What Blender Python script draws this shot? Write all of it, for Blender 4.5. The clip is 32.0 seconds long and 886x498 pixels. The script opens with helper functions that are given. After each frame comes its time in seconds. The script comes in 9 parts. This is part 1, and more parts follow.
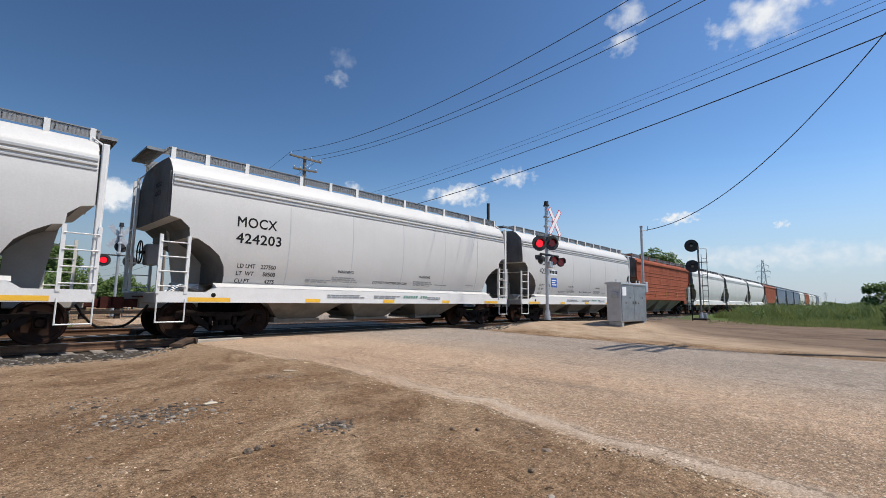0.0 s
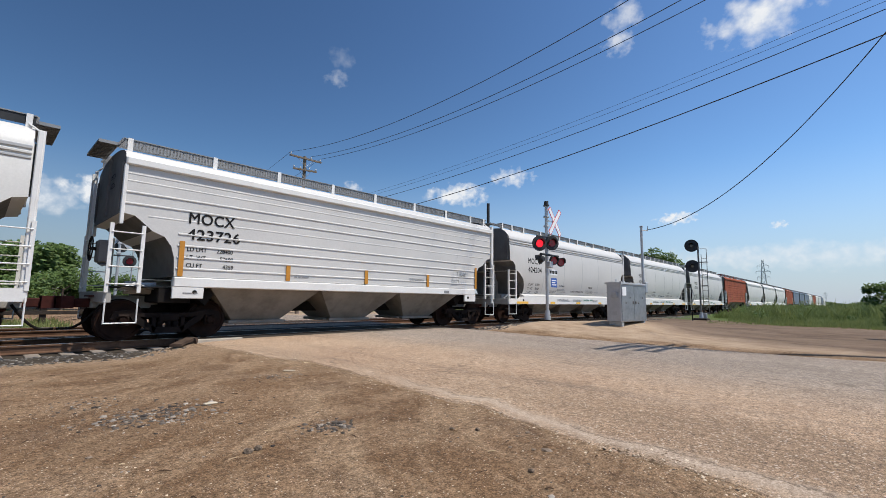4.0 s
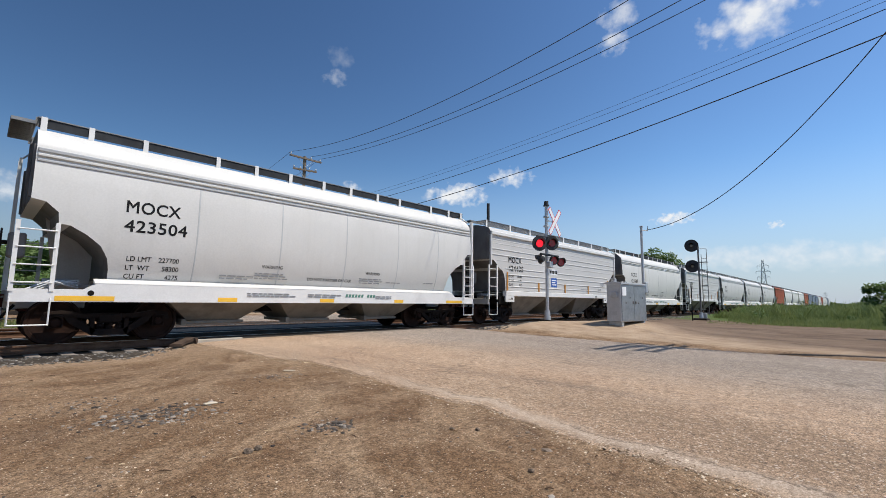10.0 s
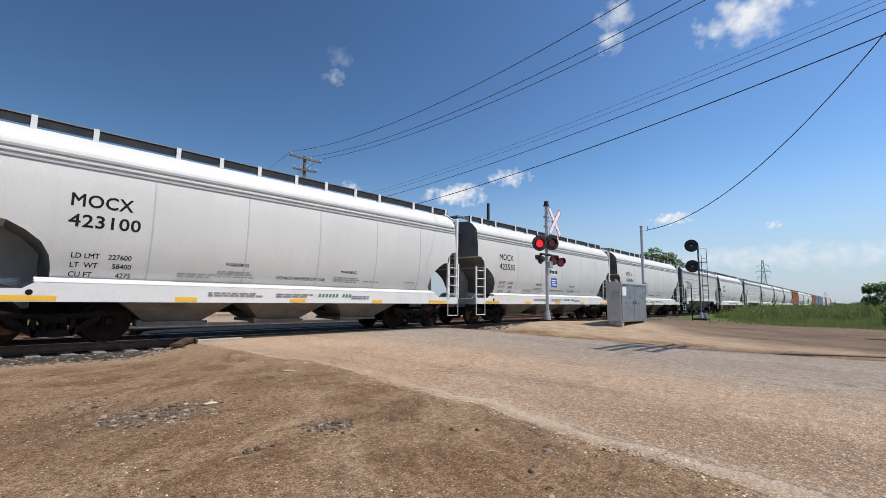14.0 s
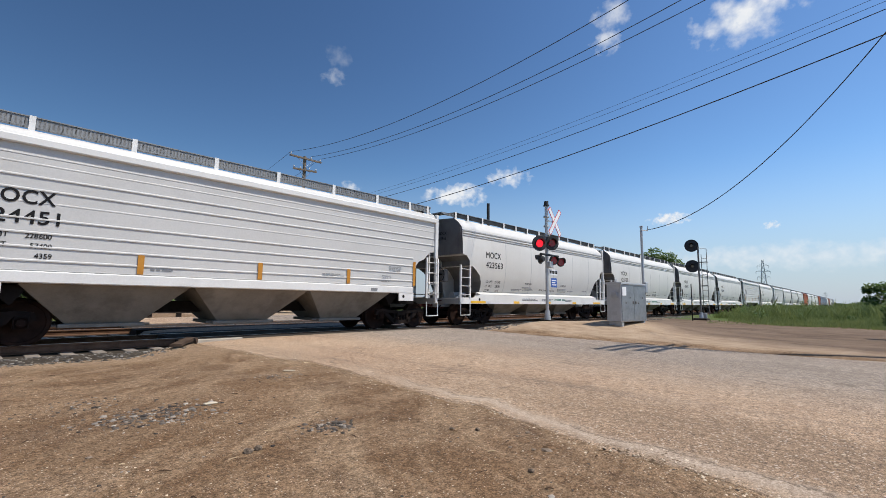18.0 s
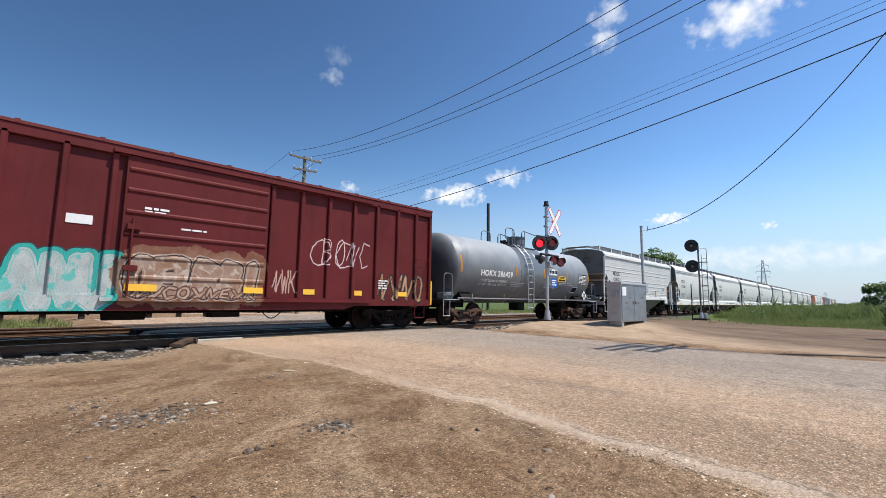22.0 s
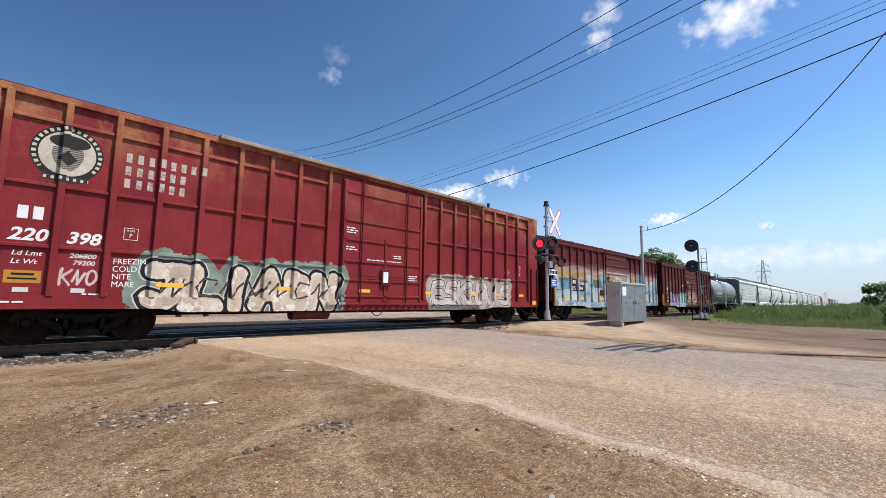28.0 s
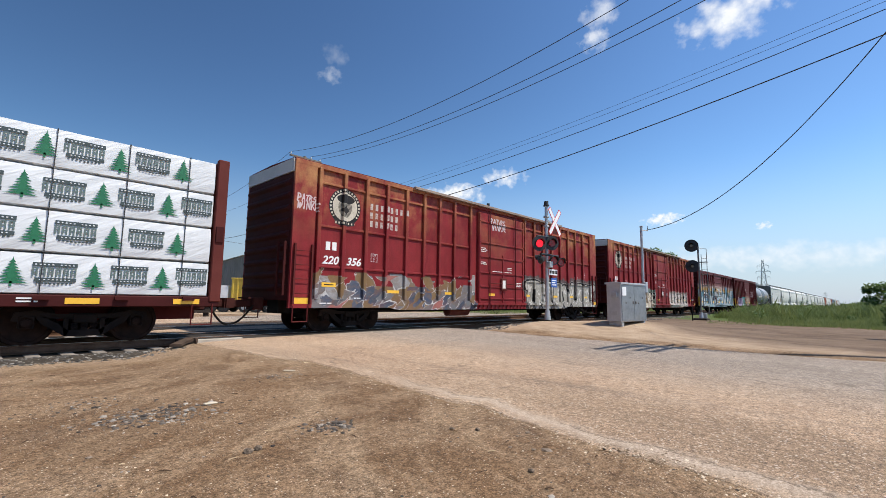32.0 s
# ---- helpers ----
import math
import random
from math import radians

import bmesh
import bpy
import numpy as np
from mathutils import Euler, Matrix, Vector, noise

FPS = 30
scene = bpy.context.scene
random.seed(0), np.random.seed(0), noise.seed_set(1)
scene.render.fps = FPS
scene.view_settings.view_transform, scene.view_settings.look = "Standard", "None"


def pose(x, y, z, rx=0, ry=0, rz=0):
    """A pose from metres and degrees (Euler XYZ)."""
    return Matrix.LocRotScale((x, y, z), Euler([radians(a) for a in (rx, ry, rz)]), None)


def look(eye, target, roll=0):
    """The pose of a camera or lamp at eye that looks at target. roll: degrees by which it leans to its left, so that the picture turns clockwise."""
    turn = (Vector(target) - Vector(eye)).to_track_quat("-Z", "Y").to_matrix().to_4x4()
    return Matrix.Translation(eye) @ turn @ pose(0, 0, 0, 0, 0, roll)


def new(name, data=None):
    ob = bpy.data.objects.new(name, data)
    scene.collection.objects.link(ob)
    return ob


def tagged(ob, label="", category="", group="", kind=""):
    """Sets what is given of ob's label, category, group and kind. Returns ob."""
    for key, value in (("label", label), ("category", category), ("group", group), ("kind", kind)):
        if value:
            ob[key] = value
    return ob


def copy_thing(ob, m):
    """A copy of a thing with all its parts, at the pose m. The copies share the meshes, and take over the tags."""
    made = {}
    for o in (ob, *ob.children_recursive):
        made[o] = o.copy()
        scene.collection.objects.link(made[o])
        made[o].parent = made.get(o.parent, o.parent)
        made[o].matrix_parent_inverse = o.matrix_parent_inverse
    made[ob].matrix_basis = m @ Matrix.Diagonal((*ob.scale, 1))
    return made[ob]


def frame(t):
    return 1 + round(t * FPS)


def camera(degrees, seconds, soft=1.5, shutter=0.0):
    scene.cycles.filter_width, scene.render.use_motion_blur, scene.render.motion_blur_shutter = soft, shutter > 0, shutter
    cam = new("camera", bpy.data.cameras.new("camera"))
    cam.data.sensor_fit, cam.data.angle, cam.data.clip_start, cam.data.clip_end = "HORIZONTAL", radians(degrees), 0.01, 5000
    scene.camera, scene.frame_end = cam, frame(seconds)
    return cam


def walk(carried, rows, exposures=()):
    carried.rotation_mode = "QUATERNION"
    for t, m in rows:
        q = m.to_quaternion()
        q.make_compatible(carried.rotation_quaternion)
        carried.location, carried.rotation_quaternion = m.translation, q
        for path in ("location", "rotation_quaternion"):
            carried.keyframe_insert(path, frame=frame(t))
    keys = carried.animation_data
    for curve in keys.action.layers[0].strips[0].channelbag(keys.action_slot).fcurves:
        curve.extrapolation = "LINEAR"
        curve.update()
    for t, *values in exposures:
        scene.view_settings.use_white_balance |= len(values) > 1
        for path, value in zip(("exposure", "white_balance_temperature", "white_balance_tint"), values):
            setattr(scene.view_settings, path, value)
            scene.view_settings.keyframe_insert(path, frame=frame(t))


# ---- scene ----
# The train runs along +x on the track at y = TRACK; z = 0 is the top of the rails.
TRACK = 12.97
SPEED = 7.0
cam = camera(90.65, 32.0, soft=0.8)
EYE = Vector((0, 0, 1.041))
_yaw, _pitch = radians(43.507), radians(6.559)
AIM = EYE + Vector((math.cos(_yaw) * math.cos(_pitch), math.sin(_yaw) * math.cos(_pitch), math.sin(_pitch)))
walk(cam, [(0, look(EYE, AIM, 0.865)), (32, look(EYE, AIM, 0.865))], exposures=[(0, 0.0), (19, 0.0), (20.5, 0.10), (22, 0.27), (25, 0.24), (28, 0.29), (30, 0.28), (31, 0.30), (32, 0.22)])

# ---- world and sun ----
SUN_AZ, SUN_EL = math.atan2(0.49, -0.87), radians(61)
SUN_DIR = Vector((math.sin(SUN_AZ) * math.cos(SUN_EL), math.cos(SUN_AZ) * math.cos(SUN_EL), math.sin(SUN_EL)))
world = bpy.data.worlds.new("sky")
scene.world = world
world.use_nodes = True
wn = world.node_tree.nodes
wl = world.node_tree.links
sky = wn.new("ShaderNodeTexSky")
sky.sky_type = "NISHITA"
sky.sun_disc = False
sky.sun_elevation, sky.sun_rotation = SUN_EL, SUN_AZ
sky.altitude, sky.air_density, sky.dust_density, sky.ozone_density = 240, 1.0, 0.6, 1.6
deep = wn.new("ShaderNodeGamma")
deep.inputs[1].default_value = 1.4
wl.new(sky.outputs[0], deep.inputs[0])
# haze: brighter towards the sun's side, pale near the horizon
way = wn.new("ShaderNodeTexCoord")
toward = wn.new("ShaderNodeVectorMath")
toward.operation = "DOT_PRODUCT"
toward.inputs[1].default_value = (0.49, -0.87, 0.0)
wl.new(way.outputs["Generated"], toward.inputs[0])
gain = wn.new("ShaderNodeMath")
gain.operation = "MULTIPLY_ADD"
gain.inputs[1].default_value, gain.inputs[2].default_value = 0.42, 1.15
wl.new(toward.outputs["Value"], gain.inputs[0])
cap = wn.new("ShaderNodeMath")
cap.operation = "MINIMUM"
cap.inputs[1].default_value = 1.25
wl.new(gain.outputs[0], cap.inputs[0])
tint = wn.new("ShaderNodeVectorMath")
tint.operation = "MULTIPLY"
tint.inputs[1].default_value = (0.88, 1.0, 1.0)
wl.new(deep.outputs[0], tint.inputs[0])
lift = wn.new("ShaderNodeVectorMath")
lift.operation = "SCALE"
wl.new(cap.outputs[0], lift.inputs["Scale"])
split = wn.new("ShaderNodeSeparateXYZ")
wl.new(way.outputs["Generated"], split.inputs[0])
low = wn.new("ShaderNodeMapRange")
low.interpolation_type = "SMOOTHSTEP"
low.inputs["From Min"].default_value, low.inputs["From Max"].default_value = 0.0, 0.30
low.inputs["To Min"].default_value, low.inputs["To Max"].default_value = 0.85, 0.0
wl.new(split.outputs[2], low.inputs["Value"])
haze = wn.new("ShaderNodeMix")
haze.data_type = "RGBA"
haze.inputs[7].default_value = (5.6, 6.45, 8.0, 1)
wl.new(low.outputs[0], haze.inputs[0])
wl.new(tint.outputs[0], haze.inputs[6])
wl.new(haze.outputs[2], lift.inputs[0])
wn["Background"].inputs["Strength"].default_value = 0.066
wl.new(lift.outputs[0], wn["Background"].inputs[0])
sun = new("sun", bpy.data.lights.new("sun", "SUN"))
sun.data.energy, sun.data.angle, sun.data.color = 4.8, radians(0.53), (1.0, 0.94, 0.85)
sun.matrix_world = look(SUN_DIR * 300, (0, 0, 0))


# ---- node and mesh helpers ----
def shader(name):
    m = bpy.data.materials.new(name)
    m.use_nodes = True
    nt = m.node_tree
    return m, nt, nt.nodes["Principled BSDF"]


def node(nt, kind, **values):
    n = nt.nodes.new(kind)
    for k, v in values.items():
        n.inputs[k.replace("_", " ")].default_value = v
    return n


def noise_of(nt, scale, detail=4.0, rough=0.6, coord=None, squash=None):
    tc = coord
    if tc is None:
        tc = nt.nodes.new("ShaderNodeTexCoord").outputs["Object"]
    if squash:
        mp = nt.nodes.new("ShaderNodeMapping")
        mp.inputs["Scale"].default_value = squash
        nt.links.new(tc, mp.inputs[0])
        tc = mp.outputs[0]
    n = node(nt, "ShaderNodeTexNoise", Scale=scale, Detail=detail, Roughness=rough)
    nt.links.new(tc, n.inputs["Vector"])
    return n.outputs["Fac"]


def ramp(nt, fac, a, b, ca=(0, 0, 0, 1), cb=(1, 1, 1, 1)):
    r = nt.nodes.new("ShaderNodeValToRGB")
    r.color_ramp.elements[0].position, r.color_ramp.elements[1].position = a, b
    r.color_ramp.elements[0].color, r.color_ramp.elements[1].color = ca, cb
    nt.links.new(fac, r.inputs[0])
    return r.outputs[0]


def mix(nt, fac, a, b, how="MIX"):
    n = nt.nodes.new("ShaderNodeMix")
    n.data_type, n.blend_type = "RGBA", how
    for sock, v in ((n.inputs[0], fac), (n.inputs[6], a), (n.inputs[7], b)):
        if isinstance(v, (int, float)):
            sock.default_value = v
        elif isinstance(v, tuple):
            sock.default_value = (*v, 1) if len(v) == 3 else v
        else:
            nt.links.new(v, sock)
    return n.outputs[2]


def calc(nt, op, a, b=0.0, clamp=False):
    n = nt.nodes.new("ShaderNodeMath")
    n.operation, n.use_clamp = op, clamp
    for sock, v in ((n.inputs[0], a), (n.inputs[1], b)):
        if isinstance(v, (int, float)):
            sock.default_value = v
        else:
            nt.links.new(v, sock)
    return n.outputs[0]


def bump(nt, bsdf, height, strength=0.3, distance=0.01):
    b = node(nt, "ShaderNodeBump", Strength=strength, Distance=distance)
    nt.links.new(height, b.inputs["Height"])
    nt.links.new(b.outputs[0], bsdf.inputs["Normal"])


def surface(name, c1, c2, scale=3.0, rough=0.6, metal=0.0, fine=40.0, bumpy=0.2, dist=0.005, streak=None, dirt=None, lo=0.35, hi=0.7):
    """Two tones at a broad scale, fine grain and relief; streak: tone of vertical run marks."""
    m, nt, b = shader(name)
    big = ramp(nt, noise_of(nt, scale, 5), lo, hi)
    col = mix(nt, big, c1, c2)
    fn = noise_of(nt, fine, 3)
    col = mix(nt, 0.25, col, mix(nt, fn, tuple(0.6 * v for v in c1), tuple(min(1, 1.35 * v) for v in c2)))
    if streak:
        s = ramp(nt, noise_of(nt, 2.0, 5, squash=(3.0, 3.0, 0.22)), 0.52, 0.75)
        col = mix(nt, calc(nt, "MULTIPLY", s, 0.22), col, streak)
    if dirt:
        s = ramp(nt, noise_of(nt, 1.3, 6), 0.5, 0.72)
        col = mix(nt, calc(nt, "MULTIPLY", s, 0.55), col, dirt)
    nt.links.new(col, b.inputs["Base Color"])
    b.inputs["Roughness"].default_value, b.inputs["Metallic"].default_value = rough, metal
    if rough >= 0.7:
        b.inputs["Specular IOR Level"].default_value = 0.15
    if bumpy:
        bump(nt, b, fn, bumpy, dist)
    return m


class Geo:
    """A mesh in the making."""

    def __init__(self):
        self.v, self.f = [], []

    def add(self, verts, faces):
        n = len(self.v)
        self.v += [tuple(p) for p in verts]
        self.f += [[n + i for i in f] for f in faces]
        return self

    def box(self, x0, x1, y0, y1, z0, z1, c=0.0):
        if c <= 0:
            p = [(x, y, z) for z in (z0, z1) for y in (y0, y1) for x in (x0, x1)]
            return self.add(p, [(0, 2, 3, 1), (4, 5, 7, 6), (0, 1, 5, 4), (2, 6, 7, 3), (0, 4, 6, 2), (1, 3, 7, 5)])
        r = lambda d, z: [(x0 + d, y0 + c, z), (x0 + c, y0 + d, z), (x1 - c, y0 + d, z), (x1 - d, y0 + c, z), (x1 - d, y1 - c, z), (x1 - c, y1 - d, z), (x0 + c, y1 - d, z), (x0 + d, y1 - c, z)]
        return self.loft([r(c, z0), r(0, z0 + c), r(0, z1 - c), r(c, z1)])

    def loft(self, rings, caps=True, closed=True):
        n, k = len(rings[0]), len(rings)
        faces = []
        for i in range(k - 1):
            for j in range(n if closed else n - 1):
                a, b = i * n + j, i * n + (j + 1) % n
                faces.append((a, b, b + n, a + n))
        if caps:
            faces += [tuple(range(n - 1, -1, -1)), tuple(range((k - 1) * n, k * n))]
        return self.add([p for r in rings for p in r], faces)

    def cyl(self, p, q, r, n=12, r2=None, caps=True):
        p, q = Vector(p), Vector(q)
        d = (q - p).normalized()
        a = d.orthogonal().normalized()
        b = d.cross(a)
        ring = lambda c, rr: [c + (a * math.cos(2 * math.pi * i / n) + b * math.sin(2 * math.pi * i / n)) * rr for i in range(n)]
        return self.loft([ring(p, r), ring(q, r if r2 is None else r2)], caps)

    def path(self, pts, r, n=6):
        """One bent tube through the points."""
        pts = [Vector(p) for p in pts]
        steps = [(b - a).normalized() for a, b in zip(pts, pts[1:])]
        ref = Vector((0, 0, 1)) if abs(steps[0].z) < 0.9 else Vector((1, 0, 0))
        side = steps[0].cross(ref).normalized()
        rings = []
        for i, p in enumerate(pts):
            u, v = steps[max(i - 1, 0)], steps[min(i, len(steps) - 1)]
            t = (u + v).normalized() if (u + v).length > 1e-4 else v
            side = (side - t * side.dot(t)).normalized()
            up = t.cross(side)
            k = 1 / max(0.6, t.dot(v))
            rings.append([p + (side * math.cos(6.28319 * j / n) + up * math.sin(6.28319 * j / n)) * r * k for j in range(n)])
        return self.loft(rings)

    def prism(self, poly, off):
        off = Vector(off)
        return self.loft([[Vector(p) for p in poly], [Vector(p) + off for p in poly]])

    def disc(self, c, axis, r, thick, n=24):
        a = Vector(axis).normalized() * thick / 2
        return self.cyl(Vector(c) - a, Vector(c) + a, r, n)

    def bm(self):
        b = bmesh.new()
        vs = [b.verts.new(p) for p in self.v]
        for f in self.f:
            try:
                b.faces.new([vs[i] for i in f])
            except ValueError:
                pass
        return b

    def mesh(self, name, mats, smooth=False):
        me = bpy.data.meshes.new(name)
        me.from_pydata(self.v, [], self.f)
        for m in mats if isinstance(mats, (list, tuple)) else [mats]:
            me.materials.append(m)
        b = bmesh.new()
        b.from_mesh(me)
        bmesh.ops.recalc_face_normals(b, faces=b.faces)
        b.to_mesh(me)
        b.free()
        if smooth:
            me.shade_smooth()
            me.set_sharp_from_angle(angle=radians(35))
        return me


def part(name, geo, material, parent, label="", smooth=False, at=None):
    """One mesh object under a thing or under a part."""
    data = geo if isinstance(geo, bpy.types.Mesh) else geo.mesh(name, material, smooth)
    ob = new(name, data)
    ob.parent = parent
    if at is not None:
        ob.matrix_basis = at
    if label:
        tagged(ob, label)
    return ob


def thing(name, label, category, group="", m=None, kind=""):
    ob = new(name)
    if m is not None:
        ob.matrix_basis = m
    return tagged(ob, label, category, group, kind)


def solid(name, geo, material, label, category, group="", kind="", smooth=False, m=None):
    ob = new(name, geo.mesh(name, material, smooth))
    if m is not None:
        ob.matrix_basis = m
    return tagged(ob, label, category, group, kind)


_letters = {}


def lettering(text, size, material, stretch=1.0, bold=0.0, spacing=1.0, slant=0.0):
    """A flat mesh of the words, in the x-z plane, facing -y, its left bottom corner at the origin."""
    key = (text, size, material.name, stretch, bold, spacing, slant)
    if key not in _letters:
        cu = bpy.data.curves.new("lettering", "FONT")
        cu.body, cu.size, cu.space_character = text, size, spacing
        cu.resolution_u, cu.shear = 3, slant
        # heavier strokes: a flat rim round each letter
        cu.bevel_depth, cu.bevel_resolution = bold, 0
        ob = bpy.data.objects.new("lettering", cu)
        scene.collection.objects.link(ob)
        me = bpy.data.meshes.new_from_object(ob.evaluated_get(bpy.context.evaluated_depsgraph_get()))
        bpy.data.objects.remove(ob)
        me.transform(Matrix(((stretch, 0, 0, 0), (0, 0, -0.03, 0), (0, 1, 0, 0), (0, 0, 0, 1))))
        me.shade_flat()
        me.materials.clear()
        me.materials.append(material)
        _letters[key] = me
    return _letters[key]


def wrapped(me, x, z, y_of):
    """The lettering laid on a curved side: y_of gives the half width at a height."""
    out = me.copy()
    for v in out.vertices:
        v.co = (v.co.x + x, v.co.y - (y_of(v.co.z + z) + 0.004), v.co.z + z)
    return out


# ---- materials ----
def warped(nt, tc, scale, amount):
    """Coordinates bent by broad noise, for swirls."""
    nz = node(nt, "ShaderNodeTexNoise", Scale=scale, Detail=3.0)
    nt.links.new(tc, nz.inputs["Vector"])
    w = nt.nodes.new("ShaderNodeVectorMath")
    w.operation = "MULTIPLY_ADD"
    nt.links.new(nz.outputs["Color"], w.inputs[0])
    w.inputs[1].default_value = (amount, amount, 0)
    nt.links.new(tc, w.inputs[2])
    return w.outputs[0]


def grained(nt, col, fac, lo, hi):
    """Lighter and darker grains of the same colour."""
    return mix(nt, 1.0, col, mix(nt, fac, (lo, lo * 0.98, lo * 0.95), (hi, hi, hi)), "MULTIPLY")


def specks(nt, tc, scale, size, share):
    """Small round grains: a mask, for a share of the cells."""
    vor = node(nt, "ShaderNodeTexVoronoi", Scale=scale)
    nt.links.new(tc, vor.inputs["Vector"])
    sp = nt.nodes.new("ShaderNodeSeparateColor")
    nt.links.new(vor.outputs["Color"], sp.inputs[0])
    return calc(nt, "MULTIPLY", calc(nt, "LESS_THAN", vor.outputs["Distance"], size), calc(nt, "LESS_THAN", sp.outputs[0], share))


def ground_material():
    m, nt, b = shader("dirt_ground")
    tc = nt.nodes.new("ShaderNodeTexCoord").outputs["Object"]
    sep = nt.nodes.new("ShaderNodeSeparateXYZ")
    nt.links.new(tc, sep.inputs[0])
    x, y = sep.outputs[0], sep.outputs[1]
    broad = noise_of(nt, 0.45, 6, 0.65, tc)
    mid = noise_of(nt, 2.6, 6, 0.65, tc, (1.0, 0.55, 1.0))
    fine = noise_of(nt, 60, 4, 0.75, tc)
    clod = noise_of(nt, 17, 5, 0.75, tc)
    # dark packed earth, dusted paler where tyres have scuffed it
    bent = warped(nt, tc, 0.35, 1.6)
    swirl = noise_of(nt, 1.3, 8, 0.70, bent, (0.62, 1.0, 1.0))
    col = mix(nt, ramp(nt, broad, 0.34, 0.66), (0.150, 0.088, 0.047), (0.208, 0.127, 0.070))
    dusty = ramp(nt, swirl, 0.44, 0.66)
    col = mix(nt, calc(nt, "MULTIPLY", dusty, 0.62), col, (0.37, 0.255, 0.160))
    # long curved scuffs swept out towards the crossing
    turned = nt.nodes.new("ShaderNodeMapping")
    turned.inputs["Rotation"].default_value = (0, 0, radians(-52))
    nt.links.new(bent, turned.inputs[0])
    sweep = ramp(nt, noise_of(nt, 1.2, 7, 0.66, turned.outputs[0], (0.30, 1.9, 1.0)), 0.48, 0.66)
    col = mix(nt, calc(nt, "MULTIPLY", sweep, 0.50), col, (0.40, 0.285, 0.182))
    col = mix(nt, calc(nt, "MULTIPLY", ramp(nt, noise_of(nt, 0.8, 7, 0.68, bent, (1.2, 0.7, 1.0)), 0.53, 0.68), 0.55), col, (0.105, 0.064, 0.040))
    # a lighter strip of trodden silt along the track
    silt = ramp(nt, calc(nt, "MULTIPLY", calc(nt, "ABSOLUTE", calc(nt, "SUBTRACT", calc(nt, "ADD", y, calc(nt, "MULTIPLY", calc(nt, "SUBTRACT", mid, 0.5), 2.6)), 10.4)), 0.5), 0.15, 0.7, (1, 1, 1, 1), (0, 0, 0, 1))
    col = mix(nt, calc(nt, "MULTIPLY", silt, 0.55), col, (0.36, 0.26, 0.175))
    # clods and grains
    col = grained(nt, col, ramp(nt, fine, 0.38, 0.62), 0.52, 1.40)
    col = grained(nt, col, ramp(nt, clod, 0.38, 0.62), 0.66, 1.30)
    col = mix(nt, calc(nt, "MULTIPLY", specks(nt, tc, 46, 0.30, 0.25), 0.6), col, (0.05, 0.033, 0.022))
    grit = specks(nt, tc, 68, 0.34, 0.22)
    col = mix(nt, calc(nt, "MULTIPLY", grit, calc(nt, "ADD", calc(nt, "MULTIPLY", dusty, 0.5), 0.3)), col, (0.58, 0.455, 0.335))
    col = mix(nt, calc(nt, "MULTIPLY", specks(nt, tc, 29, 0.18, 0.08), 0.9), col, (0.64, 0.53, 0.41))
    # sandy pad by the signal and the far verge
    sand = ramp(nt, calc(nt, "ADD", calc(nt, "MULTIPLY", calc(nt, "SUBTRACT", x, 13.0), 0.5), calc(nt, "MULTIPLY", broad, 0.8)), 0.45, 0.9)
    col = mix(nt, calc(nt, "MULTIPLY", sand, 0.75), col, mix(nt, ramp(nt, mid, 0.35, 0.65), (0.33, 0.235, 0.155), (0.49, 0.375, 0.265)))
    # trodden brown earth further along the verge
    far = ramp(nt, calc(nt, "ADD", calc(nt, "MULTIPLY", calc(nt, "SUBTRACT", x, calc(nt, "MULTIPLY", y, 0.62)), 0.020), calc(nt, "MULTIPLY", broad, 0.09)), 0.305, 0.36)
    ruts = ramp(nt, noise_of(nt, 0.8, 7, 0.72, bent, (0.8, 0.35, 1.0)), 0.36, 0.64)
    col = mix(nt, calc(nt, "MULTIPLY", far, 0.92), col, mix(nt, ruts, (0.088, 0.058, 0.040), (0.20, 0.140, 0.098)))
    # grass far off
    wob = calc(nt, "MULTIPLY", calc(nt, "SUBTRACT", noise_of(nt, 0.25, 5, 0.6, tc), 0.5), 9.0)
    g1 = calc(nt, "MULTIPLY", calc(nt, "SUBTRACT", calc(nt, "ADD", y, wob), calc(nt, "ADD", 19.8, calc(nt, "MULTIPLY", calc(nt, "MULTIPLY", calc(nt, "ADD", x, 1.0), 0.22, True), 60.0))), 0.6, True)
    g2 = calc(nt, "MULTIPLY", calc(nt, "SUBTRACT", calc(nt, "ADD", x, wob), 33.0), 0.5, True)
    g3 = calc(nt, "MULTIPLY", calc(nt, "SUBTRACT", calc(nt, "ADD", calc(nt, "MULTIPLY", y, -1.0), wob), 26.0), 0.5, True)
    g4 = calc(nt, "MULTIPLY", calc(nt, "SUBTRACT", calc(nt, "ADD", calc(nt, "MULTIPLY", x, -1.0), wob), 24.0), 0.5, True)
    g = calc(nt, "MAXIMUM", calc(nt, "MAXIMUM", g1, g2), calc(nt, "MAXIMUM", g3, g4))
    grass = mix(nt, ramp(nt, noise_of(nt, 1.4, 6, 0.7, tc), 0.35, 0.7), (0.045, 0.075, 0.018), (0.13, 0.16, 0.05))
    col = mix(nt, g, col, grass)
    nt.links.new(col, b.inputs["Base Color"])
    b.inputs["Roughness"].default_value = 0.95
    b.inputs["Specular IOR Level"].default_value = 0.15
    h = calc(nt, "ADD", calc(nt, "MULTIPLY", fine, 0.6), calc(nt, "ADD", calc(nt, "MULTIPLY", clod, 1.0), calc(nt, "MULTIPLY", grit, 0.25)))
    bump(nt, b, h, 0.9, 0.022)
    return m


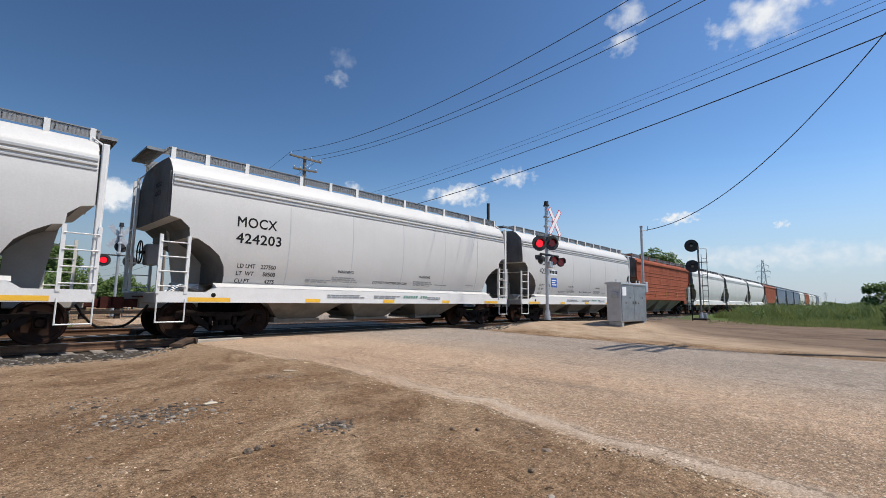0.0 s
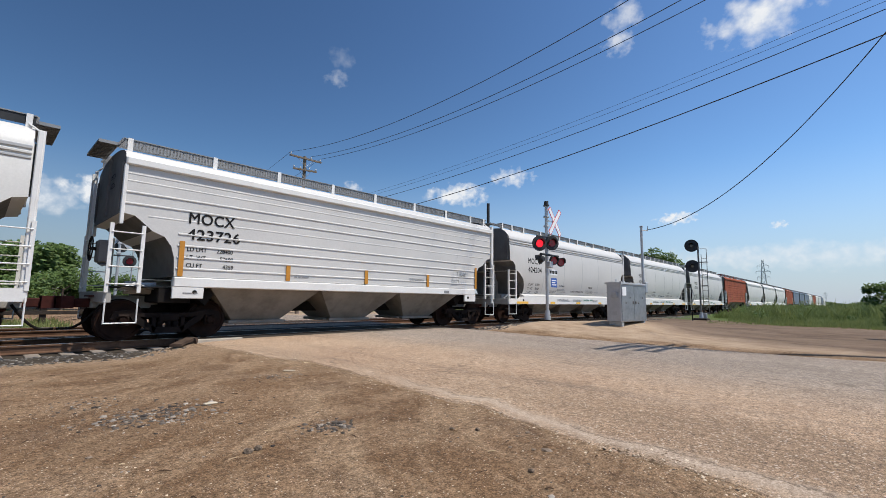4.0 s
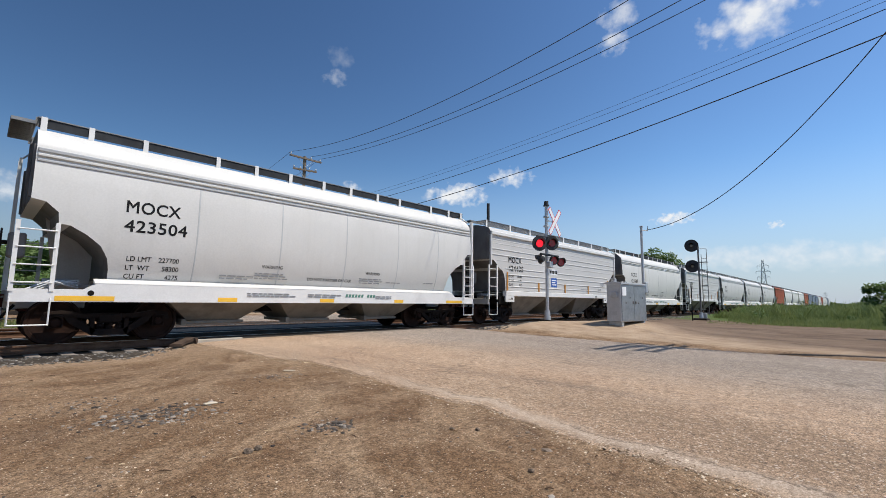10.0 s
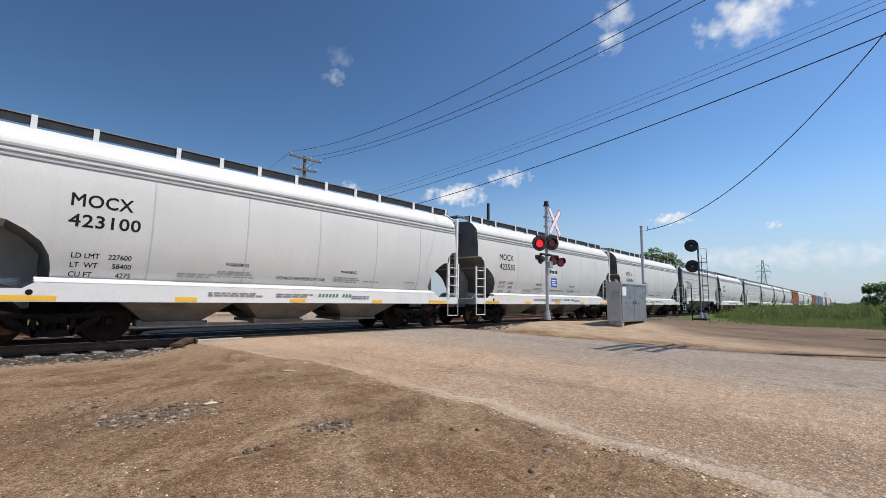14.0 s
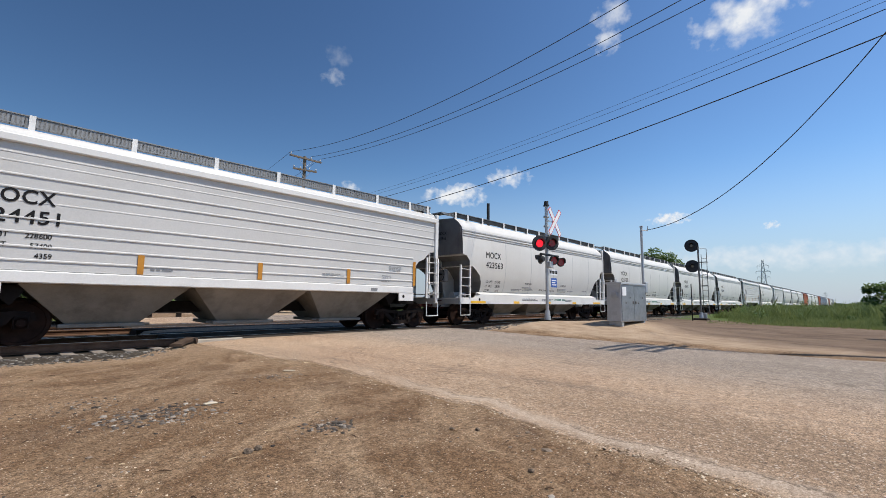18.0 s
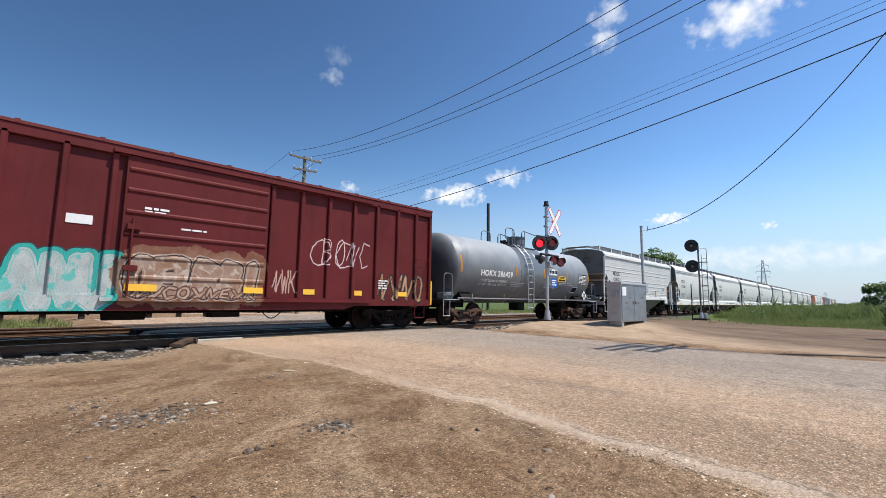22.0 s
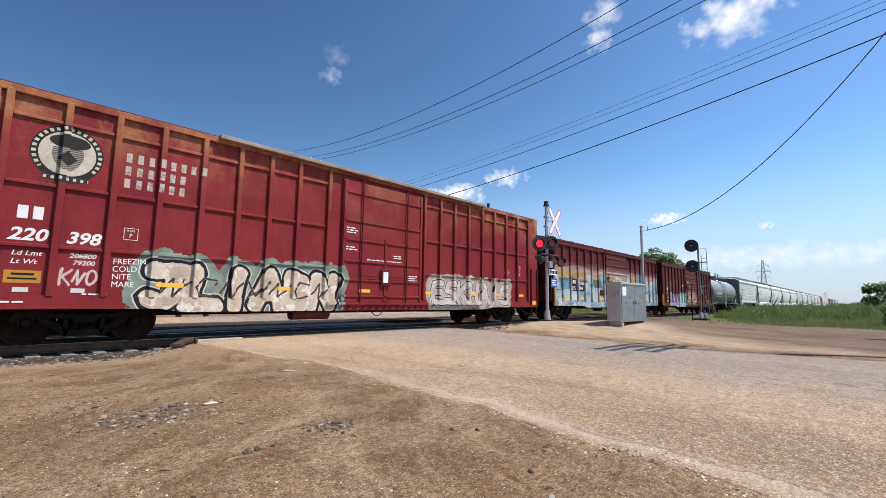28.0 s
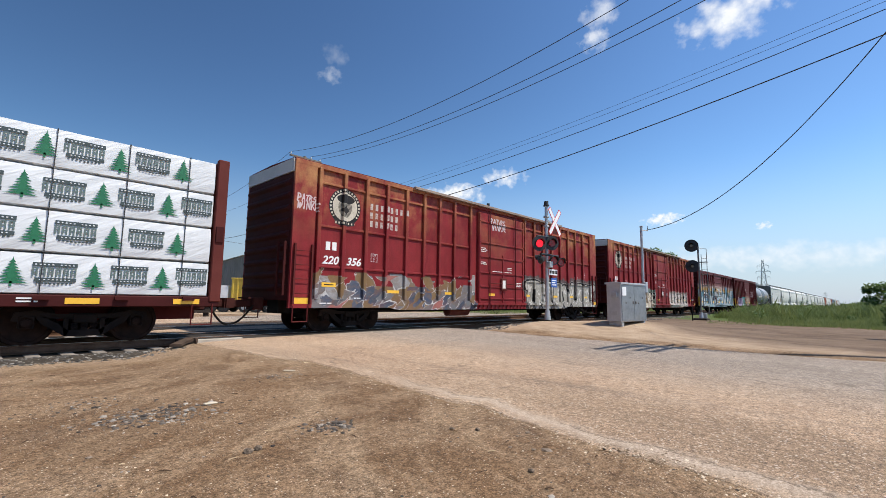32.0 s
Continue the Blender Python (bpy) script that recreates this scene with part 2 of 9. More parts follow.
def road_material():
    m, nt, b = shader("worn_road")
    tc = nt.nodes.new("ShaderNodeTexCoord").outputs["Object"]
    sep = nt.nodes.new("ShaderNodeSeparateXYZ")
    nt.links.new(tc, sep.inputs[0])
    y = sep.outputs[1]
    streaks = noise_of(nt, 1.1, 6, 0.65, tc, (1.0, 0.16, 1.0))
    broad = noise_of(nt, 0.5, 5, 0.6, tc)
    fine = noise_of(nt, 85, 4, 0.8, tc)
    # across the road: distance from the crumbled edge, bent a little
    from_edge = nt.nodes.new("ShaderNodeAttribute")
    from_edge.attribute_name = "from_edge"
    across = from_edge.outputs["Fac"]
    wav = calc(nt, "ADD", across, calc(nt, "MULTIPLY", calc(nt, "SUBTRACT", streaks, 0.5), 2.2))
    # tan chippings towards the crumbled edge, a browner worn band, greyer asphalt in the far lane
    tan = mix(nt, ramp(nt, broad, 0.3, 0.7), (0.335, 0.225, 0.148), (0.42, 0.305, 0.208))
    brown = mix(nt, ramp(nt, streaks, 0.3, 0.7), (0.20, 0.135, 0.085), (0.29, 0.20, 0.13))
    grey = mix(nt, ramp(nt, streaks, 0.3, 0.7), (0.215, 0.175, 0.142), (0.31, 0.255, 0.207))
    near = ramp(nt, calc(nt, "MULTIPLY", y, 0.1), 0.12, 0.62)
    band = calc(nt, "MULTIPLY", ramp(nt, calc(nt, "ABSOLUTE", calc(nt, "SUBTRACT", wav, 1.0)), 0.35, 1.0, (1, 1, 1, 1), (0, 0, 0, 1)), calc(nt, "SUBTRACT", 1.0, near))
    lane = ramp(nt, calc(nt, "MULTIPLY", wav, 0.1), 0.22, 0.52)
    col = mix(nt, lane, tan, grey)
    col = mix(nt, calc(nt, "MULTIPLY", band, 0.8), col, brown)
    # stone chips laid bare
    col = grained(nt, col, ramp(nt, fine, 0.38, 0.62), 0.42, 1.62)
    col = grained(nt, col, ramp(nt, noise_of(nt, 24, 5, 0.75, tc), 0.38, 0.62), 0.66, 1.32)
    col = grained(nt, col, ramp(nt, noise_of(nt, 6.5, 6, 0.85, tc), 0.40, 0.62), 0.87, 1.12)
    col = mix(nt, calc(nt, "MULTIPLY", specks(nt, tc, 46, 0.33, 0.25), 0.75), col, (0.66, 0.55, 0.44))
    col = mix(nt, calc(nt, "MULTIPLY", specks(nt, tc, 21, 0.24, 0.16), 0.7), col, (0.60, 0.50, 0.40))
    col = mix(nt, calc(nt, "MULTIPLY", specks(nt, tc, 37, 0.30, 0.25), 0.7), col, (0.075, 0.055, 0.04))
    ruts = ramp(nt, noise_of(nt, 1.6, 5, 0.7, tc, (1.0, 0.06, 1.0)), 0.52, 0.66)
    col = mix(nt, calc(nt, "MULTIPLY", ruts, 0.32), col, (0.15, 0.118, 0.095))
    dark = ramp(nt, noise_of(nt, 0.9, 6, 0.7, tc, (1.0, 0.4, 1.0)), 0.60, 0.78)
    col = mix(nt, calc(nt, "MULTIPLY", dark, 0.35), col, (0.12, 0.09, 0.066))
    # ragged line of pale dust along the edge, with a washed-out gully beside it
    ragged = calc(nt, "ADD", across, calc(nt, "MULTIPLY", calc(nt, "SUBTRACT", noise_of(nt, 2.2, 8, 0.78, tc), 0.5), 0.62))
    here = calc(nt, "MULTIPLY", calc(nt, "SUBTRACT", 6.4, y), 0.30, True)
    rim = ramp(nt, calc(nt, "ABSOLUTE", calc(nt, "SUBTRACT", ragged, 0.17)), 0.03, 0.17, (1, 1, 1, 1), (0, 0, 0, 1))
    col = mix(nt, calc(nt, "MULTIPLY", rim, calc(nt, "MULTIPLY", here, 0.75)), col, mix(nt, ramp(nt, noise_of(nt, 55, 4, 0.8, tc), 0.38, 0.62), (0.27, 0.195, 0.135), (0.66, 0.53, 0.41)))
    gully = ramp(nt, calc(nt, "ABSOLUTE", calc(nt, "SUBTRACT", ragged, 0.235)), 0.004, 0.022, (1, 1, 1, 1), (0, 0, 0, 1))
    broken = ramp(nt, noise_of(nt, 1.4, 4, 0.6, tc), 0.42, 0.52)
    col = mix(nt, calc(nt, "MULTIPLY", calc(nt, "MULTIPLY", gully, broken), calc(nt, "MULTIPLY", here, 0.75)), col, (0.10, 0.072, 0.05))
    # thin cracks across the old surface
    cr = node(nt, "ShaderNodeTexVoronoi", Scale=0.55)
    cr.feature = "DISTANCE_TO_EDGE"
    nt.links.new(warped(nt, tc, 1.8, 0.7), cr.inputs["Vector"])
    crack = ramp(nt, cr.outputs["Distance"], 0.004, 0.014, (1, 1, 1, 1), (0, 0, 0, 1))
    col = mix(nt, calc(nt, "MULTIPLY", crack, calc(nt, "MULTIPLY", ramp(nt, noise_of(nt, 0.7, 4, 0.6, tc), 0.52, 0.6), 0.6)), col, (0.10, 0.075, 0.055))
    nt.links.new(col, b.inputs["Base Color"])
    b.inputs["Roughness"].default_value = 0.85
    b.inputs["Specular IOR Level"].default_value = 0.25
    bump(nt, b, calc(nt, "ADD", fine, noise_of(nt, 24, 4, 0.7, tc)), 0.7, 0.014)
    return m


MAT_GROUND = ground_material()
MAT_ROAD = road_material()
MAT_STONE = surface("crushed_stone", (0.10, 0.074, 0.053), (0.32, 0.25, 0.19), 9, 0.9, 0, 60, 0, lo=0.3, hi=0.75)
MAT_BALLAST = surface("dirty_ballast", (0.022, 0.018, 0.014), (0.085, 0.068, 0.052), 7, 0.95, 0, 45, 0.6, lo=0.3, hi=0.75)
MAT_RUBBLE = surface("dark_rubble", (0.022, 0.016, 0.012), (0.24, 0.18, 0.13), 22, 0.9, 0, 60, 0, lo=0.38, hi=0.62)


def chips_material(name, dark, common, pale):
    """Loose grains: each has a tone of its own."""
    m, nt, b = shader(name)
    r = nt.nodes.new("ShaderNodeNewGeometry").outputs["Random Per Island"]
    col = mix(nt, ramp(nt, r, 0.0, 0.55), dark, common)
    col = mix(nt, ramp(nt, r, 0.62, 1.0), col, pale)
    nt.links.new(col, b.inputs["Base Color"])
    b.inputs["Roughness"].default_value, b.inputs["Specular IOR Level"].default_value = 0.9, 0.15
    return m


MAT_GRIT = chips_material("pale_grit", (0.11, 0.072, 0.044), (0.34, 0.245, 0.16), (0.78, 0.66, 0.50))
MAT_GREYROCK = chips_material("grey_crushed_rock", (0.035, 0.032, 0.029), (0.12, 0.108, 0.096), (0.28, 0.255, 0.225))
MAT_STRAW = chips_material("straw_and_twigs", (0.035, 0.022, 0.015), (0.20, 0.12, 0.065), (0.62, 0.48, 0.30))
MAT_SHARDS = chips_material("grey_shards", (0.030, 0.026, 0.023), (0.12, 0.10, 0.083), (0.46, 0.41, 0.345))
MAT_TIE = surface("creosoted_tie", (0.10, 0.08, 0.064), (0.40, 0.345, 0.295), 2.2, 0.9, 0, 30, 0.5)
MAT_RAIL = surface("rusty_rail", (0.10, 0.055, 0.035), (0.19, 0.11, 0.07), 5, 0.7, 0.4)
MAT_RAILTOP = surface("polished_rail", (0.45, 0.44, 0.43), (0.6, 0.59, 0.58), 3, 0.3, 0.9, bumpy=0.05)
MAT_PANEL = surface("crossing_panel", (0.026, 0.021, 0.017), (0.062, 0.050, 0.040), 3, 0.9, 0, 30, 0.4)
MAT_KERB = surface("worn_pale_edging", (0.30, 0.26, 0.21), (0.46, 0.41, 0.34), 5, 0.85, 0, 40, 0.4)
MAT_PLANK = surface("weathered_plank", (0.040, 0.026, 0.019), (0.10, 0.068, 0.048), 5, 0.85, 0, 40, 0.4)
MAT_WHITE = surface("grey_white_paint", (0.535, 0.515, 0.485), (0.58, 0.56, 0.53), 0.8, 0.5, 0, 25, 0.05, streak=(0.46, 0.455, 0.44))
MAT_WHITE2 = surface("cream_white_paint", (0.575, 0.557, 0.520), (0.64, 0.622, 0.585), 0.7, 0.55, 0, 25, 0.05, streak=(0.49, 0.47, 0.43))
MAT_RIBBED = surface("pale_ribbed_paint", (0.51, 0.495, 0.47), (0.565, 0.55, 0.525), 0.8, 0.5, 0, 25, 0.05, streak=(0.48, 0.475, 0.46))
MAT_BRIGHT = surface("bright_white_paint", (0.66, 0.645, 0.615), (0.73, 0.715, 0.685), 1.5, 0.45, 0, 30, 0.04, dirt=(0.55, 0.53, 0.50))
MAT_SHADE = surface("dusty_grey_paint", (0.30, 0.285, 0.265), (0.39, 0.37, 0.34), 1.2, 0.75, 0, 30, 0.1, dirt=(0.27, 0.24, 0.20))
# Base tone lowered for the shade under the car; stains are dirt.
MAT_BAY = surface("dusty_shaded_hopper_paint", (0.19, 0.17, 0.145), (0.29, 0.265, 0.23), 1.2, 0.75, 0, 30, 0.1, dirt=(0.075, 0.055, 0.04), streak=(0.09, 0.07, 0.052))
MAT_GREENINK = surface("green_stencil", (0.05, 0.16, 0.12), (0.09, 0.22, 0.17), 5, 0.6)
MAT_TOE = surface("dark_toe_board", (0.022, 0.024, 0.027), (0.045, 0.047, 0.05), 4, 0.7, 0, 30, 0.1)
MAT_SEAM = surface("dull_seam", (0.43, 0.43, 0.425), (0.50, 0.50, 0.49), 4, 0.6, 0, 30, 0.05)
MAT_BAND = surface("grey_chord", (0.36, 0.36, 0.36), (0.43, 0.43, 0.43), 2, 0.6, 0, 30, 0.1)
MAT_GRATE = surface("galvanised_grating", (0.18, 0.185, 0.19), (0.27, 0.275, 0.28), 5, 0.6, 0.5)
# Pale paint darkened to hold the shade of car ends, with grime mottling.
MAT_ENDSHADE = surface("shaded_grimy_paint", (0.125, 0.118, 0.112), (0.205, 0.196, 0.187), 1.1, 0.8, 0, 30, 0.15, dirt=(0.085, 0.074, 0.064))
MAT_BLACK = surface("grimy_black_steel", (0.007, 0.006, 0.006), (0.018, 0.015, 0.013), 3, 0.75, 0.1, 30, 0.3)
# Brown steel taken near black to hold the shade under the car sills.
MAT_TRUCK = surface("shaded_cast_steel", (0.005, 0.004, 0.004), (0.018, 0.013, 0.011), 3, 0.85, 0.0, 30, 0.3, dirt=(0.035, 0.020, 0.014))
MAT_WHEEL = surface("rusty_wheel", (0.010, 0.006, 0.005), (0.036, 0.017, 0.011), 4, 0.7, 0.2, 30, 0.3)
MAT_REDPART = surface("dark_red_casting", (0.10, 0.025, 0.02), (0.17, 0.05, 0.04), 4, 0.75, 0.1)
MAT_YELLOW = surface("yellow_reflective_strip", (0.80, 0.42, 0.03), (0.86, 0.50, 0.05), 6, 0.4, 0, bumpy=0)
MAT_ORANGE = surface("amber_strip", (0.42, 0.17, 0.012), (0.50, 0.22, 0.02), 6, 0.5, 0, bumpy=0)
MAT_INK = surface("black_stencil", (0.008, 0.008, 0.009), (0.018, 0.018, 0.019), 8, 0.8, 0, bumpy=0)
MAT_FAINT = surface("grey_stencil", (0.16, 0.16, 0.16), (0.25, 0.25, 0.25), 8, 0.6, 0, bumpy=0)
MAT_STENCIL = surface("white_stencil", (0.70, 0.69, 0.66), (0.80, 0.79, 0.77), 8, 0.6, 0, bumpy=0)
MAT_RUST = surface("rust_brown_paint", (0.25, 0.066, 0.034), (0.36, 0.100, 0.052), 0.8, 0.75, 0, 25, 0.1, streak=(0.06, 0.028, 0.02), dirt=(0.09, 0.030, 0.020))
MAT_SLATE = surface("slate_blue_paint", (0.10, 0.13, 0.18), (0.16, 0.19, 0.25), 0.8, 0.6, 0, 25, 0.1)
MAT_GALV = surface("galvanised_steel", (0.38, 0.39, 0.40), (0.52, 0.53, 0.54), 6, 0.5, 0.5, 30, 0.05)
MAT_ALU = surface("aluminium_case", (0.42, 0.43, 0.44), (0.55, 0.56, 0.57), 2.2, 0.5, 0.35, 30, 0.08, dirt=(0.34, 0.33, 0.31))
# Case metal darkened and blued for the front's shade and sky reflection; mottling is weathering.
MAT_ALUDOOR = surface("shaded_aluminium_door", (0.20, 0.215, 0.23), (0.34, 0.355, 0.37), 3.0, 0.42, 0.55, 30, 0.10, dirt=(0.26, 0.255, 0.245))
MAT_DARKSTEEL = surface("weathered_dark_steel", (0.12, 0.115, 0.11), (0.22, 0.21, 0.20), 5, 0.6, 0.4, 30, 0.1)
MAT_WOODPOLE = surface("weathered_pole", (0.13, 0.10, 0.075), (0.24, 0.20, 0.16), 4, 0.9, 0, 30, 0.4)
MAT_CABLE = surface("black_cable", (0.012, 0.012, 0.013), (0.03, 0.03, 0.032), 4, 0.6, 0, bumpy=0)
MAT_CERAMIC = surface("porcelain", (0.6, 0.6, 0.58), (0.7, 0.7, 0.68), 8, 0.3, 0, bumpy=0)
MAT_DULLBLACK = surface("flat_black_paint", (0.012, 0.012, 0.013), (0.03, 0.03, 0.032), 6, 0.65, 0, bumpy=0)
MAT_SIGNWHITE = surface("sign_white", (0.78, 0.78, 0.77), (0.85, 0.85, 0.84), 6, 0.5, 0, bumpy=0)
MAT_SIGNRED = surface("sign_red", (0.50, 0.02, 0.025), (0.60, 0.04, 0.04), 6, 0.45, 0, bumpy=0)
MAT_SIGNBLUE = surface("sign_blue", (0.008, 0.07, 0.34), (0.015, 0.10, 0.42), 6, 0.45, 0, bumpy=0)
MAT_WALLGREY = surface("grey_sheet_wall", (0.17, 0.18, 0.18), (0.24, 0.25, 0.25), 0.4, 0.7, 0, 8, 0.1)
MAT_YELLOWBOX = surface("yellow_painted_steel", (0.58, 0.40, 0.05), (0.68, 0.49, 0.08), 1.5, 0.6, 0, 20, 0.1, dirt=(0.30, 0.20, 0.05))


def leaf_material(name, a, b2):
    m, nt, b = shader(name)
    info = nt.nodes.new("ShaderNodeNewGeometry")
    tc = nt.nodes.new("ShaderNodeTexCoord").outputs["Object"]
    col = mix(nt, info.outputs["Random Per Island"], a, b2)
    col = mix(nt, ramp(nt, noise_of(nt, 0.55, 4, 0.6, tc), 0.35, 0.68), mix(nt, 0.5, col, a), mix(nt, 0.55, col, b2))
    nt.links.new(col, b.inputs["Base Color"])
    b.inputs["Roughness"].default_value = 0.6
    tl = nt.nodes.new("ShaderNodeBsdfTranslucent")
    nt.links.new(col, tl.inputs[0])
    mx = nt.nodes.new("ShaderNodeMixShader")
    mx.inputs[0].default_value = 0.42
    nt.links.new(b.outputs[0], mx.inputs[1])
    nt.links.new(tl.outputs[0], mx.inputs[2])
    nt.links.new(mx.outputs[0], nt.nodes["Material Output"].inputs[0])
    return m


MAT_LEAF = leaf_material("leaves", (0.055, 0.105, 0.02), (0.16, 0.235, 0.06))
MAT_GRASS = leaf_material("grass_blades", (0.095, 0.14, 0.03), (0.33, 0.36, 0.13))
MAT_BARK = surface("bark", (0.06, 0.045, 0.035), (0.14, 0.11, 0.09), 6, 0.95, 0, 20, 0.5)


def glow(name, color, strength):
    m, _, b = shader(name)
    b.inputs["Base Color"].default_value = (*(0.3 * v for v in color), 1)
    b.inputs["Emission Color"].default_value = (*color, 1)
    b.inputs["Emission Strength"].default_value = strength
    b.inputs["Roughness"].default_value = 0.25
    return m


MAT_LAMP_ON = glow("lit_red_lens", (1.0, 0.012, 0.03), 1.0)
MAT_LAMP_OFF = surface("dark_red_lens", (0.26, 0.016, 0.02), (0.36, 0.026, 0.03), 9, 0.2, 0, bumpy=0)


# ---- ground, road and track ----
ROAD_L, ROAD_R = 3.45, 12.4
SECOND = 17.5  # the track behind


def smooth(a, b, t):
    t = min(1, max(0, (t - a) / (b - a)))
    return t * t * (3 - 2 * t)


EDGE_Y = (-60.0, -3.0, 0.41, 0.64, 0.98, 1.36, 1.59, 1.87, 2.2, 2.51, 3.05, 3.35, 3.53, 3.88, 4.45, 5.2, 6.08, 7.1, 7.95, 9.05, 9.6, 11.5, 30.0)
EDGE_X = (2.9, 2.95, 3.26, 3.33, 3.38, 3.38, 3.4, 3.48, 3.58, 3.58, 3.83, 3.71, 3.72, 3.79, 3.84, 3.95, 4.05, 4.14, 3.83, 3.87, 3.75, 3.62, 3.62)


def edge_x(y):
    """Course of the road's crumbled near edge."""
    return float(np.interp(y, EDGE_Y, EDGE_X))


def ground_z(x, y):
    z = -0.07 - 0.55 * smooth(26, 46, y) * (1 - smooth(60, 120, y))
    # the land falls to the ballast beside the track, off the road
    off_road = 1 - smooth(2.2, 3.5, x) * (1 - smooth(12.6, 14.0, x))
    z -= 0.16 * smooth(7.5, 11.0, y) * off_road * (1 - smooth(12.6, 15, x))
    # sandy mound round the crossing signal and the equipment case
    z += 0.26 * math.exp(-((x - 15.6) / 2.2) ** 2 - ((y - 9.2) / 1.6) ** 2)
    z += 0.37 * math.exp(-((x - 18.3) / 2.8) ** 2 - ((y - 6.9) / 2.0) ** 2)
    z += 0.03 * noise.noise((x * 0.5, y * 0.5, 3.1)) + 0.012 * noise.noise((x * 2.1, y * 2.1, 7.0))
    if 11.35 < y < 20.3:
        z = min(z, -0.30)
    if ROAD_L + 0.3 < x < ROAD_R - 0.3:
        z = min(z, -0.08)
    if y < 11.4 and edge_x(y) + 0.1 < x < ROAD_R - 0.3:
        z = min(z, -0.09)
    return z


def spread(a, b, n, power=2.0):
    return [a + (b - a) * (i / n) ** power for i in range(n + 1)]


def axis_lines():
    xs = [-v for v in spread(3, 1500, 24, 3)][::-1] + list(np.linspace(-2.8, 24, 150)) + [24 + v for v in spread(0.3, 3000, 40, 3)]
    ys = [-v for v in spread(2, 1500, 22, 3)][::-1] + list(np.linspace(-1.9, 21, 130)) + [21 + v for v in spread(0.3, 3000, 36, 3)]
    return xs, ys


def sheet(xs, ys, zf):
    g = Geo()
    n = len(xs)
    g.v = [(x, y, zf(x, y)) for y in ys for x in xs]
    g.f = [(j * n + i, j * n + i + 1, (j + 1) * n + i + 1, (j + 1) * n + i) for j in range(len(ys) - 1) for i in range(n - 1)]
    return g


xs, ys = axis_lines()
solid("ground", sheet(xs, ys, ground_z), MAT_GROUND, "brown packed dirt and gravel ground running out into grass", "ground", kind="structure", smooth=True)


def road_sheet(y0, y1, n, lift=0.0, wider=0.0):
    """The road with ragged edges, a flat sheet with a low broken rim."""
    g = Geo()
    cols = 36
    rows = []
    for j in range(n + 1):
        y = y0 + (y1 - y0) * j / n
        el = edge_x(y) + 0.05 * noise.noise((4.7, y * 2.9, 0)) + 0.03 * noise.noise((8.7, y * 7.0, 0))
        er = ROAD_R + 0.35 * noise.noise((9.7, y * 0.35, 0)) + 0.12 * noise.noise((3.7, y * 2.0, 0)) + 0.5 * smooth(6, 10, y) + wider
        ring = []
        for i in range(cols + 1):
            u = i / cols
            x = el + (er - el) * u
            z = -0.015 + lift - 0.05 * (abs(u - 0.5) * 2) ** 6 + 0.008 * noise.noise((x * 1.3, y * 0.6, 5))
            ring.append((x, y, z))
        ring = [(el - 0.12, y, -0.16)] + ring + [(er + 0.25, y, -0.16)]
        rows.append(ring)
    g.loft(rows, caps=False, closed=False)
    return g


def road_top(x, y):
    """Height of the crowned road at a place."""
    el = edge_x(y)
    u = min(1.0, max(0.0, (x - el) / (ROAD_R - el)))
    return -0.015 - 0.05 * (abs(u - 0.5) * 2) ** 6


road = solid("road", road_sheet(-60, 11.5, 420), MAT_ROAD, "worn tan-grey asphalt road with loose chippings", "road", kind="structure", smooth=True)
second_strip = solid("road", road_sheet(14.45, 16.0, 8), MAT_ROAD, "strip of asphalt between the two tracks of the crossing", "road", kind="structure", smooth=True)
far_strip = solid("road", road_sheet(19.0, 24.6, 16, 0.0, 22.0), MAT_ROAD, "asphalt road going on beyond the tracks", "road", kind="structure", smooth=True)


for piece in (road, second_strip, far_strip):
    at = piece.data.attributes.new("from_edge", "FLOAT", "POINT")
    for v, value in zip(piece.data.vertices, at.data):
        value.value = v.co.x - edge_x(v.co.y)


def rail_profile(y):
    return [(y - 0.07, -0.17), (y - 0.07, -0.155), (y - 0.012, -0.13), (y - 0.012, -0.045), (y - 0.036, -0.035), (y - 0.036, -0.006), (y - 0.028, 0), (y + 0.028, 0),
            (y + 0.036, -0.006), (y + 0.036, -0.035), (y + 0.012, -0.045), (y + 0.012, -0.13), (y + 0.07, -0.155), (y + 0.07, -0.17)]


def ballast_z(x, d):
    flat = 1 - smooth(1.7, 2.6, abs(d))
    crossing = smooth(ROAD_L - 0.2, ROAD_L + 0.3, x) * (1 - smooth(ROAD_R, ROAD_R + 0.6, x))
    return -0.42 + 0.225 * flat + 0.02 * noise.noise((x * 3, d * 3, 1)) - 0.10 * crossing


